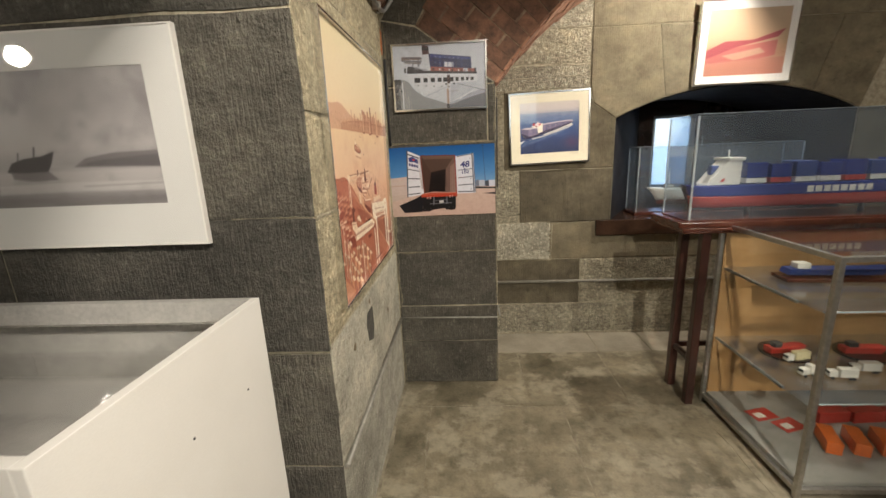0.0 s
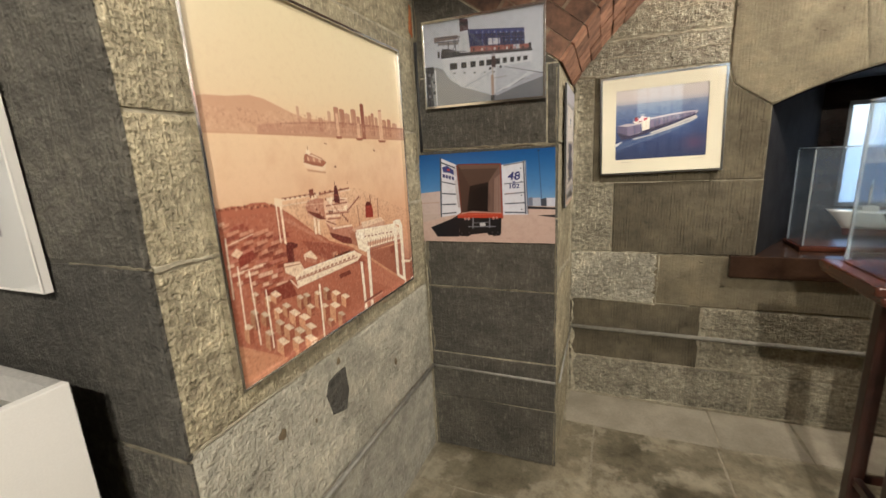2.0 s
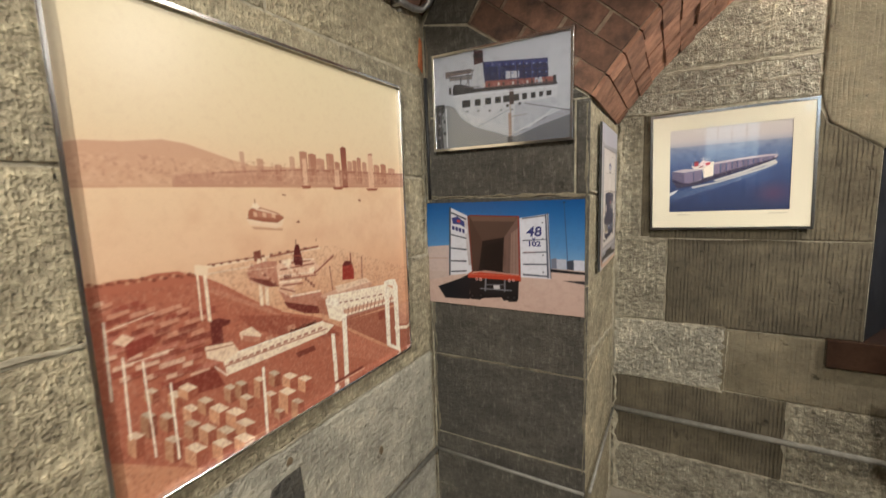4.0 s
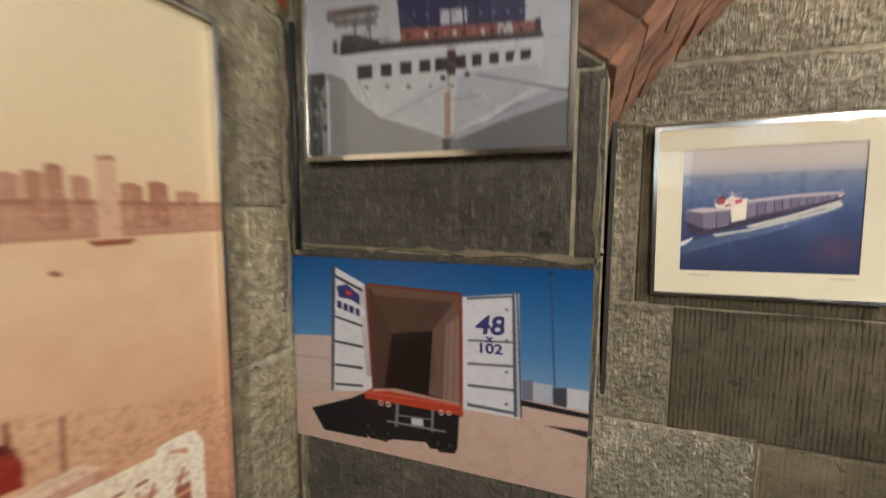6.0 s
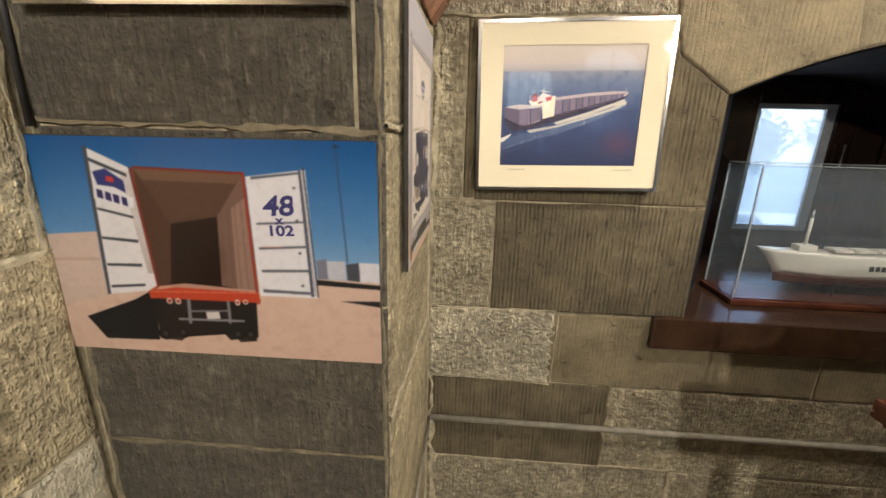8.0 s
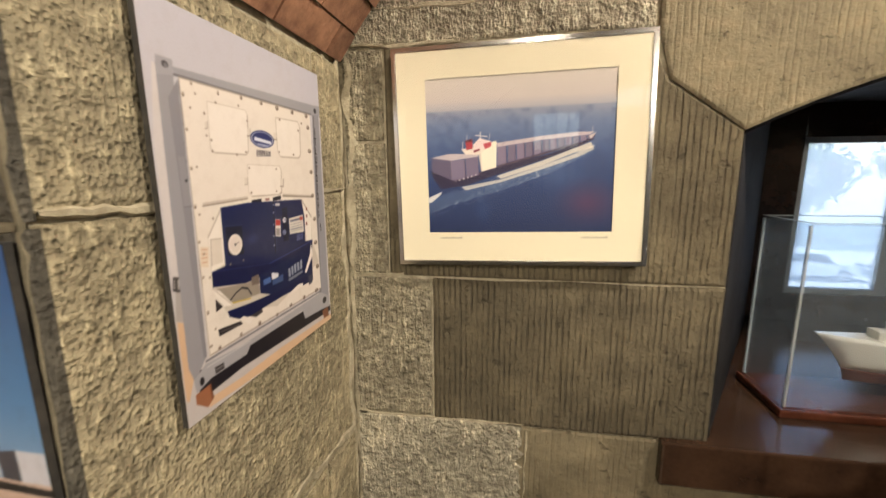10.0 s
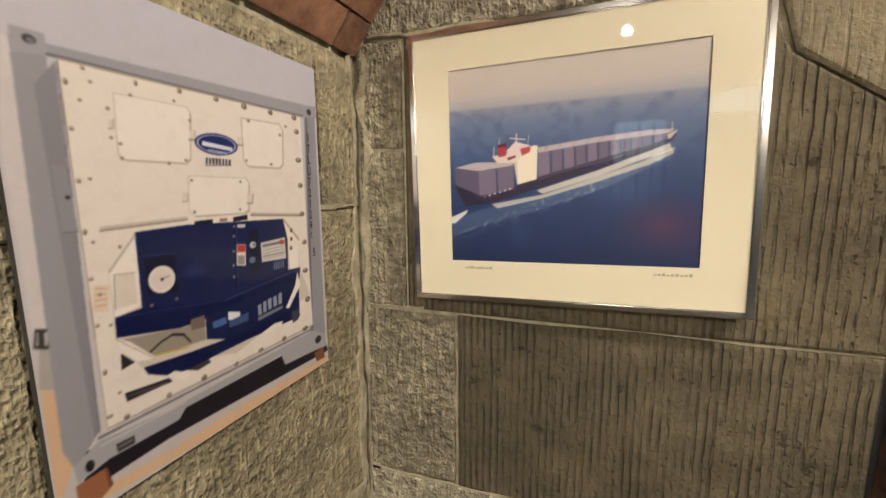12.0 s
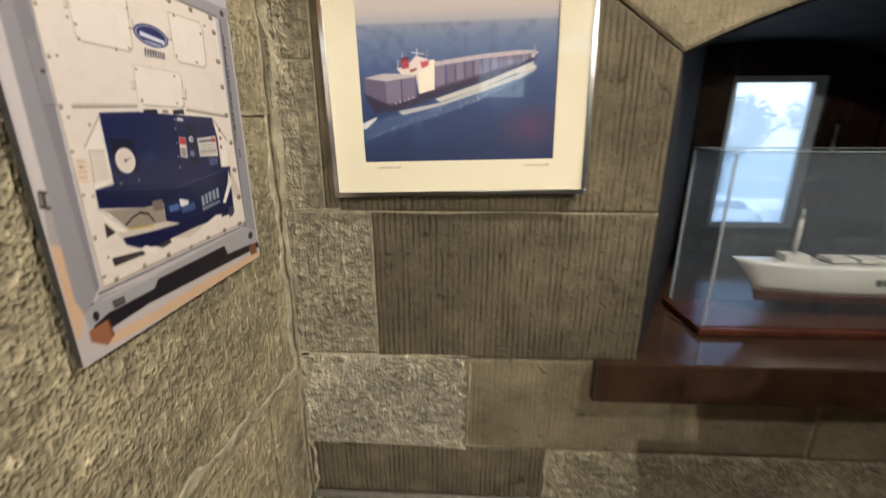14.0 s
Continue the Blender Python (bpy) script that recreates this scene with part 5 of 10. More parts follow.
    p.poly(rgb(130, 66, 50), (0.632, 0.277), (0.645, 0.276), (0.645, 0.271), (0.632, 0.273), alpha=0.8)
    p.poly(rgb(130, 66, 50), (0.656, 0.274), (0.670, 0.273), (0.670, 0.268), (0.656, 0.270), alpha=0.8)
    p.poly(rgb(130, 66, 50), (0.682, 0.271), (0.696, 0.270), (0.696, 0.266), (0.682, 0.267), alpha=0.8)
    p.poly(rgb(130, 66, 50), (0.709, 0.268), (0.724, 0.267), (0.725, 0.263), (0.709, 0.264), alpha=0.8)
    p.poly(rgb(130, 66, 50), (0.737, 0.266), (0.753, 0.264), (0.753, 0.260), (0.737, 0.262), alpha=0.8)
    p.poly(rgb(130, 66, 50), (0.768, 0.263), (0.784, 0.261), (0.784, 0.257), (0.768, 0.259), alpha=0.8)
    p.poly(rgb(130, 66, 50), (0.800, 0.260), (0.816, 0.258), (0.816, 0.253), (0.800, 0.256), alpha=0.8)
    p.poly(rgb(130, 66, 50), (0.832, 0.257), (0.851, 0.255), (0.851, 0.250), (0.832, 0.251), alpha=0.8)
    p.poly(rgb(130, 66, 50), (0.868, 0.252), (0.887, 0.251), (0.887, 0.246), (0.868, 0.248), alpha=0.8)
    p.line(rgb(250, 236, 206), 0.585, 0.306, 0.880, 0.281, 0.0053)
    p.poly(rgb(250, 236, 208), (0.865, 0.295), (0.897, 0.298), (0.932, 0.292), (0.949, 0.260), (0.944, 0.245), (0.918, 0.269), (0.887, 0.279), (0.867, 0.269))
    p.poly(rgb(250, 236, 208), (0.918, 0.269), (0.947, 0.261), (0.946, 0.001), (0.922, 0.017))
    p.poly(rgb(250, 236, 208), (0.865, 0.269), (0.892, 0.264), (0.888, 0.046), (0.864, 0.060))
    p.poly(rgb(250, 236, 208), (0.864, 0.070), (0.948, 0.014), (0.949, -0.002), (0.864, 0.054))
    p.poly(rgb(250, 236, 208), (0.577, 0.302), (0.632, 0.290), (0.635, 0.262), (0.577, 0.282))
    p.poly(rgb(244, 222, 188), (0.242, 0.241), (0.351, 0.239), (0.555, 0.238), (0.605, 0.211), (0.572, 0.195), (0.348, 0.194), (0.250, 0.194))
    p.line(rgb(252, 240, 212), 0.245, 0.241, 0.559, 0.236, 0.0042)
    p.line(rgb(170, 110, 86), 0.248, 0.218, 0.573, 0.209, 0.0032)
    p.poly(rgb(150, 88, 68), (0.257, 0.225), (0.269, 0.225), (0.268, 0.220), (0.257, 0.220), alpha=0.8)
    p.poly(rgb(150, 88, 68), (0.274, 0.224), (0.286, 0.224), (0.286, 0.220), (0.274, 0.220), alpha=0.8)
    p.poly(rgb(150, 88, 68), (0.292, 0.224), (0.305, 0.224), (0.304, 0.220), (0.292, 0.218), alpha=0.8)
    p.poly(rgb(150, 88, 68), (0.311, 0.224), (0.323, 0.224), (0.323, 0.220), (0.310, 0.218), alpha=0.8)
    p.poly(rgb(150, 88, 68), (0.330, 0.224), (0.343, 0.224), (0.343, 0.218), (0.330, 0.218), alpha=0.8)
    p.poly(rgb(150, 88, 68), (0.350, 0.224), (0.363, 0.223), (0.363, 0.218), (0.349, 0.217), alpha=0.8)
    p.poly(rgb(150, 88, 68), (0.370, 0.223), (0.384, 0.223), (0.384, 0.217), (0.370, 0.217), alpha=0.8)
    p.poly(rgb(150, 88, 68), (0.391, 0.223), (0.406, 0.223), (0.405, 0.217), (0.391, 0.217), alpha=0.8)
    p.poly(rgb(150, 88, 68), (0.414, 0.223), (0.428, 0.223), (0.428, 0.217), (0.414, 0.216), alpha=0.8)
    p.poly(rgb(150, 88, 68), (0.437, 0.222), (0.451, 0.222), (0.451, 0.216), (0.436, 0.216), alpha=0.8)
    p.poly(rgb(150, 88, 68), (0.460, 0.222), (0.476, 0.222), (0.476, 0.216), (0.460, 0.215), alpha=0.8)
    p.poly(rgb(150, 88, 68), (0.485, 0.222), (0.501, 0.222), (0.501, 0.215), (0.484, 0.215), alpha=0.8)
    p.poly(rgb(150, 88, 68), (0.511, 0.221), (0.528, 0.221), (0.527, 0.215), (0.511, 0.215), alpha=0.8)
    p.poly(rgb(150, 88, 68), (0.538, 0.221), (0.556, 0.221), (0.555, 0.215), (0.537, 0.214), alpha=0.8)
    p.poly(rgb(238, 208, 172), (0.205, 0.281), (0.271, 0.271), (0.286, 0.242), (0.244, 0.230), (0.207, 0.253))
    p.line(rgb(150, 88, 68), 0.208, 0.270, 0.273, 0.263, 0.0022)
    p.line(rgb(250, 234, 204), 0.223, 0.227, 0.250, 0.194, 0.0032)
    p.poly(rgb(250, 236, 208), (0.589, 0.187), (0.605, 0.183), (0.608, -0.016), (0.592, -0.012))
    p.poly(rgb(250, 236, 208), (0.642, 0.238), (0.662, 0.232), (0.654, -0.039), (0.633, -0.036))
    p.poly(rgb(250, 236, 208), (0.588, 0.012), (0.615, 0.005), (0.665, -0.036), (0.645, -0.046), (0.592, -0.015))
    p.poly(rgb(120, 58, 44), (0.450, 0.176), (0.519, 0.175), (0.525, 0.159), (0.460, 0.160))
    p.line(rgb(120, 58, 44), 0.595, 0.025, 0.724, 0.027, 0.0084)
    p.line(rgb(220, 172, 140), 0.594, 0.019, 0.733, 0.018, 0.0042)
    p.poly(rgb(228, 172, 122), (0.496, -0.048), (0.621, -0.046), (0.718, -0.057), (0.692, -0.069), (0.514, -0.066))
    p.poly(rgb(206, 140, 100), (0.306, 0.011), (0.499, -0.008), (0.519, -0.052), (0.302, -0.043), alpha=0.8)
    p.poly(rgb(230, 203, 168), (0.316, 0.158), (0.333, 0.158), (0.351, 0.143), (0.333, 0.142))
    p.poly(rgb(203, 147, 109), (0.316, 0.158), (0.333, 0.142), (0.329, 0.097), (0.313, 0.112))
    p.poly(rgb(157, 88, 65), (0.333, 0.142), (0.351, 0.143), (0.347, 0.097), (0.329, 0.097))
    p.poly(rgb(204, 180, 149), (0.360, 0.156), (0.378, 0.156), (0.397, 0.140), (0.377, 0.139))
    p.poly(rgb(180, 130, 96), (0.360, 0.156), (0.377, 0.139), (0.374, 0.108), (0.357, 0.125))
    p.poly(rgb(139, 78, 57), (0.377, 0.139), (0.397, 0.140), (0.395, 0.108), (0.374, 0.108))
    p.poly(rgb(240, 212, 176), (0.401, 0.131), (0.426, 0.130), (0.454, 0.109), (0.425, 0.109))
    p.poly(rgb(212, 154, 114), (0.401, 0.131), (0.425, 0.109), (0.423, 0.080), (0.399, 0.102))
    p.poly(rgb(164, 92, 68), (0.425, 0.109), (0.454, 0.109), (0.450, 0.078), (0.423, 0.080))
    p.poly(rgb(244, 216, 179), (0.451, 0.102), (0.477, 0.101), (0.504, 0.080), (0.477, 0.080))
    p.poly(rgb(216, 157, 116), (0.451, 0.102), (0.477, 0.080), (0.474, 0.046), (0.449, 0.068))
    p.poly(rgb(167, 93, 69), (0.477, 0.080), (0.504, 0.080), (0.502, 0.045), (0.474, 0.046))
    p.poly(rgb(235, 207, 172), (0.341, 0.107), (0.361, 0.106), (0.381, 0.089), (0.360, 0.089))
    p.poly(rgb(207, 150, 111), (0.341, 0.107), (0.360, 0.089), (0.357, 0.041), (0.338, 0.060))
    p.poly(rgb(160, 90, 66), (0.360, 0.089), (0.381, 0.089), (0.378, 0.040), (0.357, 0.041))
    p.poly(rgb(244, 216, 179), (0.385, 0.093), (0.414, 0.092), (0.445, 0.067), (0.414, 0.067))
    p.poly(rgb(216, 157, 116), (0.385, 0.093), (0.414, 0.067), (0.409, 0.015), (0.381, 0.042))
    p.poly(rgb(167, 93, 69), (0.414, 0.067), (0.445, 0.067), (0.441, 0.013), (0.409, 0.015))
    p.poly(rgb(216, 190, 158), (0.422, 0.048), (0.444, 0.046), (0.468, 0.025), (0.444, 0.027))
    p.poly(rgb(190, 138, 102), (0.422, 0.048), (0.444, 0.027), (0.441, -0.018), (0.419, 0.003))
    p.poly(rgb(147, 82, 61), (0.444, 0.027), (0.468, 0.025), (0.465, -0.020), (0.441, -0.018))
    p.poly(rgb(247, 218, 181), (0.473, 0.002), (0.504, -0.001), (0.538, -0.030), (0.503, -0.027))
    p.poly(rgb(218, 158, 117), (0.473, 0.002), (0.503, -0.027), (0.501, -0.055), (0.472, -0.025))
    p.poly(rgb(168, 94, 70), (0.503, -0.027), (0.538, -0.030), (0.536, -0.059), (0.501, -0.055))
    p.poly(rgb(216, 190, 158), (0.366, 0.048), (0.383, 0.046), (0.400, 0.031), (0.382, 0.031))
    p.poly(rgb(190, 138, 102), (0.366, 0.048), (0.382, 0.031), (0.381, 0.011), (0.365, 0.028))
    p.poly(rgb(147, 82, 61), (0.382, 0.031), (0.400, 0.031), (0.399, 0.010), (0.381, 0.011))
    p.poly(rgb(216, 190, 158), (0.238, 0.171), (0.255, 0.172), (0.271, 0.157), (0.254, 0.156))
    p.poly(rgb(190, 138, 102), (0.238, 0.171), (0.254, 0.156), (0.251, 0.123), (0.236, 0.139))
    p.poly(rgb(147, 82, 61), (0.254, 0.156), (0.271, 0.157), (0.269, 0.123), (0.251, 0.123))
    p.poly(rgb(201, 178, 147), (0.266, 0.169), (0.282, 0.169), (0.300, 0.154), (0.282, 0.153))
    p.poly(rgb(178, 129, 95), (0.266, 0.169), (0.282, 0.153), (0.278, 0.117), (0.263, 0.134))
    p.poly(rgb(137, 77, 57), (0.282, 0.153), (0.300, 0.154), (0.296, 0.117), (0.278, 0.117))
    p.poly(rgb(228, 201, 167), (0.275, 0.129), (0.293, 0.129), (0.313, 0.111), (0.293, 0.111))
    p.poly(rgb(201, 146, 108), (0.275, 0.129), (0.293, 0.111), (0.291, 0.085), (0.273, 0.104))
    p.poly(rgb(155, 87, 64), (0.293, 0.111), (0.313, 0.111), (0.311, 0.085), (0.291, 0.085))
    p.poly(rgb(228, 201, 167), (0.119, 0.209), (0.136, 0.210), (0.154, 0.193), (0.135, 0.191))
    p.poly(rgb(201, 146, 108), (0.119, 0.209), (0.135, 0.191), (0.133, 0.166), (0.117, 0.186))
    p.poly(rgb(155, 87, 64), (0.135, 0.191), (0.154, 0.193), (0.152, 0.169), (0.133, 0.166))
    p.poly(rgb(240, 212, 176), (0.140, 0.214), (0.160, 0.216), (0.181, 0.196), (0.159, 0.194))
    p.poly(rgb(212, 154, 114), (0.140, 0.214), (0.159, 0.194), (0.157, 0.174), (0.138, 0.194))
    p.poly(rgb(164, 92, 68), (0.159, 0.194), (0.181, 0.196), (0.179, 0.175), (0.157, 0.174))
    p.poly(rgb(216, 190, 158), (0.078, 0.234), (0.091, 0.235), (0.104, 0.223), (0.091, 0.221))
    p.poly(rgb(190, 138, 102), (0.078, 0.234), (0.091, 0.221), (0.089, 0.199), (0.076, 0.214))
    p.poly(rgb(147, 82, 61), (0.091, 0.221), (0.104, 0.223), (0.103, 0.201), (0.089, 0.199))
    p.poly(rgb(240, 212, 176), (0.145, 0.166), (0.162, 0.166), (0.180, 0.147), (0.161, 0.146))
    p.poly(rgb(212, 154, 114), (0.145, 0.166), (0.161, 0.146), (0.159, 0.119), (0.142, 0.139))
    p.poly(rgb(164, 92, 68), (0.161, 0.146), (0.180, 0.147), (0.178, 0.120), (0.159, 0.119))
    p.poly(rgb(220, 195, 161), (0.176, 0.168), (0.194, 0.168), (0.213, 0.151), (0.193, 0.150))
    p.poly(rgb(195, 141, 104), (0.176, 0.168), (0.193, 0.150), (0.191, 0.121), (0.174, 0.140))
    p.poly(rgb(150, 84, 62), (0.193, 0.150), (0.213, 0.151), (0.211, 0.121), (0.191, 0.121))
    p.poly(rgb(244, 216, 179), (0.199, 0.138), (0.223, 0.138), (0.247, 0.115), (0.222, 0.113))
    p.poly(rgb(216, 157, 116), (0.199, 0.138), (0.222, 0.113), (0.219, 0.082), (0.197, 0.107))
    p.poly(rgb(167, 93, 69), (0.222, 0.113), (0.247, 0.115), (0.245, 0.082), (0.219, 0.082))
    p.poly(rgb(211, 186, 154), (0.143, 0.131), (0.161, 0.130), (0.179, 0.111), (0.160, 0.111))
    p.poly(rgb(186, 135, 100), (0.143, 0.131), (0.160, 0.111), (0.157, 0.078), (0.140, 0.100))
    p.poly(rgb(144, 80, 59), (0.160, 0.111), (0.179, 0.111), (0.177, 0.078), (0.157, 0.078))
    p.poly(rgb(228, 201, 167), (0.172, 0.105), (0.192, 0.104), (0.213, 0.082), (0.191, 0.082))
    p.poly(rgb(201, 146, 108), (0.172, 0.105), (0.191, 0.082), (0.189, 0.051), (0.169, 0.074))
    p.poly(rgb(155, 87, 64), (0.191, 0.082), (0.213, 0.082), (0.211, 0.050), (0.189, 0.051))
    p.poly(rgb(247, 218, 181), (0.236, 0.110), (0.262, 0.109), (0.288, 0.085), (0.261, 0.085))
    p.poly(rgb(218, 158, 117), (0.236, 0.110), (0.261, 0.085), (0.257, 0.054), (0.234, 0.081))
    p.poly(rgb(168, 94, 70), (0.261, 0.085), (0.288, 0.085), (0.285, 0.053), (0.257, 0.054))
    p.poly(rgb(220, 195, 161), (0.211, 0.078), (0.234, 0.077), (0.259, 0.052), (0.233, 0.053))
    p.poly(rgb(195, 141, 104), (0.211, 0.078), (0.233, 0.053), (0.231, 0.020), (0.208, 0.047))
    p.poly(rgb(150, 84, 62), (0.233, 0.053), (0.259, 0.052), (0.256, 0.018), (0.231, 0.020))
    p.poly(rgb(235, 207, 172), (0.257, 0.072), (0.284, 0.070), (0.311, 0.043), (0.283, 0.045))
    p.poly(rgb(207, 150, 111), (0.257, 0.072), (0.283, 0.045), (0.281, 0.016), (0.255, 0.043))
    p.poly(rgb(160, 90, 66), (0.283, 0.045), (0.311, 0.043), (0.309, 0.014), (0.281, 0.016))
    p.poly(rgb(240, 212, 176), (0.139, 0.076), (0.162, 0.075), (0.188, 0.048), (0.161, 0.049))
    p.poly(rgb(212, 154, 114), (0.139, 0.076), (0.161, 0.049), (0.158, 0.014), (0.136, 0.042))
    p.poly(rgb(164, 92, 68), (0.161, 0.049), (0.188, 0.048), (0.186, 0.012), (0.158, 0.014))
    p.poly(rgb(244, 216, 179), (0.197, 0.054), (0.222, 0.051), (0.248, 0.024), (0.220, 0.025))
    p.poly(rgb(216, 157, 116), (0.197, 0.054), (0.220, 0.025), (0.218, -0.012), (0.195, 0.018))
    p.poly(rgb(167, 93, 69), (0.220, 0.025), (0.248, 0.024), (0.245, -0.014), (0.218, -0.012))
    p.poly(rgb(249, 220, 183), (0.250, 0.036), (0.277, 0.034), (0.307, 0.004), (0.276, 0.006))
    p.poly(rgb(220, 160, 118), (0.250, 0.036), (0.276, 0.006), (0.274, -0.022), (0.248, 0.008))
    p.poly(rgb(170, 95, 70), (0.276, 0.006), (0.307, 0.004), (0.304, -0.025), (0.274, -0.022))
    p.poly(rgb(204, 180, 149), (0.098, 0.171), (0.113, 0.172), (0.129, 0.155), (0.113, 0.154))
    p.poly(rgb(180, 130, 96), (0.098, 0.171), (0.113, 0.154), (0.110, 0.126), (0.096, 0.143))
    p.poly(rgb(139, 78, 57), (0.113, 0.154), (0.129, 0.155), (0.127, 0.126), (0.110, 0.126))
    p.poly(rgb(192, 169, 140), (0.066, 0.190), (0.080, 0.190), (0.094, 0.175), (0.079, 0.174))
    p.poly(rgb(169, 123, 91), (0.066, 0.190), (0.079, 0.174), (0.076, 0.131), (0.062, 0.148))
    p.poly(rgb(131, 73, 54), (0.079, 0.174), (0.094, 0.175), (0.091, 0.133), (0.076, 0.131))
    p.poly(rgb(216, 190, 158), (0.102, 0.117), (0.119, 0.116), (0.136, 0.098), (0.118, 0.097))
    p.poly(rgb(190, 138, 102), (0.102, 0.117), (0.118, 0.097), (0.114, 0.053), (0.099, 0.073))
    p.poly(rgb(147, 82, 61), (0.118, 0.097), (0.136, 0.098), (0.132, 0.052), (0.114, 0.053))
    p.poly(rgb(228, 201, 167), (0.040, 0.160), (0.054, 0.160), (0.069, 0.144), (0.053, 0.143))
    p.poly(rgb(201, 146, 108), (0.040, 0.160), (0.053, 0.143), (0.050, 0.103), (0.037, 0.121))
    p.poly(rgb(155, 87, 64), (0.053, 0.143), (0.069, 0.144), (0.064, 0.103), (0.050, 0.103))
    p.line(rgb(250, 234, 204), 0.028, 0.389, 0.024, 0.238, 0.0042)
    p.line(rgb(250, 234, 204), 0.050, 0.313, 0.045, 0.148, 0.0042)
    p.line(rgb(250, 234, 204), 0.082, 0.293, 0.084, 0.088, 0.0042)
    p.line(rgb(250, 234, 204), 0.127, 0.228, 0.126, 0.059, 0.0053)
    p.line(rgb(250, 234, 204), 0.346, 0.173, 0.340, -0.033, 0.0084)
    p.line(rgb(244, 220, 186), 0.028, 0.371, 0.112, 0.385, 0.0022)
    p.line(rgb(244, 220, 186), 0.052, 0.297, 0.140, 0.299, 0.0022)
    busy = p.inside([(-0.1, 0.45), (0.2, 0.43), (0.32, 0.47), (0.62, 0.46), (0.9, 0.36), (1.1, 0.3), (1.1, -0.1), (-0.1, -0.1)])
    p.lay(busy * np.clip(p.cloud(170, 41) * 2.0 - 0.9, 0, 1), rgb(104, 46, 34), 0.36)
    p.lay(busy * np.clip(p.cloud(190, 42) * 2.0 - 1.0, 0, 1), rgb(246, 220, 186), 0.36)
    p.lay(np.clip(p.cloud(90, 4) - 0.5, 0, 1), rgb(140, 80, 56), 0.10)
    return p


def stern_print():
    p = Picture(0.51, 0.339, 0.0017)
    p.blend([(0, rgb(196, 199, 202)), (1, rgb(206, 209, 214))])
    p.poly(rgb(140, 142, 140), (0.000, 0.459), (0.104, 0.479), (0.161, 0.442), (0.217, 0.314), (0.325, 0.208), (0.450, 0.146), (0.570, 0.081), (0.570, -0.005), (0.000, 0.016), alpha=0.9)
    p.poly(rgb(110, 112, 116), (0.599, 0.074), (0.795, 0.222), (0.998, 0.272), (1.000, 0.000), (0.590, -0.000))
    p.poly(rgb(212, 214, 216), (0.145, 0.561), (0.908, 0.524), (0.912, 0.464), (0.900, 0.363), (0.849, 0.245), (0.722, 0.144), (0.580, 0.104), (0.450, 0.152), (0.314, 0.215), (0.228, 0.328), (0.172, 0.441))
    p.poly(rgb(170, 172, 178), (0.599, 0.094), (0.722, 0.144), (0.866, 0.244), (0.935, 0.278), (0.998, 0.278), (0.998, 0.232), (0.795, 0.153), (0.619, 0.064))
    p.poly(rgb(185, 190, 196), (0.308, 0.210), (0.579, 0.397), (0.684, 0.363), (0.647, 0.134), (0.580, 0.104), (0.450, 0.146), alpha=0.35)
    p.poly(rgb(34, 40, 80), (0.390, 0.860), (0.846, 0.783), (0.850, 0.600), (0.645, 0.560), (0.408, 0.592), alpha=1.0)
    p.poly(rgb(50, 60, 120), (0.407, 0.851), (0.842, 0.773), (0.842, 0.740), (0.407, 0.804))
    p.poly(rgb(48, 56, 110), (0.403, 0.770), (0.843, 0.691), (0.843, 0.675), (0.403, 0.752))
    p.poly(rgb(62, 72, 130), (0.508, 0.833), (0.516, 0.832), (0.517, 0.650), (0.509, 0.651))
    p.poly(rgb(62, 72, 130), (0.625, 0.812), (0.633, 0.811), (0.634, 0.632), (0.626, 0.633))
    p.poly(rgb(62, 72, 130), (0.738, 0.792), (0.745, 0.790), (0.746, 0.616), (0.738, 0.617))
    p.poly(rgb(150, 85, 75), (0.408, 0.666), (0.899, 0.601), (0.899, 0.525), (0.408, 0.575))
    p.poly(rgb(210, 210, 215), (0.558, 0.730), (0.654, 0.719), (0.654, 0.643), (0.558, 0.652))
    p.poly(rgb(190, 192, 198), (0.760, 0.616), (0.807, 0.615), (0.811, 0.543), (0.761, 0.544))
    p.poly(rgb(38, 36, 42), (0.149, 0.628), (0.161, 0.681), (0.216, 0.673), (0.366, 0.598), (0.908, 0.545), (0.908, 0.524), (0.366, 0.568), (0.150, 0.572))
    p.poly(rgb(40, 40, 46), (0.882, 0.614), (0.899, 0.612), (0.903, 0.525), (0.882, 0.527))
    p.poly(rgb(200, 202, 205), (0.315, 0.829), (0.391, 0.845), (0.408, 0.592), (0.316, 0.605))
    p.poly(rgb(70, 40, 42), (0.323, 0.991), (0.390, 0.978), (0.395, 0.859), (0.324, 0.848))
    p.poly(rgb(25, 25, 30), (0.319, 0.956), (0.394, 0.948), (0.394, 0.912), (0.319, 0.921))
    p.poly(rgb(120, 105, 100), (0.093, 0.828), (0.302, 0.816), (0.302, 0.774), (0.093, 0.775))
    p.poly(rgb(130, 122, 120), (0.127, 0.760), (0.307, 0.738), (0.307, 0.708), (0.127, 0.730))
    p.line(rgb(60, 60, 66), 0.216, 0.740, 0.216, 0.619, 0.006)
    p.line(rgb(60, 60, 66), 0.281, 0.790, 0.281, 0.610, 0.006)
    p.poly(rgb(28, 28, 32), (0.225, 0.502), (0.288, 0.500), (0.288, 0.428), (0.225, 0.429))
    p.poly(rgb(28, 28, 32), (0.324, 0.496), (0.369, 0.491), (0.369, 0.428), (0.324, 0.430))
    p.poly(rgb(28, 28, 32), (0.404, 0.493), (0.449, 0.490), (0.449, 0.426), (0.404, 0.428))
    p.poly(rgb(28, 28, 32), (0.479, 0.489), (0.521, 0.487), (0.522, 0.426), (0.480, 0.428))
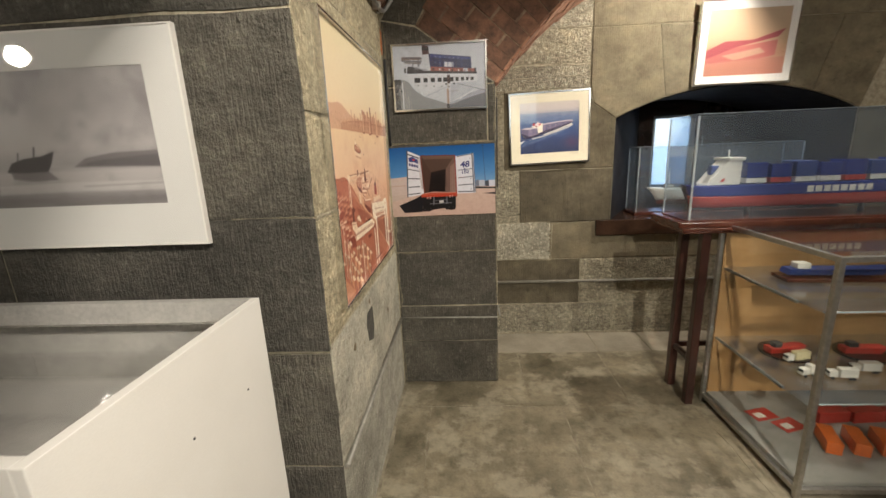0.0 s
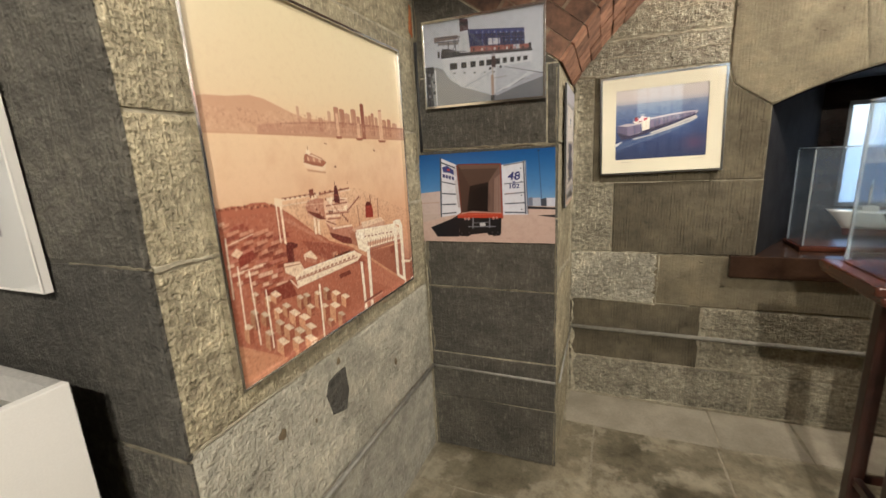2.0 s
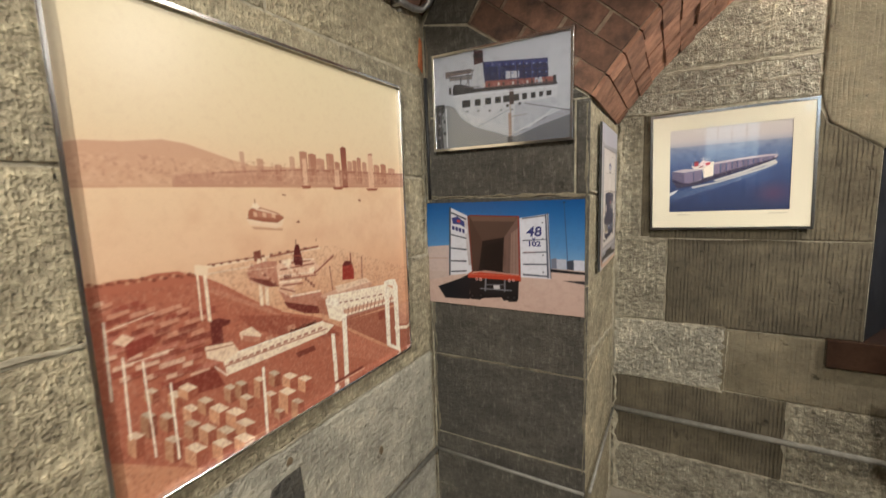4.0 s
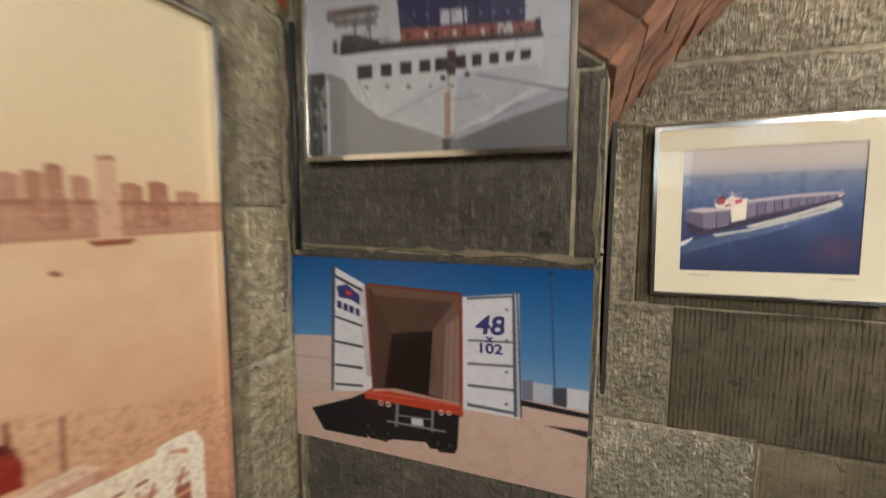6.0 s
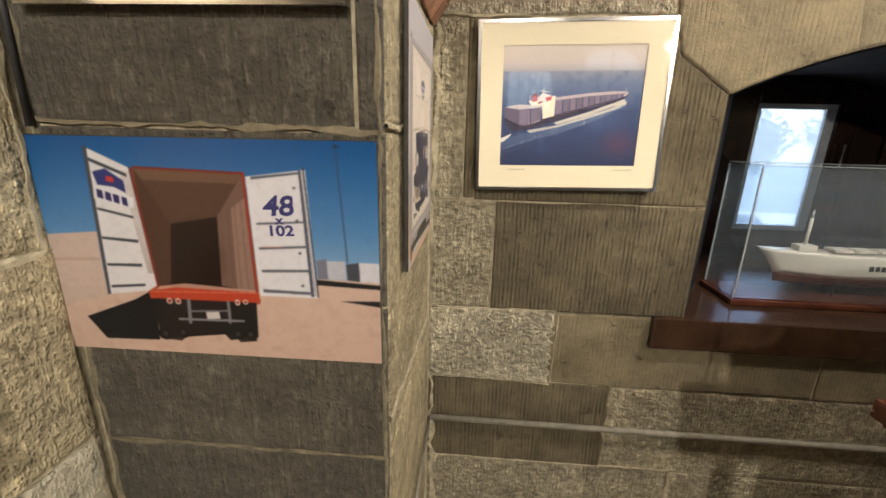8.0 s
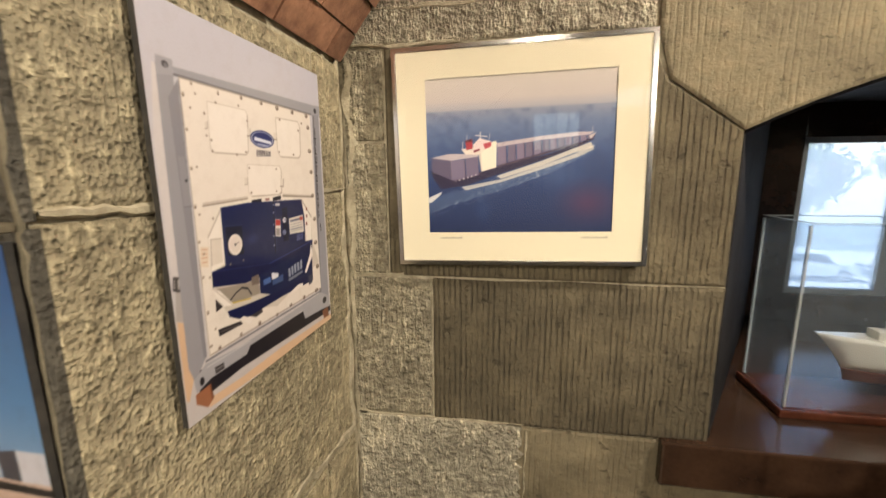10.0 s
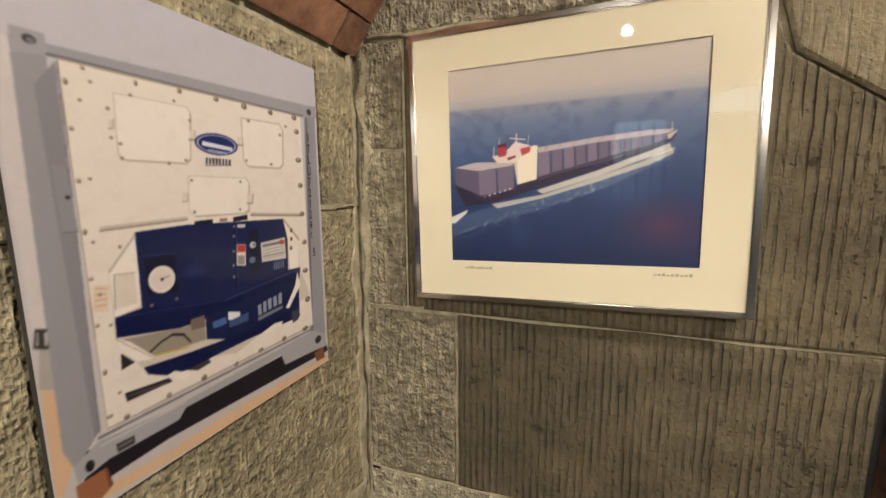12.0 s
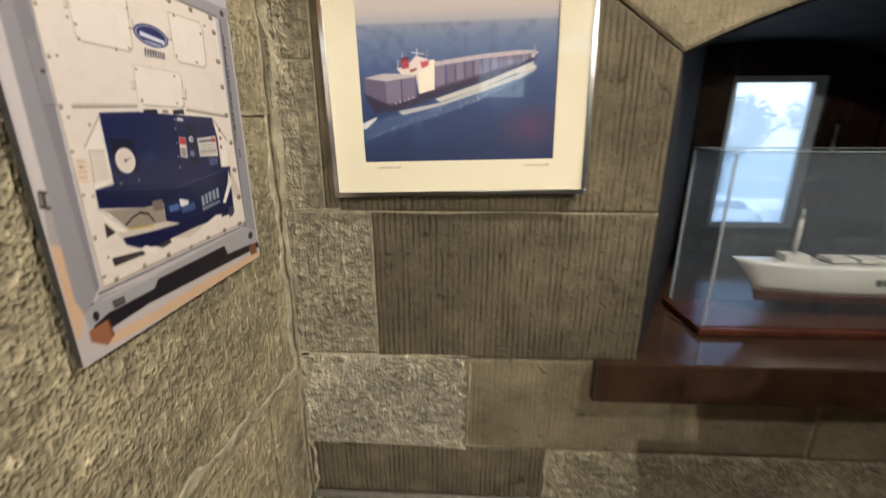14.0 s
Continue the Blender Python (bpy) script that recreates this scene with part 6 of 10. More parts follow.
    p.poly(rgb(28, 28, 32), (0.539, 0.488), (0.651, 0.486), (0.652, 0.423), (0.539, 0.424))
    p.poly(rgb(60, 36, 36), (0.584, 0.540), (0.615, 0.536), (0.615, 0.393), (0.584, 0.396))
    p.poly(rgb(28, 28, 32), (0.674, 0.486), (0.706, 0.484), (0.706, 0.428), (0.674, 0.426))
    p.poly(rgb(28, 28, 32), (0.734, 0.481), (0.765, 0.480), (0.765, 0.427), (0.734, 0.428))
    p.poly(rgb(28, 28, 32), (0.790, 0.477), (0.819, 0.476), (0.812, 0.427), (0.790, 0.430))
    p.poly(rgb(28, 28, 32), (0.838, 0.476), (0.872, 0.474), (0.869, 0.431), (0.839, 0.429))
    p.poly(rgb(150, 90, 50), (0.573, 0.311), (0.596, 0.309), (0.594, 0.017), (0.578, 0.017), alpha=0.5)
    p.poly(rgb(40, 38, 42), (0.570, 0.075), (0.599, 0.074), (0.600, -0.001), (0.570, 0.000))
    p.line(rgb(60, 60, 64), 0.693, 0.385, 0.998, 0.262, 0.004)
    p.line(rgb(130, 130, 134), 0.346, 0.207, 0.579, 0.345, 0.003)
    p.poly(rgb(50, 50, 52), (0.007, 0.490), (0.077, 0.488), (0.077, 0.420), (0.047, 0.360), (0.063, 0.014), (0.007, 0.009))
    p.line(rgb(120, 120, 124), 0.040, 0.455, 0.040, 0.014, 0.004)
    p.line(rgb(20, 24, 54), 0.441, 0.835, 0.449, 0.655, 0.0039)
    p.poly(rgb(170, 180, 210), (0.459, 0.808), (0.469, 0.805), (0.469, 0.817), (0.459, 0.820))
    p.poly(rgb(120, 132, 176), (0.453, 0.720), (0.467, 0.717), (0.467, 0.729), (0.453, 0.732))
    p.line(rgb(20, 24, 54), 0.492, 0.823, 0.500, 0.649, 0.0039)
    p.poly(rgb(170, 180, 210), (0.510, 0.796), (0.520, 0.796), (0.520, 0.808), (0.510, 0.811))
    p.poly(rgb(120, 132, 176), (0.502, 0.711), (0.516, 0.708), (0.516, 0.720), (0.502, 0.723))
    p.line(rgb(20, 24, 54), 0.541, 0.811, 0.549, 0.640, 0.0039)
    p.poly(rgb(170, 180, 210), (0.559, 0.788), (0.569, 0.788), (0.569, 0.799), (0.559, 0.799))
    p.poly(rgb(120, 132, 176), (0.553, 0.702), (0.567, 0.699), (0.567, 0.711), (0.553, 0.714))
    p.line(rgb(20, 24, 54), 0.590, 0.802, 0.598, 0.631, 0.0039)
    p.poly(rgb(170, 180, 210), (0.608, 0.779), (0.618, 0.776), (0.618, 0.791), (0.608, 0.791))
    p.poly(rgb(120, 132, 176), (0.602, 0.693), (0.614, 0.690), (0.614, 0.702), (0.600, 0.705))
    p.line(rgb(20, 24, 54), 0.637, 0.791, 0.645, 0.625, 0.0059)
    p.poly(rgb(170, 180, 210), (0.655, 0.770), (0.665, 0.767), (0.665, 0.782), (0.655, 0.782))
    p.poly(rgb(120, 132, 176), (0.649, 0.684), (0.661, 0.681), (0.661, 0.693), (0.649, 0.696))
    p.line(rgb(20, 24, 54), 0.684, 0.782, 0.692, 0.617, 0.0059)
    p.poly(rgb(170, 180, 210), (0.702, 0.761), (0.712, 0.758), (0.712, 0.770), (0.702, 0.773))
    p.poly(rgb(120, 132, 176), (0.696, 0.676), (0.708, 0.673), (0.708, 0.684), (0.696, 0.687))
    p.line(rgb(20, 24, 54), 0.731, 0.770, 0.739, 0.608, 0.0039)
    p.poly(rgb(170, 180, 210), (0.747, 0.752), (0.757, 0.749), (0.757, 0.761), (0.747, 0.764))
    p.poly(rgb(120, 132, 176), (0.741, 0.667), (0.755, 0.667), (0.755, 0.678), (0.741, 0.678))
    p.line(rgb(20, 24, 54), 0.776, 0.761, 0.784, 0.602, 0.0039)
    p.poly(rgb(170, 180, 210), (0.792, 0.743), (0.802, 0.743), (0.802, 0.755), (0.792, 0.755))
    p.poly(rgb(120, 132, 176), (0.786, 0.661), (0.800, 0.658), (0.800, 0.670), (0.786, 0.673))
    p.line(rgb(20, 24, 54), 0.822, 0.752, 0.829, 0.593, 0.0039)
    p.poly(rgb(170, 180, 210), (0.837, 0.735), (0.845, 0.735), (0.845, 0.746), (0.837, 0.746))
    p.poly(rgb(120, 132, 176), (0.831, 0.652), (0.843, 0.649), (0.843, 0.661), (0.831, 0.664))
    p.line(rgb(20, 24, 54), 0.427, 0.755, 0.853, 0.676, 0.0039)
    p.poly(rgb(214, 206, 196), (0.392, 0.614), (0.408, 0.614), (0.408, 0.643), (0.392, 0.646))
    p.poly(rgb(60, 40, 40), (0.429, 0.611), (0.443, 0.608), (0.443, 0.637), (0.429, 0.640))
    p.poly(rgb(170, 110, 96), (0.465, 0.605), (0.478, 0.605), (0.478, 0.634), (0.465, 0.634))
    p.poly(rgb(214, 206, 196), (0.500, 0.602), (0.514, 0.599), (0.514, 0.628), (0.500, 0.631))
    p.poly(rgb(60, 40, 40), (0.535, 0.596), (0.549, 0.596), (0.549, 0.625), (0.535, 0.625))
    p.poly(rgb(170, 110, 96), (0.571, 0.593), (0.584, 0.590), (0.582, 0.619), (0.571, 0.622))
    p.poly(rgb(214, 206, 196), (0.604, 0.587), (0.618, 0.587), (0.618, 0.617), (0.604, 0.617))
    p.poly(rgb(60, 40, 40), (0.637, 0.584), (0.651, 0.581), (0.651, 0.611), (0.637, 0.614))
    p.poly(rgb(170, 110, 96), (0.671, 0.578), (0.684, 0.578), (0.684, 0.608), (0.671, 0.608))
    p.poly(rgb(214, 206, 196), (0.704, 0.575), (0.716, 0.572), (0.716, 0.602), (0.704, 0.605))
    p.poly(rgb(60, 40, 40), (0.735, 0.572), (0.749, 0.569), (0.749, 0.599), (0.735, 0.599))
    p.poly(rgb(170, 110, 96), (0.769, 0.566), (0.780, 0.566), (0.780, 0.593), (0.769, 0.596))
    p.poly(rgb(214, 206, 196), (0.800, 0.563), (0.812, 0.560), (0.812, 0.590), (0.800, 0.593))
    p.poly(rgb(60, 40, 40), (0.831, 0.560), (0.843, 0.558), (0.843, 0.584), (0.831, 0.587))
    p.line(rgb(70, 66, 68), 0.169, 0.581, 0.169, 0.628, 0.0039)
    p.line(rgb(70, 66, 68), 0.200, 0.578, 0.200, 0.625, 0.0039)
    p.line(rgb(70, 66, 68), 0.229, 0.575, 0.229, 0.622, 0.0039)
    p.line(rgb(70, 66, 68), 0.261, 0.572, 0.259, 0.619, 0.0022)
    p.line(rgb(70, 66, 68), 0.290, 0.569, 0.290, 0.617, 0.0039)
    p.line(rgb(70, 66, 68), 0.320, 0.569, 0.318, 0.614, 0.0022)
    p.line(rgb(70, 66, 68), 0.347, 0.566, 0.347, 0.611, 0.0039)
    p.line(rgb(70, 66, 68), 0.376, 0.563, 0.376, 0.608, 0.0039)
    p.line(rgb(70, 66, 68), 0.404, 0.560, 0.404, 0.608, 0.0039)
    p.line(rgb(70, 66, 68), 0.433, 0.558, 0.433, 0.605, 0.0039)
    p.line(rgb(70, 66, 68), 0.461, 0.558, 0.461, 0.602, 0.0039)
    p.line(rgb(70, 66, 68), 0.488, 0.555, 0.488, 0.599, 0.0039)
    p.line(rgb(70, 66, 68), 0.516, 0.552, 0.516, 0.596, 0.0039)
    p.line(rgb(70, 66, 68), 0.543, 0.549, 0.541, 0.593, 0.0022)
    p.line(rgb(70, 66, 68), 0.569, 0.546, 0.569, 0.590, 0.0039)
    p.line(rgb(70, 66, 68), 0.596, 0.546, 0.594, 0.590, 0.0022)
    p.line(rgb(70, 66, 68), 0.622, 0.543, 0.622, 0.587, 0.0039)
    p.line(rgb(70, 66, 68), 0.647, 0.540, 0.647, 0.584, 0.0039)
    p.line(rgb(70, 66, 68), 0.673, 0.540, 0.673, 0.581, 0.0039)
    p.line(rgb(70, 66, 68), 0.698, 0.537, 0.698, 0.578, 0.0039)
    p.line(rgb(70, 66, 68), 0.724, 0.534, 0.724, 0.578, 0.0039)
    p.line(rgb(70, 66, 68), 0.749, 0.531, 0.749, 0.575, 0.0022)
    p.line(rgb(70, 66, 68), 0.773, 0.531, 0.773, 0.572, 0.0039)
    p.line(rgb(70, 66, 68), 0.798, 0.528, 0.798, 0.569, 0.0022)
    p.line(rgb(70, 66, 68), 0.822, 0.525, 0.822, 0.569, 0.0039)
    p.line(rgb(70, 66, 68), 0.845, 0.525, 0.845, 0.566, 0.0039)
    p.line(rgb(70, 66, 68), 0.869, 0.522, 0.869, 0.563, 0.0022)
    p.line(rgb(70, 66, 68), 0.892, 0.519, 0.892, 0.560, 0.0022)
    p.line(rgb(60, 56, 60), 0.161, 0.619, 0.894, 0.555, 0.0039)
    p.line(rgb(226, 228, 230), 0.163, 0.560, 0.900, 0.504, 0.0078)
    p.oval(rgb(30, 30, 34), 0.569, 0.386, 0.0098, 0.0147)
    p.oval(rgb(30, 30, 34), 0.657, 0.389, 0.0098, 0.0147)
    p.oval(rgb(120, 118, 116), 0.263, 0.381, 0.0098, 0.0088)
    p.oval(rgb(120, 118, 116), 0.351, 0.372, 0.0098, 0.0088)
    p.oval(rgb(120, 118, 116), 0.437, 0.360, 0.0098, 0.0118)
    p.oval(rgb(120, 118, 116), 0.522, 0.351, 0.0078, 0.0088)
    p.oval(rgb(120, 118, 116), 0.602, 0.342, 0.0078, 0.0088)
    p.poly(rgb(150, 154, 164), (0.624, 0.395), (0.890, 0.410), (0.908, 0.360), (0.861, 0.283), (0.739, 0.192), (0.610, 0.103), alpha=0.35)
    p.line(rgb(120, 116, 112), 0.224, 0.442, 0.302, 0.195, 0.0039, 0.4)
    p.line(rgb(136, 130, 122), 0.592, 0.271, 0.706, 0.280, 0.0059, 0.6)
    p.line(rgb(150, 120, 90), 0.588, 0.398, 0.596, 0.094, 0.0098, 0.5)
    p.poly(rgb(60, 60, 62), (0.118, 0.658), (0.137, 0.655), (0.137, 0.584), (0.118, 0.587))
    p.line(rgb(90, 88, 90), 0.129, 0.794, 0.129, 0.720, 0.0039)
    p.line(rgb(90, 88, 90), 0.176, 0.785, 0.176, 0.711, 0.0039)
    p.line(rgb(90, 88, 90), 0.222, 0.776, 0.222, 0.705, 0.0039)
    p.line(rgb(90, 88, 90), 0.267, 0.770, 0.269, 0.696, 0.0059)
    p.line(rgb(80, 78, 80), 0.098, 0.767, 0.312, 0.749, 0.0078)
    p.line(rgb(80, 78, 80), 0.137, 0.814, 0.312, 0.796, 0.0078)
    p.line(rgb(110, 108, 108), 0.320, 0.799, 0.224, 0.578, 0.0059)
    p.line(rgb(110, 108, 108), 0.176, 0.649, 0.365, 0.619, 0.0059)
    p.poly(rgb(40, 42, 44), (0.002, 0.425), (0.027, 0.422), (0.027, 0.454), (0.002, 0.457), alpha=0.8)
    p.poly(rgb(150, 150, 152), (0.024, 0.378), (0.049, 0.378), (0.047, 0.410), (0.024, 0.410), alpha=0.8)
    p.poly(rgb(90, 92, 90), (0.045, 0.333), (0.069, 0.330), (0.069, 0.363), (0.045, 0.366), alpha=0.8)
    p.poly(rgb(40, 42, 44), (0.065, 0.289), (0.088, 0.286), (0.088, 0.319), (0.065, 0.322), alpha=0.8)
    p.poly(rgb(150, 150, 152), (0.022, 0.251), (0.045, 0.248), (0.045, 0.280), (0.020, 0.283), alpha=0.8)
    p.poly(rgb(90, 92, 90), (0.041, 0.204), (0.065, 0.204), (0.065, 0.236), (0.041, 0.236), alpha=0.8)
    p.poly(rgb(40, 42, 44), (0.063, 0.159), (0.086, 0.159), (0.086, 0.192), (0.061, 0.192), alpha=0.8)
    p.poly(rgb(150, 150, 152), (0.018, 0.121), (0.041, 0.118), (0.041, 0.150), (0.018, 0.153), alpha=0.8)
    p.poly(rgb(90, 92, 90), (0.039, 0.077), (0.063, 0.074), (0.063, 0.106), (0.037, 0.106), alpha=0.8)
    p.line(rgb(232, 232, 234), 0.090, 0.437, 0.092, 0.029, 0.0098)
    p.lay(np.clip(p.cloud(40, 5) - 0.5, 0, 1), rgb(60, 60, 66), 0.3)
    return p


def trailer_print():
    p = Picture(0.622, 0.406, 0.0017)
    p.blend([(0, rgb(206, 178, 160)), (0.38, rgb(212, 186, 168)), (0.405, rgb(214, 190, 172)), (0.407, rgb(140, 176, 208)), (0.6, rgb(88, 142, 192)), (1, rgb(22, 84, 146))])
    p.lay((p.v < 0.4) * np.clip(p.cloud(30, 2) - 0.45, 0, 1), rgb(170, 138, 120), 0.5)
    p.poly(rgb(205, 185, 172), (0.002, 0.566), (0.165, 0.587), (0.154, 0.275), (0.010, 0.248))
    p.poly(rgb(190, 165, 150), (-0.007, 0.455), (0.156, 0.464), (0.155, 0.452), (-0.009, 0.442))
    p.poly(rgb(200, 180, 165), (-0.026, 0.319), (0.152, 0.325), (0.154, 0.275), (0.007, 0.226))
    p.poly(rgb(20, 22, 28), (0.073, 0.168), (0.242, 0.266), (0.311, 0.324), (0.298, 0.063), (0.123, 0.057))
    p.poly(rgb(50, 42, 40), (0.309, 0.293), (0.621, 0.274), (0.613, 0.083), (0.560, 0.073), (0.535, 0.125), (0.385, 0.085), (0.370, 0.064), (0.302, 0.073))
    p.poly(rgb(222, 224, 226), (0.176, 0.958), (0.299, 0.873), (0.321, 0.321), (0.157, 0.286))
    p.poly(rgb(70, 75, 85), (0.176, 0.958), (0.188, 0.958), (0.168, 0.288), (0.157, 0.286))
    p.poly(rgb(45, 30, 28), (0.304, 0.868), (0.632, 0.847), (0.638, 0.306), (0.326, 0.336))
    hold = p.inside([(0.304, 0.868), (0.632, 0.847), (0.638, 0.306), (0.326, 0.336)])
    deep = np.clip(np.hypot((p.u - 0.445) / 0.17, (p.v - 0.50) / 0.30) - 0.40, 0, 1) ** 1.2
    p.lay(hold, rgb(24, 15, 14))
    p.lay(hold * deep, rgb(112, 78, 62))
    p.lay(hold * np.clip((p.u - 0.52) / 0.12, 0, 1) * np.clip((0.75 - p.v) / 0.4, 0, 1), rgb(176, 146, 130), 0.75)
    p.lay(p.inside([(0.27, 0.86), (0.60, 0.85), (0.60, 0.37), (0.30, 0.40)]) * np.clip(p.cloud(9, 31) * 1.6 - 0.6, 0, 1), rgb(96, 66, 52), 0.45)
    p.poly(rgb(178, 88, 60), (0.289, 0.310), (0.322, 0.342), (0.634, 0.317), (0.637, 0.295))
    p.poly(rgb(170, 70, 42), (0.289, 0.310), (0.640, 0.299), (0.636, 0.272), (0.293, 0.275))
    p.poly(rgb(120, 52, 38), (0.300, 0.873), (0.309, 0.870), (0.330, 0.328), (0.321, 0.321))
    p.poly(rgb(225, 228, 232), (0.634, 0.847), (0.803, 0.881), (0.814, 0.314), (0.638, 0.314))
    p.poly(rgb(90, 95, 105), (0.648, 0.847), (0.783, 0.871), (0.783, 0.862), (0.648, 0.835))
    p.poly(rgb(70, 75, 90), (0.783, 0.877), (0.790, 0.877), (0.803, 0.321), (0.794, 0.319))
    p.poly(rgb(95, 100, 112), (0.651, 0.651), (0.792, 0.665), (0.792, 0.657), (0.651, 0.642))
    p.poly(rgb(95, 100, 112), (0.651, 0.542), (0.796, 0.557), (0.796, 0.547), (0.651, 0.531))
    p.poly(rgb(95, 100, 112), (0.652, 0.439), (0.797, 0.448), (0.797, 0.436), (0.652, 0.426))
    p.poly(rgb(95, 100, 112), (0.650, 0.347), (0.798, 0.342), (0.798, 0.329), (0.650, 0.331))
    p.poly(rgb(60, 65, 75), (0.187, 0.911), (0.291, 0.846), (0.290, 0.832), (0.187, 0.895))
    p.poly(rgb(60, 65, 75), (0.182, 0.697), (0.288, 0.662), (0.287, 0.651), (0.182, 0.686))
    p.poly(rgb(60, 65, 75), (0.177, 0.565), (0.289, 0.555), (0.287, 0.541), (0.178, 0.553))
    p.poly(rgb(60, 65, 75), (0.176, 0.439), (0.286, 0.443), (0.285, 0.429), (0.176, 0.427))
    p.poly(rgb(60, 65, 75), (0.175, 0.333), (0.285, 0.347), (0.284, 0.335), (0.174, 0.320))
    p.poly(rgb(50, 60, 120), (0.190, 0.852), (0.230, 0.866), (0.278, 0.816), (0.279, 0.763), (0.246, 0.788), (0.198, 0.796))
    p.poly(rgb(190, 60, 60), (0.227, 0.836), (0.250, 0.830), (0.250, 0.806), (0.227, 0.812))
    p.poly(rgb(45, 45, 90), (0.187, 0.785), (0.281, 0.734), (0.279, 0.710), (0.185, 0.756))
    p.poly(rgb(30, 30, 34), (0.810, 0.403), (1.000, 0.387), (1.001, 0.367), (0.813, 0.377))
    p.poly(rgb(190, 195, 205), (0.816, 0.491), (0.900, 0.492), (0.902, 0.411), (0.818, 0.405))
    p.poly(rgb(120, 125, 140), (0.816, 0.491), (0.846, 0.501), (0.848, 0.406), (0.818, 0.405))
    p.poly(rgb(70, 75, 85), (0.902, 0.479), (0.940, 0.488), (0.941, 0.401), (0.905, 0.405))
    p.poly(rgb(215, 218, 225), (0.940, 0.488), (0.998, 0.488), (0.999, 0.399), (0.942, 0.401))
    p.poly(rgb(40, 38, 42), (0.881, 0.305), (0.998, 0.312), (1.000, 0.283))
    p.line(rgb(60, 80, 110), 0.888, 0.979, 0.907, 0.488, 0.004)
    p.poly(rgb(40, 50, 70), (0.882, 0.982), (0.895, 0.982), (0.896, 0.971), (0.883, 0.971))
    p.poly(rgb(105, 110, 118), (0.400, 0.279), (0.416, 0.279), (0.415, 0.170), (0.396, 0.170))
    p.poly(rgb(105, 110, 118), (0.526, 0.274), (0.541, 0.273), (0.542, 0.168), (0.527, 0.168))
    p.poly(rgb(105, 110, 118), (0.363, 0.175), (0.569, 0.184), (0.569, 0.170), (0.362, 0.162))
    p.poly(rgb(190, 190, 190), (0.432, 0.217), (0.505, 0.216), (0.504, 0.180), (0.432, 0.176))
    p.poly(rgb(110, 112, 115), (0.415, 0.230), (0.527, 0.233), (0.526, 0.221), (0.414, 0.217))
    p.oval(rgb(25, 24, 26), 0.365, 0.101, 0.024, 0.006)
    p.oval(rgb(25, 24, 26), 0.316, 0.105, 0.022, 0.005)
    p.oval(rgb(25, 24, 26), 0.561, 0.107, 0.019, 0.005)
    p.oval(rgb(25, 24, 26), 0.596, 0.112, 0.018, 0.004)
    p.oval(rgb(225, 200, 190), 0.345, 0.269, 0.011, 0.002)
    p.oval(rgb(225, 200, 190), 0.372, 0.266, 0.011, 0.002)
    p.oval(rgb(225, 200, 190), 0.561, 0.276, 0.010, 0.002)
    p.oval(rgb(225, 200, 190), 0.591, 0.278, 0.010, 0.002)
    p.poly(rgb(30, 21, 20), (0.313, 0.869), (0.626, 0.858), (0.625, 0.331), (0.328, 0.339))
    p.poly(rgb(116, 90, 74), (0.313, 0.869), (0.626, 0.858), (0.538, 0.672), (0.397, 0.634), alpha=0.6)
    p.poly(rgb(134, 106, 88), (0.313, 0.869), (0.626, 0.858), (0.603, 0.816), (0.335, 0.822), alpha=0.5)
    p.poly(rgb(98, 72, 58), (0.313, 0.869), (0.397, 0.634), (0.367, 0.353), (0.328, 0.339), alpha=0.65)
    p.poly(rgb(142, 114, 100), (0.626, 0.858), (0.625, 0.331), (0.524, 0.354), (0.538, 0.672), alpha=0.75)
    p.poly(rgb(176, 148, 134), (0.624, 0.757), (0.625, 0.331), (0.572, 0.344), (0.582, 0.711), alpha=0.5)
    p.line(rgb(96, 72, 62), 0.550, 0.684, 0.539, 0.351, 0.0022, 0.5)
    p.line(rgb(96, 72, 62), 0.571, 0.703, 0.561, 0.346, 0.0032, 0.5)
    p.line(rgb(96, 72, 62), 0.592, 0.723, 0.584, 0.344, 0.0032, 0.5)
    p.line(rgb(96, 72, 62), 0.611, 0.742, 0.606, 0.338, 0.0032, 0.5)
    p.poly(rgb(20, 14, 14), (0.406, 0.577), (0.535, 0.652), (0.521, 0.361), (0.376, 0.356), alpha=0.6)
    p.oval(rgb(20, 14, 14), 0.464, 0.495, 0.0917, 0.1798, 0.7, 0.9)
    p.poly(rgb(206, 160, 140), (0.328, 0.339), (0.410, 0.358), (0.625, 0.338), (0.629, 0.326), (0.317, 0.322), alpha=0.85)
    p.line(rgb(120, 40, 30), 0.314, 0.874, 0.628, 0.860, 0.0064)
    p.line(rgb(150, 52, 38), 0.628, 0.860, 0.630, 0.326, 0.0080)
    p.poly(rgb(184, 66, 40), (0.299, 0.312), (0.376, 0.336), (0.637, 0.328), (0.633, 0.284), (0.533, 0.265), (0.297, 0.278))
    p.line(rgb(214, 120, 92), 0.299, 0.310, 0.637, 0.326, 0.0032)
    p.poly(rgb(24, 23, 25), (0.304, 0.278), (0.625, 0.277), (0.619, 0.104), (0.529, 0.081), (0.513, 0.110), (0.364, 0.082), (0.303, 0.073))
    p.oval(rgb(226, 206, 198), 0.352, 0.267, 0.0097, 0.0148)
    p.oval(rgb(150, 60, 48), 0.352, 0.267, 0.0064, 0.0099)
    p.oval(rgb(226, 206, 198), 0.379, 0.267, 0.0097, 0.0148)
    p.oval(rgb(150, 60, 48), 0.379, 0.267, 0.0064, 0.0074)
    p.oval(rgb(226, 206, 198), 0.566, 0.275, 0.0080, 0.0148)
    p.oval(rgb(150, 60, 48), 0.566, 0.275, 0.0048, 0.0074)
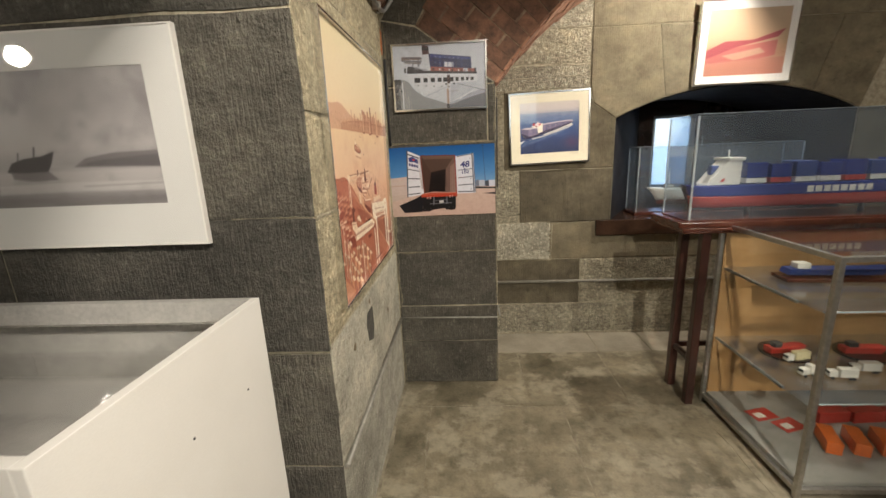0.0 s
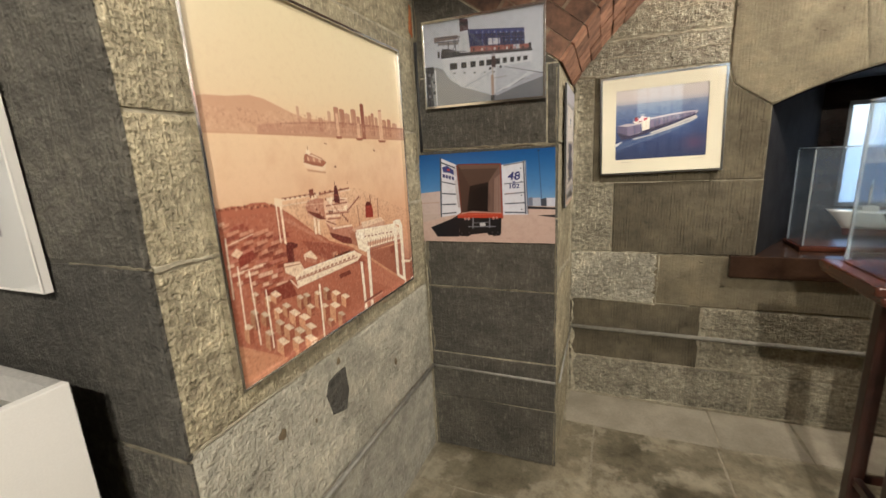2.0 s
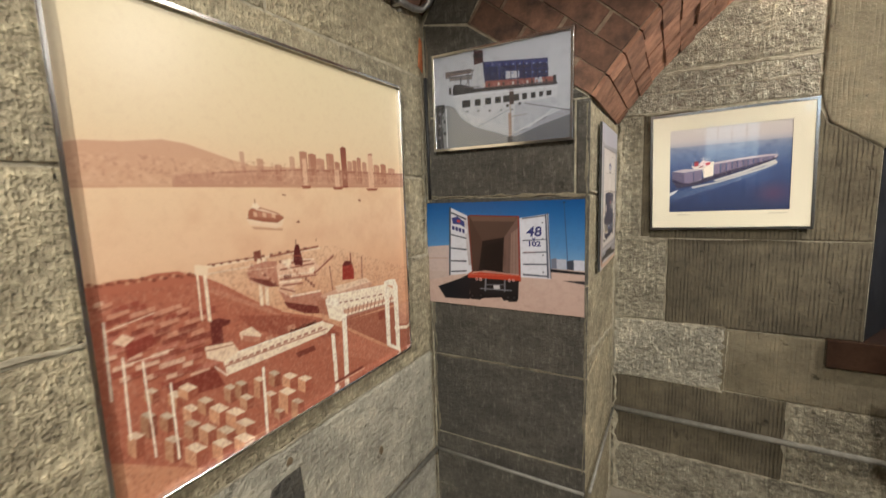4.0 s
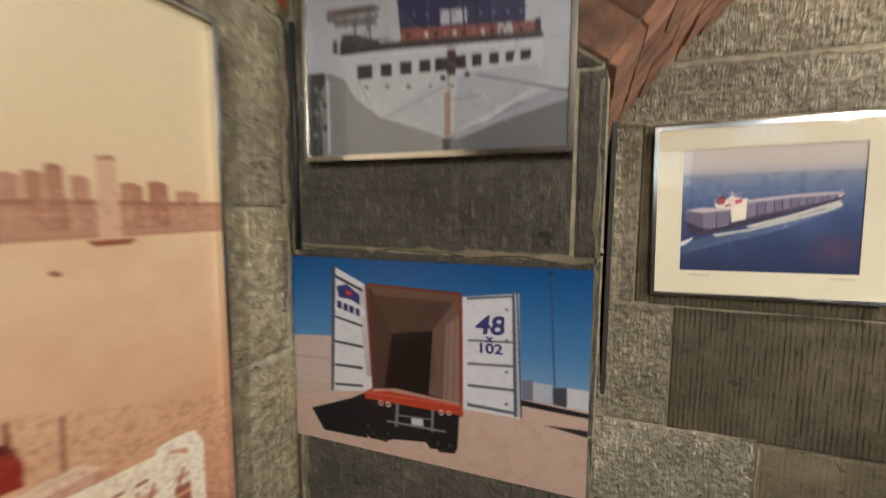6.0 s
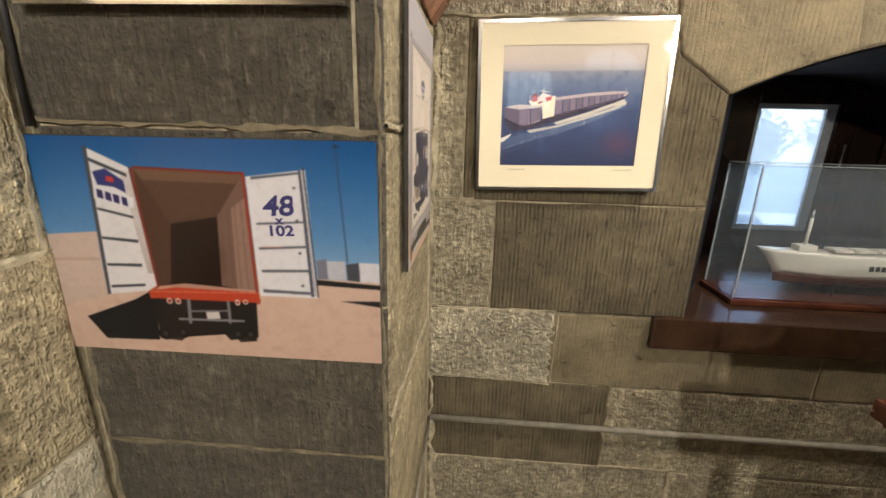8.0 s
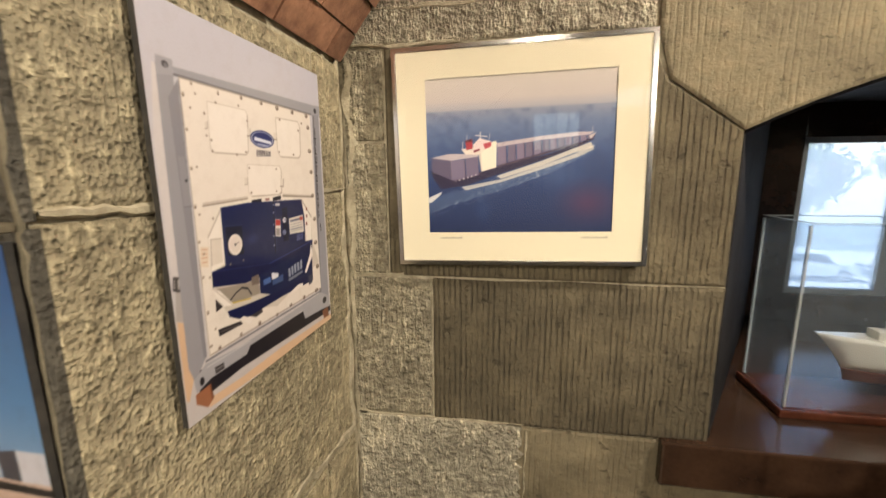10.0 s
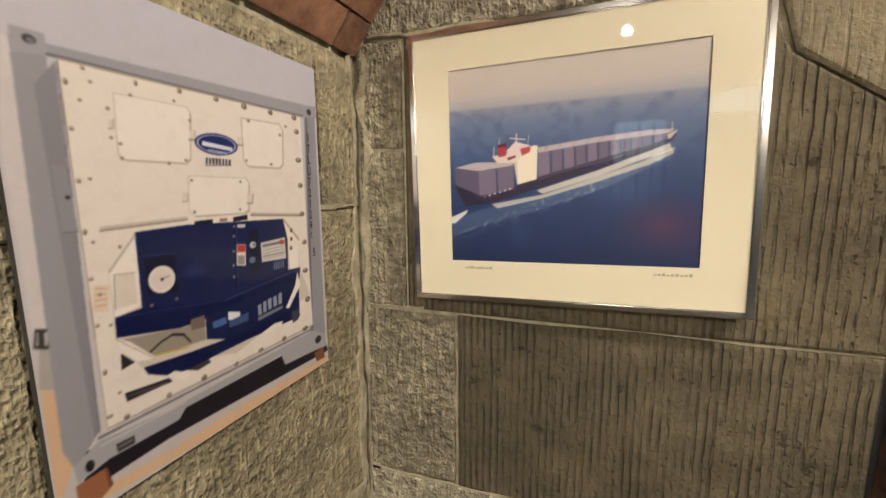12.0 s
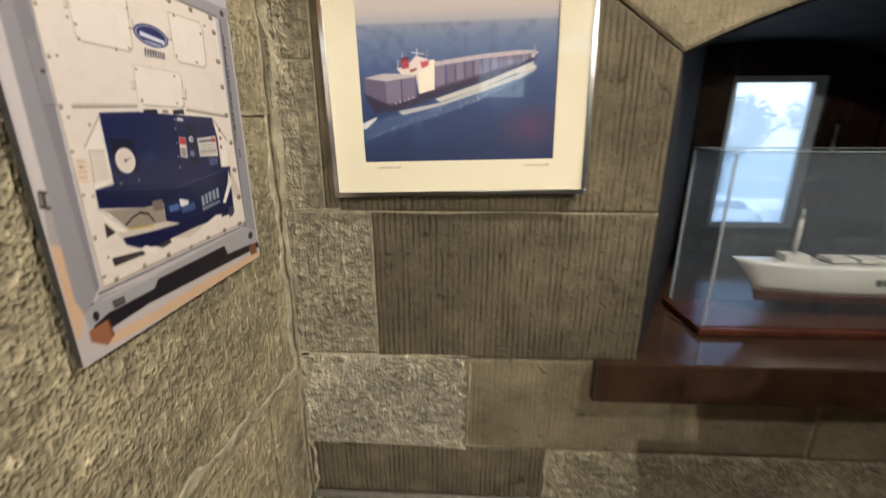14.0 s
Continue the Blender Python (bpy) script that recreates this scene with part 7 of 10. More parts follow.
    p.oval(rgb(226, 206, 198), 0.591, 0.279, 0.0080, 0.0123)
    p.oval(rgb(150, 60, 48), 0.591, 0.279, 0.0048, 0.0074)
    p.line(rgb(120, 122, 126), 0.413, 0.274, 0.408, 0.163, 0.0113)
    p.line(rgb(120, 122, 126), 0.537, 0.275, 0.535, 0.172, 0.0097)
    p.line(rgb(126, 128, 132), 0.375, 0.178, 0.578, 0.183, 0.0080)
    p.line(rgb(110, 112, 116), 0.417, 0.220, 0.533, 0.231, 0.0064)
    p.poly(rgb(206, 204, 200), (0.462, 0.219), (0.504, 0.224), (0.506, 0.189), (0.464, 0.185))
    p.oval(rgb(16, 15, 17), 0.378, 0.109, 0.0225, 0.0295)
    p.oval(rgb(60, 58, 58), 0.378, 0.109, 0.0080, 0.0123)
    p.oval(rgb(16, 15, 17), 0.320, 0.098, 0.0225, 0.0320)
    p.oval(rgb(60, 58, 58), 0.320, 0.098, 0.0080, 0.0123)
    p.oval(rgb(16, 15, 17), 0.555, 0.115, 0.0209, 0.0296)
    p.oval(rgb(60, 58, 58), 0.555, 0.115, 0.0080, 0.0123)
    p.oval(rgb(16, 15, 17), 0.595, 0.117, 0.0193, 0.0296)
    p.oval(rgb(60, 58, 58), 0.595, 0.117, 0.0080, 0.0123)
    p.poly(rgb(226, 228, 230), (0.184, 0.796), (0.298, 0.743), (0.294, 0.696), (0.179, 0.735))
    p.poly(rgb(48, 48, 100), (0.192, 0.779), (0.209, 0.771), (0.208, 0.734), (0.190, 0.742))
    p.poly(rgb(48, 48, 100), (0.216, 0.769), (0.232, 0.761), (0.232, 0.724), (0.214, 0.732))
    p.poly(rgb(48, 48, 100), (0.238, 0.759), (0.256, 0.751), (0.254, 0.714), (0.238, 0.722))
    p.poly(rgb(48, 48, 100), (0.262, 0.748), (0.278, 0.741), (0.278, 0.704), (0.262, 0.712))
    p.line(rgb(70, 74, 84), 0.797, 0.888, 0.815, 0.321, 0.0048)
    p.line(rgb(150, 152, 160), 0.790, 0.883, 0.807, 0.324, 0.0032)
    p.poly(rgb(90, 92, 100), (0.764, 0.800), (0.772, 0.800), (0.772, 0.809), (0.764, 0.810))
    p.poly(rgb(90, 92, 100), (0.765, 0.659), (0.773, 0.662), (0.773, 0.672), (0.765, 0.669))
    p.poly(rgb(90, 92, 100), (0.766, 0.516), (0.774, 0.516), (0.774, 0.529), (0.766, 0.526))
    p.poly(rgb(90, 92, 100), (0.767, 0.364), (0.775, 0.366), (0.775, 0.378), (0.767, 0.376))
    p.line(rgb(190, 120, 110), 0.658, 0.542, 0.721, 0.546, 0.0032, 0.7)
    p.lay(np.clip(p.cloud(60, 6) - 0.5, 0, 1), rgb(60, 50, 46), 0.18)
    return p


def reefer_print():
    p = Picture(0.430, 0.536, 0.00135)
    p.blend([(0, rgb(205, 198, 194)), (1, rgb(198, 197, 206))])
    p.poly(rgb(214, 208, 205), (0.033, 0.858), (0.049, 0.854), (0.035, 0.381), (0.009, 0.377), (0.007, 0.692))
    p.poly(rgb(60, 56, 56), (0.007, 0.351), (0.035, 0.341), (0.042, 0.377), (0.014, 0.384))
    p.poly(rgb(190, 186, 182), (0.012, 0.354), (0.016, 0.354), (0.019, 0.377), (0.016, 0.377))
    p.poly(rgb(190, 186, 182), (0.026, 0.351), (0.030, 0.349), (0.035, 0.373), (0.028, 0.375))
    p.poly(rgb(178, 172, 166), (0.005, 0.278), (0.033, 0.267), (0.044, 0.340), (0.016, 0.347))
    p.poly(rgb(222, 186, 150), (0.007, 0.276), (0.040, 0.263), (0.049, 0.127), (0.016, 0.065), (0.005, 0.073))
    p.poly(rgb(30, 27, 36), (0.056, 0.050), (0.263, 0.060), (0.998, 0.039), (0.972, 0.110), (0.321, 0.110), (0.067, 0.129))
    p.poly(rgb(226, 190, 154), (0.091, 0.015), (0.256, 0.007), (1.014, -0.021), (1.005, 0.021), (0.521, 0.034), (0.260, 0.032), (0.102, 0.039))
    p.poly(rgb(160, 104, 74), (0.042, 0.073), (0.107, 0.076), (0.112, 0.032), (0.086, 0.019), (0.042, 0.047))
    p.poly(rgb(120, 74, 52), (0.102, 0.075), (0.109, 0.073), (0.116, 0.034), (0.107, 0.030))
    p.poly(rgb(128, 84, 60), (0.905, 0.058), (0.967, 0.065), (0.974, 0.021), (0.916, 0.024))
    p.poly(rgb(156, 155, 160), (0.044, 0.860), (0.102, 0.845), (0.095, 0.149), (0.047, 0.104), (0.028, 0.149))
    p.poly(rgb(140, 139, 145), (0.074, 0.789), (0.116, 0.834), (0.105, 0.157), (0.091, 0.146))
    p.line(rgb(120, 118, 124), 0.119, 0.834, 0.102, 0.151, 0.0023)
    p.poly(rgb(166, 165, 170), (0.047, 0.875), (0.105, 0.875), (0.102, 0.841), (0.044, 0.834))
    p.oval(rgb(60, 58, 64), 0.077, 0.860, 0.0116, 0.0075)
    p.oval(rgb(120, 118, 124), 0.079, 0.858, 0.0070, 0.0056)
    p.poly(rgb(160, 160, 165), (0.102, 0.860), (0.928, 0.877), (0.965, 0.847), (0.916, 0.841), (0.105, 0.843))
    p.line(rgb(112, 111, 117), 0.105, 0.843, 0.930, 0.841, 0.0070)
    p.poly(rgb(164, 164, 169), (0.914, 0.875), (0.998, 0.881), (1.002, 0.845), (0.916, 0.834))
    p.oval(rgb(50, 48, 54), 0.953, 0.858, 0.0140, 0.0093)
    p.poly(rgb(152, 152, 158), (0.921, 0.840), (0.988, 0.847), (0.984, 0.060), (0.895, 0.112), (0.884, 0.144))
    p.line(rgb(112, 111, 117), 0.933, 0.834, 0.900, 0.131, 0.0116)
    p.poly(rgb(172, 171, 174), (0.042, 0.112), (0.098, 0.136), (0.272, 0.125), (0.902, 0.140), (0.981, 0.108), (0.988, 0.060), (0.905, 0.067), (0.730, 0.076), (0.712, 0.114), (0.321, 0.110), (0.298, 0.090), (0.116, 0.090), (0.047, 0.075))
    p.line(rgb(120, 118, 124), 0.100, 0.142, 0.898, 0.146, 0.0070)
    p.line(rgb(196, 194, 196), 0.102, 0.125, 0.323, 0.123, 0.0047)
    p.oval(rgb(30, 28, 34), 0.074, 0.097, 0.0093, 0.0112)
    p.oval(rgb(40, 38, 42), 0.935, 0.099, 0.0209, 0.0131)
    p.poly(rgb(66, 62, 64), (0.133, 0.112), (0.177, 0.110), (0.177, 0.093), (0.135, 0.093))
    p.line(rgb(130, 126, 126), 0.140, 0.103, 0.170, 0.103, 0.0047)
    p.poly(rgb(148, 147, 152), (0.084, 0.659), (0.109, 0.659), (0.116, 0.541), (0.086, 0.541))
    p.oval(rgb(40, 38, 42), 0.105, 0.603, 0.0047, 0.0037)
    p.line(rgb(110, 108, 112), 0.086, 0.541, 0.116, 0.541, 0.0023)
    p.poly(rgb(238, 229, 216), (0.121, 0.841), (0.898, 0.840), (0.905, 0.159), (0.277, 0.157), (0.116, 0.147))
    p.line(rgb(150, 138, 126), 0.121, 0.841, 0.119, 0.151, 0.0023)
    p.line(rgb(170, 158, 146), 0.121, 0.840, 0.895, 0.838, 0.0047)
    p.line(rgb(180, 166, 150), 0.119, 0.151, 0.900, 0.159, 0.0047)
    p.poly(rgb(186, 174, 160), (0.228, 0.799), (0.419, 0.797), (0.428, 0.785), (0.414, 0.681), (0.400, 0.672), (0.237, 0.672), (0.221, 0.679), (0.223, 0.718))
    p.poly(rgb(244, 236, 224), (0.226, 0.800), (0.414, 0.800), (0.423, 0.789), (0.412, 0.685), (0.398, 0.675), (0.235, 0.675), (0.221, 0.683), (0.221, 0.720))
    p.line(rgb(202, 190, 176), 0.226, 0.800, 0.414, 0.800, 0.0023)
    p.line(rgb(202, 190, 176), 0.414, 0.800, 0.423, 0.789, 0.0023)
    p.line(rgb(202, 190, 176), 0.423, 0.789, 0.412, 0.685, 0.0023)
    p.line(rgb(202, 190, 176), 0.412, 0.685, 0.398, 0.675, 0.0047)
    p.line(rgb(202, 190, 176), 0.398, 0.675, 0.235, 0.675, 0.0023)
    p.line(rgb(202, 190, 176), 0.235, 0.675, 0.221, 0.683, 0.0023)
    p.line(rgb(202, 190, 176), 0.221, 0.683, 0.221, 0.720, 0.0023)
    p.line(rgb(202, 190, 176), 0.221, 0.720, 0.226, 0.800, 0.0023)
    p.poly(rgb(226, 216, 202), (0.205, 0.731), (0.216, 0.733), (0.219, 0.750), (0.207, 0.748))
    p.line(rgb(150, 138, 126), 0.205, 0.731, 0.216, 0.733, 0.0023)
    p.line(rgb(170, 158, 146), 0.219, 0.750, 0.216, 0.733, 0.0023)
    p.poly(rgb(226, 216, 202), (0.414, 0.728), (0.433, 0.729), (0.435, 0.750), (0.416, 0.748))
    p.line(rgb(150, 138, 126), 0.414, 0.728, 0.433, 0.729, 0.0047)
    p.line(rgb(170, 158, 146), 0.435, 0.750, 0.433, 0.729, 0.0023)
    p.poly(rgb(186, 174, 160), (0.609, 0.795), (0.786, 0.799), (0.800, 0.784), (0.791, 0.685), (0.772, 0.672), (0.628, 0.672), (0.609, 0.685))
    p.poly(rgb(244, 236, 224), (0.607, 0.799), (0.781, 0.802), (0.795, 0.787), (0.786, 0.688), (0.767, 0.675), (0.623, 0.675), (0.605, 0.690))
    p.line(rgb(202, 190, 176), 0.607, 0.799, 0.781, 0.802, 0.0047)
    p.line(rgb(202, 190, 176), 0.781, 0.802, 0.795, 0.787, 0.0047)
    p.line(rgb(202, 190, 176), 0.795, 0.787, 0.786, 0.688, 0.0047)
    p.line(rgb(202, 190, 176), 0.786, 0.688, 0.767, 0.675, 0.0047)
    p.line(rgb(202, 190, 176), 0.767, 0.675, 0.623, 0.675, 0.0070)
    p.line(rgb(202, 190, 176), 0.623, 0.675, 0.605, 0.690, 0.0047)
    p.line(rgb(202, 190, 176), 0.605, 0.690, 0.607, 0.799, 0.0047)
    p.poly(rgb(226, 216, 202), (0.581, 0.728), (0.605, 0.729), (0.607, 0.752), (0.584, 0.750))
    p.line(rgb(150, 138, 126), 0.581, 0.728, 0.605, 0.729, 0.0047)
    p.line(rgb(170, 158, 146), 0.607, 0.752, 0.605, 0.729, 0.0023)
    p.poly(rgb(186, 174, 160), (0.402, 0.642), (0.614, 0.640), (0.623, 0.625), (0.614, 0.554), (0.595, 0.549), (0.412, 0.550), (0.398, 0.562))
    p.poly(rgb(244, 236, 224), (0.400, 0.646), (0.609, 0.644), (0.619, 0.631), (0.609, 0.560), (0.591, 0.552), (0.409, 0.554), (0.393, 0.565))
    p.line(rgb(202, 190, 176), 0.400, 0.646, 0.609, 0.644, 0.0023)
    p.line(rgb(202, 190, 176), 0.609, 0.644, 0.619, 0.631, 0.0047)
    p.line(rgb(202, 190, 176), 0.619, 0.631, 0.609, 0.560, 0.0047)
    p.line(rgb(202, 190, 176), 0.609, 0.560, 0.591, 0.552, 0.0047)
    p.line(rgb(202, 190, 176), 0.591, 0.552, 0.409, 0.554, 0.0023)
    p.line(rgb(202, 190, 176), 0.409, 0.554, 0.393, 0.565, 0.0023)
    p.line(rgb(202, 190, 176), 0.393, 0.565, 0.400, 0.646, 0.0023)
    p.poly(rgb(226, 216, 202), (0.374, 0.588), (0.391, 0.588), (0.393, 0.608), (0.377, 0.608))
    p.line(rgb(150, 138, 126), 0.374, 0.588, 0.391, 0.588, 0.0023)
    p.line(rgb(170, 158, 146), 0.393, 0.608, 0.391, 0.588, 0.0023)
    p.poly(rgb(226, 216, 202), (0.605, 0.578), (0.628, 0.576), (0.633, 0.601), (0.607, 0.603))
    p.line(rgb(150, 138, 126), 0.605, 0.578, 0.628, 0.576, 0.0047)
    p.line(rgb(170, 158, 146), 0.633, 0.601, 0.628, 0.576, 0.0047)
    p.oval(rgb(30, 40, 100), 0.507, 0.724, 0.0767, 0.0261)
    p.oval(rgb(226, 224, 226), 0.507, 0.724, 0.0698, 0.0224)
    p.oval(rgb(24, 36, 100), 0.507, 0.724, 0.0651, 0.0205)
    p.poly(rgb(226, 230, 240), (0.456, 0.729), (0.565, 0.720), (0.560, 0.711), (0.453, 0.718))
    p.poly(rgb(170, 178, 205), (0.472, 0.711), (0.542, 0.707), (0.540, 0.701), (0.472, 0.707))
    p.poly(rgb(70, 66, 76), (0.460, 0.675), (0.467, 0.675), (0.470, 0.692), (0.463, 0.690))
    p.poly(rgb(70, 66, 76), (0.472, 0.675), (0.479, 0.675), (0.481, 0.690), (0.474, 0.690))
    p.poly(rgb(70, 66, 76), (0.484, 0.675), (0.491, 0.675), (0.493, 0.690), (0.484, 0.690))
    p.poly(rgb(70, 66, 76), (0.495, 0.675), (0.502, 0.675), (0.505, 0.690), (0.495, 0.690))
    p.poly(rgb(70, 66, 76), (0.507, 0.675), (0.514, 0.675), (0.516, 0.690), (0.507, 0.690))
    p.poly(rgb(70, 66, 76), (0.519, 0.675), (0.526, 0.675), (0.528, 0.690), (0.521, 0.690))
    p.poly(rgb(70, 66, 76), (0.530, 0.674), (0.537, 0.675), (0.540, 0.690), (0.533, 0.690))
    p.poly(rgb(70, 66, 76), (0.542, 0.674), (0.551, 0.675), (0.553, 0.690), (0.544, 0.688))
    p.line(rgb(90, 86, 92), 0.460, 0.672, 0.553, 0.675, 0.0023)
    p.poly(rgb(206, 194, 180), (0.160, 0.547), (0.386, 0.554), (0.384, 0.545), (0.160, 0.537))
    p.line(rgb(150, 138, 126), 0.160, 0.539, 0.384, 0.547, 0.0047)
    p.poly(rgb(206, 194, 180), (0.619, 0.552), (0.877, 0.537), (0.877, 0.530), (0.619, 0.545))
    p.line(rgb(150, 138, 126), 0.619, 0.545, 0.877, 0.530, 0.0070)
    p.poly(rgb(26, 24, 34), (0.405, 0.541), (0.467, 0.543), (0.467, 0.530), (0.405, 0.532))
    p.poly(rgb(26, 24, 34), (0.544, 0.543), (0.602, 0.547), (0.602, 0.534), (0.542, 0.532))
    p.poly(rgb(160, 120, 112), (0.491, 0.543), (0.521, 0.543), (0.519, 0.534), (0.491, 0.535))
    p.poly(rgb(214, 204, 190), (0.165, 0.461), (0.237, 0.530), (0.379, 0.535), (0.767, 0.526), (0.849, 0.463), (0.844, 0.364), (0.898, 0.269), (0.514, 0.183), (0.214, 0.246), (0.163, 0.323))
    p.poly(rgb(244, 236, 224), (0.167, 0.457), (0.242, 0.528), (0.230, 0.377), (0.167, 0.366))
    p.line(rgb(170, 158, 146), 0.167, 0.457, 0.242, 0.528, 0.0023)
    p.poly(rgb(226, 216, 202), (0.177, 0.451), (0.226, 0.448), (0.223, 0.384), (0.170, 0.382))
    p.line(rgb(150, 138, 126), 0.177, 0.451, 0.170, 0.382, 0.0023)
    p.line(rgb(170, 158, 146), 0.177, 0.451, 0.226, 0.448, 0.0023)
    p.poly(rgb(20, 30, 76), (0.237, 0.530), (0.379, 0.535), (0.767, 0.526), (0.786, 0.468), (0.779, 0.364), (0.488, 0.336), (0.233, 0.371))
    p.poly(rgb(12, 16, 44), (0.251, 0.478), (0.337, 0.474), (0.335, 0.388), (0.251, 0.396))
    p.line(rgb(40, 50, 96), 0.251, 0.478, 0.337, 0.474, 0.0047)
    p.oval(rgb(238, 228, 218), 0.293, 0.422, 0.0372, 0.0299)
    p.oval(rgb(200, 188, 178), 0.293, 0.422, 0.0372, 0.0299, 0.35, 0.4)
    p.oval(rgb(226, 214, 204), 0.293, 0.422, 0.0279, 0.0224)
    p.oval(rgb(40, 40, 50), 0.293, 0.422, 0.0047, 0.0037)
    p.line(rgb(120, 110, 108), 0.293, 0.422, 0.314, 0.427, 0.0023)
    p.oval(rgb(40, 54, 110), 0.391, 0.425, 0.0488, 0.0205, 0.7, 0.8)
    p.line(rgb(10, 14, 40), 0.544, 0.528, 0.533, 0.364, 0.0070)
    p.line(rgb(54, 66, 116), 0.553, 0.528, 0.542, 0.362, 0.0023)
    p.oval(rgb(150, 156, 176), 0.544, 0.519, 0.0047, 0.0019)
    p.oval(rgb(150, 156, 176), 0.540, 0.494, 0.0047, 0.0037)
    p.oval(rgb(150, 156, 176), 0.535, 0.455, 0.0047, 0.0019)
    p.oval(rgb(150, 156, 176), 0.530, 0.418, 0.0047, 0.0037)
    p.oval(rgb(150, 156, 176), 0.528, 0.388, 0.0047, 0.0037)
    p.poly(rgb(210, 208, 206), (0.556, 0.515), (0.588, 0.513), (0.591, 0.522), (0.558, 0.524))
    p.poly(rgb(226, 220, 214), (0.542, 0.416), (0.579, 0.410), (0.586, 0.468), (0.549, 0.472))
    p.poly(rgb(186, 60, 52), (0.549, 0.451), (0.581, 0.448), (0.584, 0.466), (0.551, 0.470))
    p.poly(rgb(150, 144, 142), (0.547, 0.418), (0.574, 0.414), (0.577, 0.438), (0.549, 0.442))
    p.poly(rgb(14, 18, 46), (0.602, 0.504), (0.644, 0.507), (0.640, 0.390), (0.598, 0.390))
    p.oval(rgb(200, 202, 210), 0.616, 0.463, 0.0140, 0.0093)
    p.oval(rgb(90, 98, 130), 0.621, 0.463, 0.0047, 0.0037)
    p.oval(rgb(110, 118, 150), 0.609, 0.422, 0.0140, 0.0093)
    p.poly(rgb(214, 208, 196), (0.651, 0.465), (0.772, 0.470), (0.772, 0.405), (0.651, 0.410))
    p.line(rgb(110, 112, 130), 0.663, 0.455, 0.760, 0.457, 0.0093)
    p.poly(rgb(184, 76, 66), (0.744, 0.451), (0.767, 0.450), (0.770, 0.461), (0.744, 0.465))
    p.line(rgb(140, 140, 150), 0.660, 0.442, 0.763, 0.444, 0.0023)
    p.line(rgb(140, 140, 150), 0.660, 0.433, 0.763, 0.435, 0.0023)
    p.line(rgb(140, 140, 150), 0.660, 0.425, 0.763, 0.425, 0.0047)
    p.line(rgb(140, 140, 150), 0.658, 0.418, 0.760, 0.418, 0.0023)
    p.poly(rgb(96, 106, 146), (0.705, 0.379), (0.712, 0.379), (0.714, 0.401), (0.707, 0.403))
    p.poly(rgb(96, 106, 146), (0.714, 0.379), (0.723, 0.379), (0.726, 0.401), (0.719, 0.403))
    p.poly(rgb(96, 106, 146), (0.726, 0.379), (0.735, 0.379), (0.737, 0.401), (0.730, 0.403))
    p.poly(rgb(96, 106, 146), (0.740, 0.379), (0.747, 0.379), (0.749, 0.401), (0.742, 0.403))
    p.poly(rgb(96, 106, 146), (0.751, 0.379), (0.758, 0.379), (0.760, 0.401), (0.753, 0.403))
    p.poly(rgb(244, 236, 224), (0.770, 0.524), (0.849, 0.455), (0.837, 0.364), (0.791, 0.362), (0.786, 0.461))
    p.line(rgb(170, 158, 146), 0.770, 0.524, 0.849, 0.455, 0.0070)
    p.poly(rgb(120, 60, 56), (0.802, 0.483), (0.814, 0.481), (0.816, 0.493), (0.802, 0.493))
    p.poly(rgb(120, 60, 56), (0.800, 0.457), (0.812, 0.455), (0.814, 0.466), (0.800, 0.468))
    p.poly(rgb(120, 60, 56), (0.795, 0.429), (0.809, 0.427), (0.809, 0.438), (0.798, 0.440))
    p.poly(rgb(12, 20, 66), (0.167, 0.366), (0.233, 0.371), (0.488, 0.336), (0.774, 0.368), (0.849, 0.366), (0.833, 0.315), (0.530, 0.304), (0.330, 0.302), (0.165, 0.325))
    p.line(rgb(44, 56, 112), 0.170, 0.366, 0.488, 0.334, 0.0023)
    p.line(rgb(44, 56, 112), 0.488, 0.334, 0.844, 0.362, 0.0070)
    p.poly(rgb(156, 146, 132), (0.170, 0.319), (0.347, 0.300), (0.405, 0.312), (0.407, 0.252), (0.274, 0.257), (0.214, 0.259), (0.184, 0.299))
    p.poly(rgb(118, 104, 96), (0.363, 0.313), (0.409, 0.313), (0.409, 0.284), (0.363, 0.287))
    p.line(rgb(22, 22, 30), 0.240, 0.272, 0.270, 0.285, 0.0047)
    p.line(rgb(22, 22, 30), 0.270, 0.285, 0.305, 0.293, 0.0047)
    p.line(rgb(22, 22, 30), 0.305, 0.293, 0.337, 0.284, 0.0070)
    p.line(rgb(22, 22, 30), 0.337, 0.284, 0.356, 0.261, 0.0047)
    p.line(rgb(206, 176, 70), 0.233, 0.263, 0.349, 0.250, 0.0047)
    p.poly(rgb(18, 30, 72), (0.412, 0.310), (0.744, 0.334), (0.833, 0.310), (0.828, 0.207), (0.521, 0.220), (0.409, 0.252))
    p.poly(rgb(74, 104, 160), (0.433, 0.289), (0.484, 0.291), (0.486, 0.272), (0.435, 0.271))
    p.poly(rgb(226, 226, 228), (0.491, 0.280), (0.537, 0.269), (0.540, 0.291), (0.493, 0.302))
    p.poly(rgb(60, 84, 130), (0.493, 0.276), (0.574, 0.282), (0.572, 0.259), (0.493, 0.259))
    p.poly(rgb(150, 158, 172), (0.616, 0.291), (0.633, 0.293), (0.633, 0.261), (0.616, 0.261))
    p.poly(rgb(150, 158, 172), (0.642, 0.295), (0.658, 0.297), (0.656, 0.265), (0.640, 0.263))
    p.poly(rgb(150, 158, 172), (0.665, 0.299), (0.684, 0.300), (0.681, 0.267), (0.665, 0.267))
    p.poly(rgb(150, 158, 172), (0.691, 0.300), (0.709, 0.302), (0.709, 0.271), (0.691, 0.269))
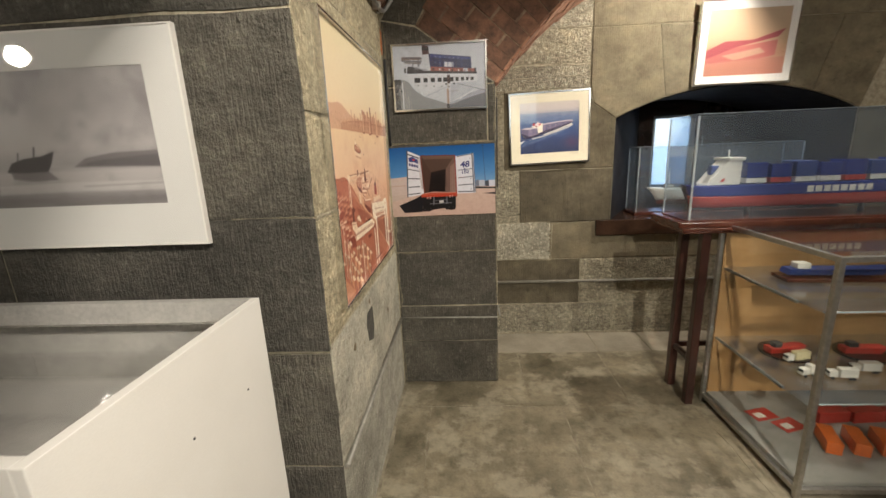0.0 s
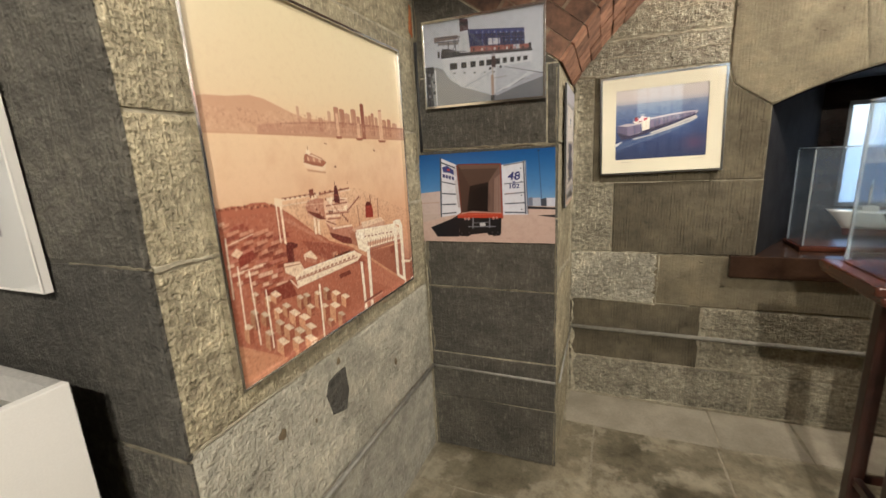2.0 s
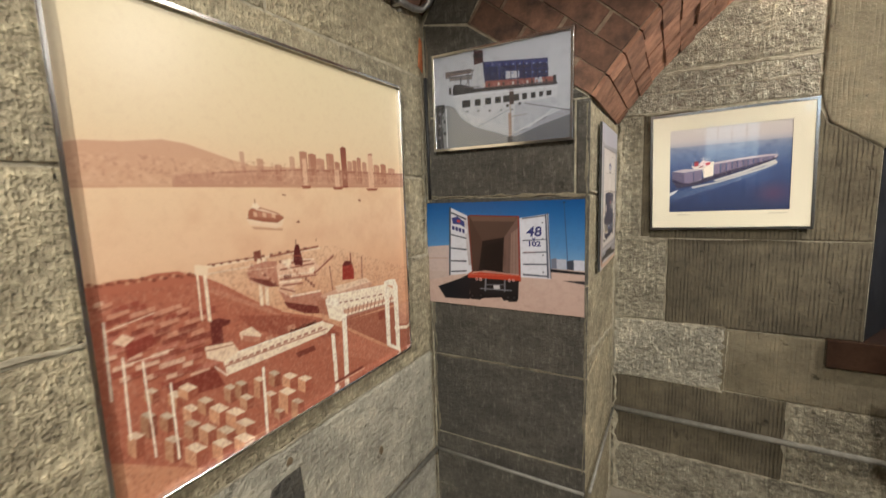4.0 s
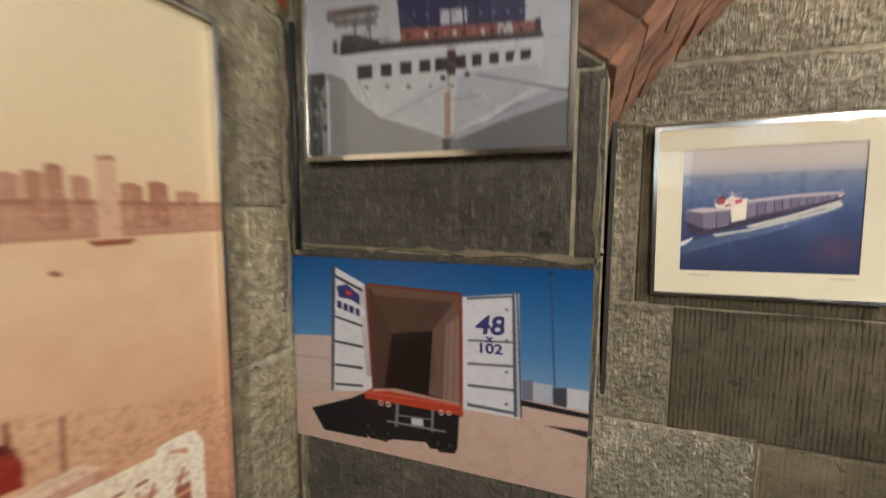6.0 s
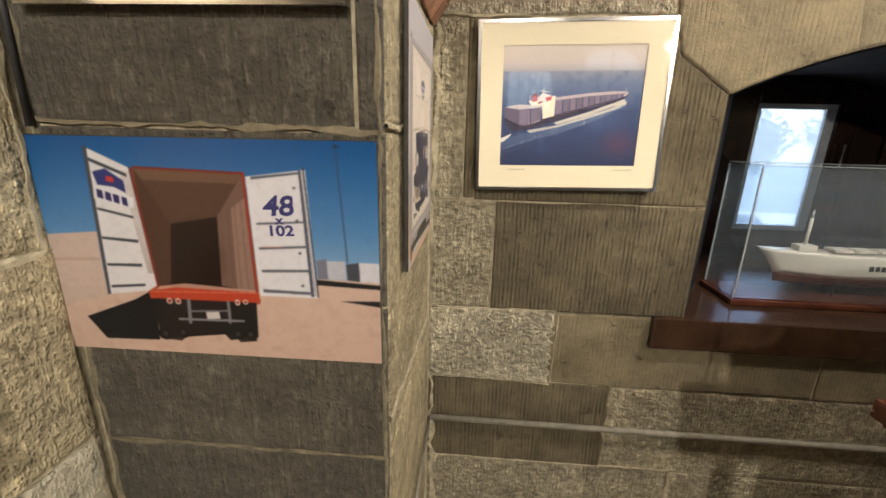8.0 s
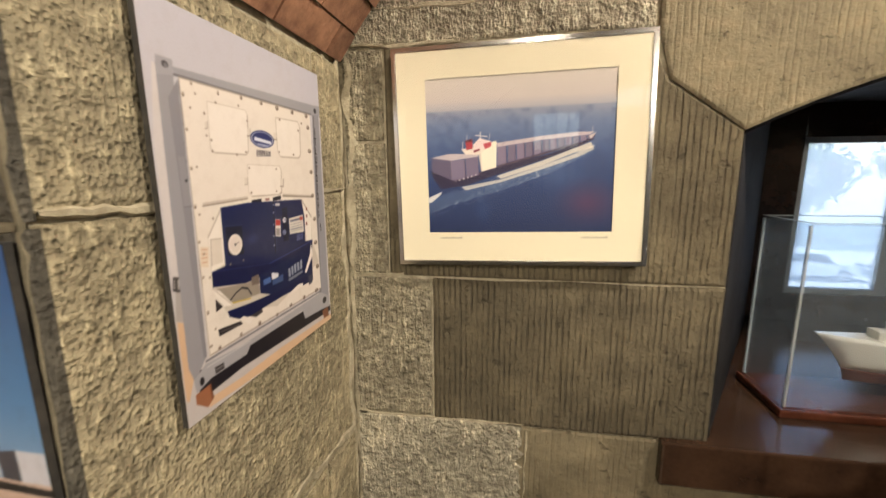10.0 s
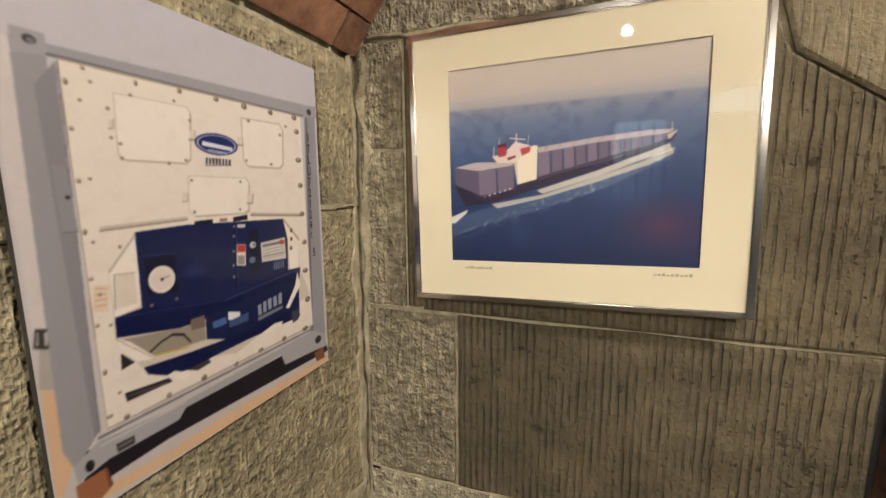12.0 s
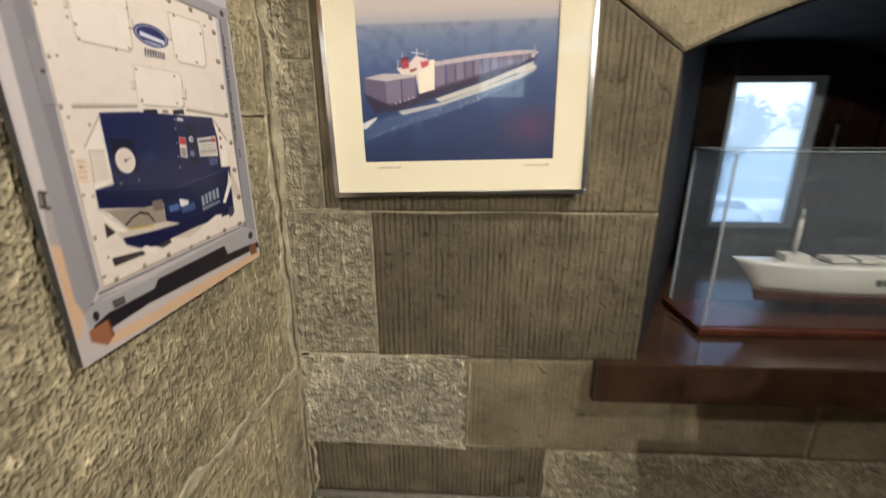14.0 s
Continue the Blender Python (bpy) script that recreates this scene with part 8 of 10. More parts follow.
    p.poly(rgb(150, 158, 172), (0.719, 0.304), (0.737, 0.306), (0.735, 0.272), (0.716, 0.271))
    p.poly(rgb(120, 126, 140), (0.612, 0.257), (0.737, 0.265), (0.737, 0.256), (0.616, 0.246))
    p.poly(rgb(12, 20, 66), (0.219, 0.244), (0.340, 0.237), (0.521, 0.231), (0.735, 0.237), (0.816, 0.239), (0.793, 0.207), (0.565, 0.207), (0.335, 0.198), (0.284, 0.203), (0.228, 0.226))
    p.poly(rgb(244, 236, 224), (0.163, 0.325), (0.195, 0.308), (0.256, 0.254), (0.207, 0.261), (0.170, 0.304))
    p.poly(rgb(44, 38, 42), (0.170, 0.291), (0.200, 0.263), (0.167, 0.257))
    p.line(rgb(170, 158, 146), 0.163, 0.323, 0.251, 0.254, 0.0023)
    p.poly(rgb(244, 236, 224), (0.830, 0.356), (0.842, 0.308), (0.772, 0.248), (0.753, 0.252), (0.812, 0.313))
    p.poly(rgb(244, 236, 224), (0.591, 0.200), (0.726, 0.205), (0.733, 0.216), (0.691, 0.220))
    p.poly(rgb(60, 64, 84), (0.784, 0.233), (0.830, 0.235), (0.819, 0.200), (0.786, 0.196))
    p.poly(rgb(34, 30, 36), (0.167, 0.207), (0.281, 0.198), (0.291, 0.187), (0.170, 0.188))
    p.line(rgb(90, 84, 84), 0.177, 0.198, 0.274, 0.190, 0.0047)
    p.poly(rgb(60, 54, 58), (0.335, 0.198), (0.409, 0.201), (0.416, 0.190), (0.370, 0.185))
    p.poly(rgb(244, 236, 224), (0.277, 0.205), (0.300, 0.209), (0.347, 0.187), (0.330, 0.175))
    p.poly(rgb(232, 214, 190), (0.123, 0.388), (0.156, 0.381), (0.163, 0.433), (0.130, 0.438))
    p.line(rgb(206, 150, 120), 0.135, 0.431, 0.158, 0.427, 0.0023)
    p.line(rgb(206, 150, 120), 0.133, 0.420, 0.156, 0.416, 0.0022)
    p.line(rgb(206, 150, 120), 0.130, 0.409, 0.156, 0.407, 0.0023)
    p.line(rgb(206, 150, 120), 0.130, 0.397, 0.153, 0.396, 0.0023)
    p.oval(rgb(112, 96, 84), 0.167, 0.834, 0.0047, 0.0037)
    p.oval(rgb(190, 176, 160), 0.167, 0.836, 0.0000, 0.0019)
    p.oval(rgb(112, 96, 84), 0.281, 0.828, 0.0047, 0.0056)
    p.oval(rgb(190, 176, 160), 0.279, 0.830, 0.0023, 0.0019)
    p.oval(rgb(112, 96, 84), 0.398, 0.832, 0.0070, 0.0056)
    p.oval(rgb(190, 176, 160), 0.395, 0.834, 0.0023, 0.0037)
    p.oval(rgb(112, 96, 84), 0.516, 0.832, 0.0093, 0.0056)
    p.oval(rgb(190, 176, 160), 0.514, 0.834, 0.0047, 0.0019)
    p.oval(rgb(112, 96, 84), 0.623, 0.830, 0.0116, 0.0075)
    p.oval(rgb(190, 176, 160), 0.621, 0.832, 0.0047, 0.0037)
    p.oval(rgb(112, 96, 84), 0.740, 0.830, 0.0116, 0.0075)
    p.oval(rgb(190, 176, 160), 0.737, 0.834, 0.0047, 0.0019)
    p.oval(rgb(112, 96, 84), 0.863, 0.830, 0.0140, 0.0075)
    p.oval(rgb(190, 176, 160), 0.860, 0.832, 0.0047, 0.0037)
    p.oval(rgb(112, 96, 84), 0.130, 0.804, 0.0047, 0.0056)
    p.oval(rgb(190, 176, 160), 0.128, 0.806, 0.0023, 0.0019)
    p.oval(rgb(112, 96, 84), 0.130, 0.724, 0.0047, 0.0037)
    p.oval(rgb(190, 176, 160), 0.130, 0.726, 0.0000, 0.0000)
    p.oval(rgb(112, 96, 84), 0.130, 0.632, 0.0047, 0.0037)
    p.oval(rgb(190, 176, 160), 0.128, 0.634, 0.0023, 0.0019)
    p.oval(rgb(112, 96, 84), 0.128, 0.539, 0.0047, 0.0056)
    p.oval(rgb(190, 176, 160), 0.126, 0.541, 0.0023, 0.0019)
    p.oval(rgb(112, 96, 84), 0.128, 0.451, 0.0047, 0.0037)
    p.oval(rgb(190, 176, 160), 0.128, 0.453, 0.0000, 0.0019)
    p.oval(rgb(112, 96, 84), 0.128, 0.360, 0.0047, 0.0037)
    p.oval(rgb(190, 176, 160), 0.128, 0.362, 0.0023, 0.0019)
    p.oval(rgb(112, 96, 84), 0.130, 0.265, 0.0047, 0.0056)
    p.oval(rgb(190, 176, 160), 0.128, 0.267, 0.0023, 0.0019)
    p.oval(rgb(112, 96, 84), 0.128, 0.174, 0.0070, 0.0037)
    p.oval(rgb(190, 176, 160), 0.128, 0.175, 0.0023, 0.0019)
    p.oval(rgb(112, 96, 84), 0.872, 0.789, 0.0140, 0.0075)
    p.oval(rgb(190, 176, 160), 0.867, 0.791, 0.0070, 0.0037)
    p.oval(rgb(112, 96, 84), 0.874, 0.703, 0.0163, 0.0075)
    p.oval(rgb(190, 176, 160), 0.872, 0.705, 0.0070, 0.0037)
    p.oval(rgb(112, 96, 84), 0.877, 0.625, 0.0140, 0.0075)
    p.oval(rgb(190, 176, 160), 0.874, 0.627, 0.0047, 0.0037)
    p.oval(rgb(112, 96, 84), 0.877, 0.535, 0.0140, 0.0075)
    p.oval(rgb(190, 176, 160), 0.874, 0.537, 0.0047, 0.0037)
    p.oval(rgb(112, 96, 84), 0.881, 0.444, 0.0140, 0.0075)
    p.oval(rgb(190, 176, 160), 0.877, 0.446, 0.0070, 0.0037)
    p.oval(rgb(112, 96, 84), 0.877, 0.351, 0.0163, 0.0075)
    p.oval(rgb(190, 176, 160), 0.874, 0.354, 0.0070, 0.0019)
    p.oval(rgb(112, 96, 84), 0.881, 0.254, 0.0163, 0.0093)
    p.oval(rgb(190, 176, 160), 0.879, 0.257, 0.0047, 0.0037)
    p.oval(rgb(112, 96, 84), 0.165, 0.157, 0.0070, 0.0056)
    p.oval(rgb(190, 176, 160), 0.165, 0.160, 0.0023, 0.0019)
    p.oval(rgb(112, 96, 84), 0.277, 0.159, 0.0070, 0.0056)
    p.oval(rgb(190, 176, 160), 0.277, 0.160, 0.0023, 0.0037)
    p.oval(rgb(112, 96, 84), 0.388, 0.160, 0.0093, 0.0075)
    p.oval(rgb(190, 176, 160), 0.386, 0.164, 0.0047, 0.0019)
    p.oval(rgb(112, 96, 84), 0.507, 0.155, 0.0093, 0.0056)
    p.oval(rgb(190, 176, 160), 0.505, 0.157, 0.0047, 0.0037)
    p.oval(rgb(112, 96, 84), 0.616, 0.160, 0.0116, 0.0056)
    p.oval(rgb(190, 176, 160), 0.614, 0.162, 0.0047, 0.0037)
    p.oval(rgb(112, 96, 84), 0.733, 0.160, 0.0116, 0.0075)
    p.oval(rgb(190, 176, 160), 0.728, 0.164, 0.0070, 0.0037)
    p.oval(rgb(112, 96, 84), 0.856, 0.160, 0.0163, 0.0075)
    p.oval(rgb(190, 176, 160), 0.853, 0.164, 0.0070, 0.0019)
    p.oval(rgb(140, 124, 110), 0.179, 0.812, 0.0023, 0.0019)
    p.oval(rgb(140, 124, 110), 0.153, 0.776, 0.0023, 0.0019)
    p.oval(rgb(140, 124, 110), 0.209, 0.769, 0.0047, 0.0037)
    p.oval(rgb(140, 124, 110), 0.209, 0.715, 0.0023, 0.0019)
    p.oval(rgb(140, 124, 110), 0.153, 0.636, 0.0023, 0.0019)
    p.oval(rgb(140, 124, 110), 0.142, 0.519, 0.0023, 0.0019)
    p.oval(rgb(140, 124, 110), 0.265, 0.802, 0.0047, 0.0019)
    p.oval(rgb(140, 124, 110), 0.379, 0.808, 0.0047, 0.0019)
    p.oval(rgb(140, 124, 110), 0.228, 0.705, 0.0047, 0.0019)
    p.oval(rgb(140, 124, 110), 0.347, 0.672, 0.0047, 0.0037)
    p.oval(rgb(140, 124, 110), 0.421, 0.771, 0.0047, 0.0019)
    p.oval(rgb(140, 124, 110), 0.228, 0.677, 0.0023, 0.0037)
    p.oval(rgb(140, 124, 110), 0.398, 0.681, 0.0047, 0.0019)
    p.oval(rgb(140, 124, 110), 0.637, 0.795, 0.0070, 0.0037)
    p.oval(rgb(140, 124, 110), 0.781, 0.771, 0.0070, 0.0037)
    p.oval(rgb(140, 124, 110), 0.616, 0.690, 0.0047, 0.0037)
    p.oval(rgb(140, 124, 110), 0.728, 0.685, 0.0070, 0.0037)
    p.oval(rgb(140, 124, 110), 0.814, 0.799, 0.0070, 0.0037)
    p.oval(rgb(140, 124, 110), 0.409, 0.636, 0.0047, 0.0019)
    p.oval(rgb(140, 124, 110), 0.584, 0.634, 0.0047, 0.0037)
    p.oval(rgb(140, 124, 110), 0.409, 0.563, 0.0047, 0.0037)
    p.oval(rgb(140, 124, 110), 0.574, 0.562, 0.0047, 0.0019)
    p.oval(rgb(140, 124, 110), 0.198, 0.504, 0.0023, 0.0037)
    p.oval(rgb(140, 124, 110), 0.142, 0.418, 0.0023, 0.0019)
    p.oval(rgb(140, 124, 110), 0.258, 0.371, 0.0047, 0.0037)
    p.oval(rgb(140, 124, 110), 0.328, 0.371, 0.0047, 0.0037)
    p.oval(rgb(140, 124, 110), 0.156, 0.354, 0.0023, 0.0019)
    p.oval(rgb(140, 124, 110), 0.156, 0.213, 0.0023, 0.0019)
    p.lay(np.clip(p.cloud(30, 4) - 0.45, 0, 1), rgb(150, 130, 112), 0.16)
    return p


def ocean_print():
    p = Picture(0.426, 0.358, 0.00135)
    p.blend([(0, rgb(16, 36, 82)), (0.3, rgb(26, 52, 102)), (0.5, rgb(56, 80, 128)), (0.7, rgb(104, 122, 158)), (0.785, rgb(138, 146, 168)), (0.80, rgb(170, 168, 178)), (0.86, rgb(196, 188, 186)), (1, rgb(206, 198, 192))])
    p.lay((p.v < 0.79) * np.clip(p.cloud(22, 3) * 2 - 0.9, 0, 1), rgb(14, 32, 80), 0.3)
    p.lay((p.v < 0.6) * np.clip(p.cloud(60, 13) * 2.4 - 1.2, 0, 1), rgb(60, 92, 140), 0.16)
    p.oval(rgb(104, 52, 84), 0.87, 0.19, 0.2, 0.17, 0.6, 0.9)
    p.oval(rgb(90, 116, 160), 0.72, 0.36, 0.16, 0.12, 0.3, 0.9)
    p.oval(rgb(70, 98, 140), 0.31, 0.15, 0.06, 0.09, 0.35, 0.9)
    p.poly(rgb(150, 166, 190), (0.004, 0.226), (0.139, 0.279), (0.387, 0.333), (0.630, 0.425), (0.886, 0.521), (0.885, 0.502), (0.672, 0.385), (0.409, 0.277), (0.163, 0.197), (0.003, 0.134), alpha=0.28)
    p.poly(rgb(232, 230, 228), (0.002, 0.240), (0.083, 0.280), (0.075, 0.261), (0.020, 0.206), (0.002, 0.207), alpha=0.9)
    p.poly(rgb(228, 220, 208), (0.191, 0.308), (0.411, 0.352), (0.631, 0.433), (0.791, 0.496), (0.889, 0.546), (0.891, 0.521), (0.810, 0.476), (0.630, 0.408), (0.410, 0.333), (0.217, 0.285), alpha=0.75)
    p.poly(rgb(236, 226, 208), (0.385, 0.373), (0.629, 0.461), (0.790, 0.530), (0.877, 0.566), (0.886, 0.533), (0.792, 0.502), (0.631, 0.433), (0.411, 0.355), alpha=0.8)
    p.poly(rgb(34, 26, 62), (0.022, 0.421), (0.136, 0.360), (0.304, 0.403), (0.386, 0.434), (0.669, 0.502), (0.828, 0.565), (0.899, 0.622), (0.887, 0.580), (0.809, 0.537), (0.629, 0.467), (0.385, 0.381), (0.217, 0.318), (0.074, 0.297), (0.031, 0.376))
    p.poly(rgb(58, 40, 70), (0.136, 0.360), (0.304, 0.403), (0.303, 0.383), (0.140, 0.340))
    p.poly(rgb(92, 84, 112), (0.026, 0.502), (0.136, 0.480), (0.140, 0.351), (0.027, 0.413))
    p.poly(rgb(120, 110, 138), (0.136, 0.480), (0.213, 0.486), (0.216, 0.366), (0.140, 0.351))
    p.poly(rgb(112, 102, 130), (0.218, 0.492), (0.287, 0.501), (0.291, 0.383), (0.221, 0.369))
    p.poly(rgb(186, 176, 184), (0.026, 0.502), (0.123, 0.525), (0.287, 0.518), (0.287, 0.501), (0.136, 0.480))
    p.line(rgb(70, 60, 88), 0.213, 0.486, 0.216, 0.366, 0.0047)
    p.line(rgb(140, 130, 150), 0.136, 0.480, 0.141, 0.354, 0.0023)
    p.poly(rgb(236, 226, 210), (0.287, 0.535), (0.371, 0.594), (0.389, 0.593), (0.386, 0.428), (0.304, 0.403))
    p.poly(rgb(206, 196, 186), (0.287, 0.535), (0.304, 0.528), (0.308, 0.403), (0.304, 0.403))
    p.poly(rgb(222, 212, 202), (0.194, 0.551), (0.285, 0.568), (0.373, 0.583), (0.291, 0.512), (0.219, 0.517))
    p.poly(rgb(170, 50, 64), (0.218, 0.595), (0.258, 0.605), (0.257, 0.552), (0.224, 0.545))
    p.poly(rgb(90, 26, 42), (0.218, 0.606), (0.258, 0.614), (0.258, 0.597), (0.218, 0.592))
    p.poly(rgb(226, 206, 206), (0.257, 0.574), (0.296, 0.618), (0.361, 0.594), (0.358, 0.569), (0.280, 0.540))
    p.poly(rgb(188, 70, 84), (0.316, 0.581), (0.359, 0.591), (0.358, 0.563), (0.325, 0.547))
    p.poly(rgb(130, 50, 66), (0.261, 0.541), (0.297, 0.551), (0.297, 0.540), (0.266, 0.527))
    p.line(rgb(230, 222, 220), 0.301, 0.654, 0.300, 0.604, 0.0047)
    p.line(rgb(220, 212, 212), 0.273, 0.636, 0.338, 0.625, 0.0047)
    p.line(rgb(220, 212, 212), 0.228, 0.639, 0.227, 0.606, 0.0023)
    p.line(rgb(220, 212, 212), 0.353, 0.645, 0.347, 0.597, 0.0023)
    p.line(rgb(200, 190, 196), 0.204, 0.595, 0.203, 0.545, 0.0047)
    p.poly(rgb(126, 114, 140), (0.391, 0.560), (0.438, 0.567), (0.441, 0.455), (0.391, 0.440))
    p.line(rgb(64, 54, 82), 0.438, 0.567, 0.441, 0.455, 0.0023)
    p.poly(rgb(110, 100, 126), (0.448, 0.567), (0.488, 0.571), (0.490, 0.470), (0.448, 0.458))
    p.line(rgb(64, 54, 82), 0.488, 0.571, 0.490, 0.470, 0.0023)
    p.poly(rgb(126, 114, 140), (0.495, 0.574), (0.535, 0.578), (0.538, 0.483), (0.497, 0.470))
    p.line(rgb(64, 54, 82), 0.535, 0.578, 0.538, 0.483, 0.0047)
    p.poly(rgb(110, 100, 126), (0.542, 0.578), (0.579, 0.583), (0.580, 0.496), (0.542, 0.486))
    p.line(rgb(64, 54, 82), 0.579, 0.583, 0.582, 0.496, 0.0047)
    p.poly(rgb(126, 114, 140), (0.586, 0.582), (0.622, 0.587), (0.623, 0.509), (0.587, 0.499))
    p.line(rgb(64, 54, 82), 0.622, 0.587, 0.625, 0.509, 0.0047)
    p.poly(rgb(110, 100, 126), (0.629, 0.590), (0.664, 0.592), (0.665, 0.522), (0.630, 0.511))
    p.line(rgb(64, 54, 82), 0.664, 0.592, 0.665, 0.522, 0.0023)
    p.poly(rgb(126, 114, 140), (0.669, 0.594), (0.702, 0.599), (0.705, 0.535), (0.670, 0.524))
    p.line(rgb(64, 54, 82), 0.702, 0.599, 0.705, 0.535, 0.0023)
    p.poly(rgb(110, 100, 126), (0.709, 0.599), (0.742, 0.603), (0.743, 0.545), (0.710, 0.537))
    p.line(rgb(64, 54, 82), 0.742, 0.603, 0.743, 0.545, 0.0023)
    p.poly(rgb(126, 114, 140), (0.746, 0.603), (0.779, 0.608), (0.781, 0.558), (0.748, 0.547))
    p.line(rgb(64, 54, 82), 0.779, 0.608, 0.781, 0.558, 0.0023)
    p.poly(rgb(110, 100, 126), (0.784, 0.608), (0.815, 0.610), (0.816, 0.568), (0.786, 0.558))
    p.line(rgb(64, 54, 82), 0.815, 0.610, 0.819, 0.568, 0.0023)
    p.poly(rgb(126, 114, 140), (0.822, 0.610), (0.852, 0.609), (0.852, 0.578), (0.823, 0.571))
    p.line(rgb(64, 54, 82), 0.852, 0.609, 0.854, 0.578, 0.0023)
    p.poly(rgb(110, 100, 126), (0.857, 0.609), (0.887, 0.608), (0.887, 0.588), (0.859, 0.581))
    p.line(rgb(64, 54, 82), 0.887, 0.608, 0.889, 0.588, 0.0023)
    p.poly(rgb(190, 178, 186), (0.389, 0.582), (0.627, 0.615), (0.806, 0.630), (0.890, 0.627), (0.873, 0.611), (0.626, 0.590), (0.391, 0.557))
    p.line(rgb(150, 138, 156), 0.419, 0.570, 0.439, 0.595, 0.0047)
    p.line(rgb(150, 138, 156), 0.474, 0.577, 0.490, 0.602, 0.0023)
    p.line(rgb(150, 138, 156), 0.528, 0.581, 0.545, 0.606, 0.0023)
    p.line(rgb(150, 138, 156), 0.579, 0.588, 0.594, 0.610, 0.0023)
    p.line(rgb(150, 138, 156), 0.629, 0.595, 0.646, 0.617, 0.0023)
    p.line(rgb(150, 138, 156), 0.678, 0.600, 0.693, 0.622, 0.0023)
    p.line(rgb(150, 138, 156), 0.725, 0.607, 0.742, 0.626, 0.0023)
    p.line(rgb(150, 138, 156), 0.772, 0.611, 0.789, 0.630, 0.0023)
    p.line(rgb(150, 138, 156), 0.820, 0.615, 0.834, 0.635, 0.0023)
    p.poly(rgb(70, 56, 80), (0.391, 0.440), (0.828, 0.570), (0.828, 0.559), (0.391, 0.423))
    p.poly(rgb(200, 188, 190), (0.864, 0.603), (0.900, 0.624), (0.897, 0.613), (0.873, 0.583))
    p.line(rgb(220, 212, 212), 0.881, 0.658, 0.883, 0.619, 0.0023)
    p.oval(rgb(206, 204, 206), 0.162, 0.345, 0.0023, 0.0028)
    p.oval(rgb(206, 204, 206), 0.183, 0.353, 0.0047, 0.0056)
    p.oval(rgb(206, 204, 206), 0.206, 0.361, 0.0047, 0.0056)
    p.oval(rgb(206, 204, 206), 0.230, 0.368, 0.0023, 0.0056)
    p.oval(rgb(206, 204, 206), 0.251, 0.376, 0.0047, 0.0056)
    p.oval(rgb(206, 204, 206), 0.273, 0.384, 0.0047, 0.0056)
    wake = p.inside([(0.0, 0.14), (0.3, 0.28), (0.62, 0.42), (0.9, 0.57), (0.9, 0.52), (0.62, 0.36), (0.3, 0.21), (0.0, 0.08)])
    p.lay(wake * np.clip(p.cloud(90, 12) * 3.2 - 1.8, 0, 1), rgb(226, 226, 226), 0.6)
    return p


def pink_print():
    p = Picture(0.53, 0.415, 0.004)
    p.blend([(0, rgb(242, 196, 158)), (0.3, rgb(244, 206, 164)), (0.5, rgb(247, 228, 180)), (1, rgb(248, 236, 192))])
    p.poly(rgb(236, 150, 140), (0.001, 0.367), (0.355, 0.424), (0.880, 0.517), (0.862, 0.287), (0.526, 0.204), (0.010, 0.197))
    p.poly(rgb(205, 100, 110), (0.000, 0.391), (0.231, 0.524), (0.578, 0.531), (0.957, 0.680), (0.876, 0.562), (0.355, 0.424), (0.006, 0.270))
    p.poly(rgb(245, 215, 180), (0.205, 0.311), (0.664, 0.411), (0.745, 0.338), (0.367, 0.233))
    p.poly(rgb(240, 180, 150), (-0.010, 0.197), (0.977, 0.259), (1.000, 0.000), (0.000, 0.000))
    return p


def harbour_print():
    p = Picture(0.84, 0.374, 0.0030)
    p.blend([(0, rgb(138, 134, 134)), (0.06, rgb(128, 124, 125)), (0.14, rgb(176, 172, 171)), (0.26, rgb(186, 182, 181)), (0.32, rgb(158, 154, 154)), (0.45, rgb(184, 180, 179)), (0.7, rgb(168, 164, 164)), (1, rgb(150, 146, 147))])
    p.lay(np.clip(p.cloud(5, 2) * 1.9 - 0.6, 0, 1) * (p.v > 0.3), rgb(208, 205, 203), 0.7)
    p.lay(np.clip(p.cloud(8, 7) * 2.2 - 1.1, 0, 1) * (p.v > 0.4), rgb(110, 106, 108), 0.65)
    p.lay(np.clip(p.cloud(16, 9) * 2.0 - 1.0, 0, 1) * (p.v < 0.30), rgb(112, 108, 109), 0.6)
    p.poly(rgb(122, 118, 119), (0.690, 0.299), (0.738, 0.364), (0.842, 0.396), (1.010, 0.404), (1.004, 0.281))
    p.poly(rgb(96, 92, 94), (0.711, 0.307), (0.776, 0.342), (0.918, 0.364), (1.008, 0.372), (1.004, 0.289), alpha=0.7)
    p.poly(rgb(206, 203, 201), (0.406, 0.176), (0.718, 0.187), (1.012, 0.179), (1.006, 0.110), (0.648, 0.115), (0.396, 0.107), alpha=0.5)
    p.poly(rgb(74, 71, 73), (0.445, 0.278), (0.470, 0.345), (0.515, 0.374), (0.583, 0.390), (0.630, 0.422), (0.613, 0.332), (0.593, 0.273), (0.501, 0.265))
    p.poly(rgb(104, 100, 102), (0.457, 0.278), (0.598, 0.273), (0.626, 0.211), (0.535, 0.201), (0.463, 0.225), alpha=0.7)
    p.line(rgb(70, 67, 69), 0.563, 0.455, 0.554, 0.380, 0.0048)
    p.line(rgb(70, 67, 69), 0.501, 0.417, 0.493, 0.358, 0.0036)
    p.line(rgb(120, 116, 117), 0.594, 0.021, 1.004, 0.043, 0.0107, 0.6)
    p.line(rgb(128, 124, 125), 0.713, 0.152, 0.999, 0.163, 0.0060, 0.4)
    return p


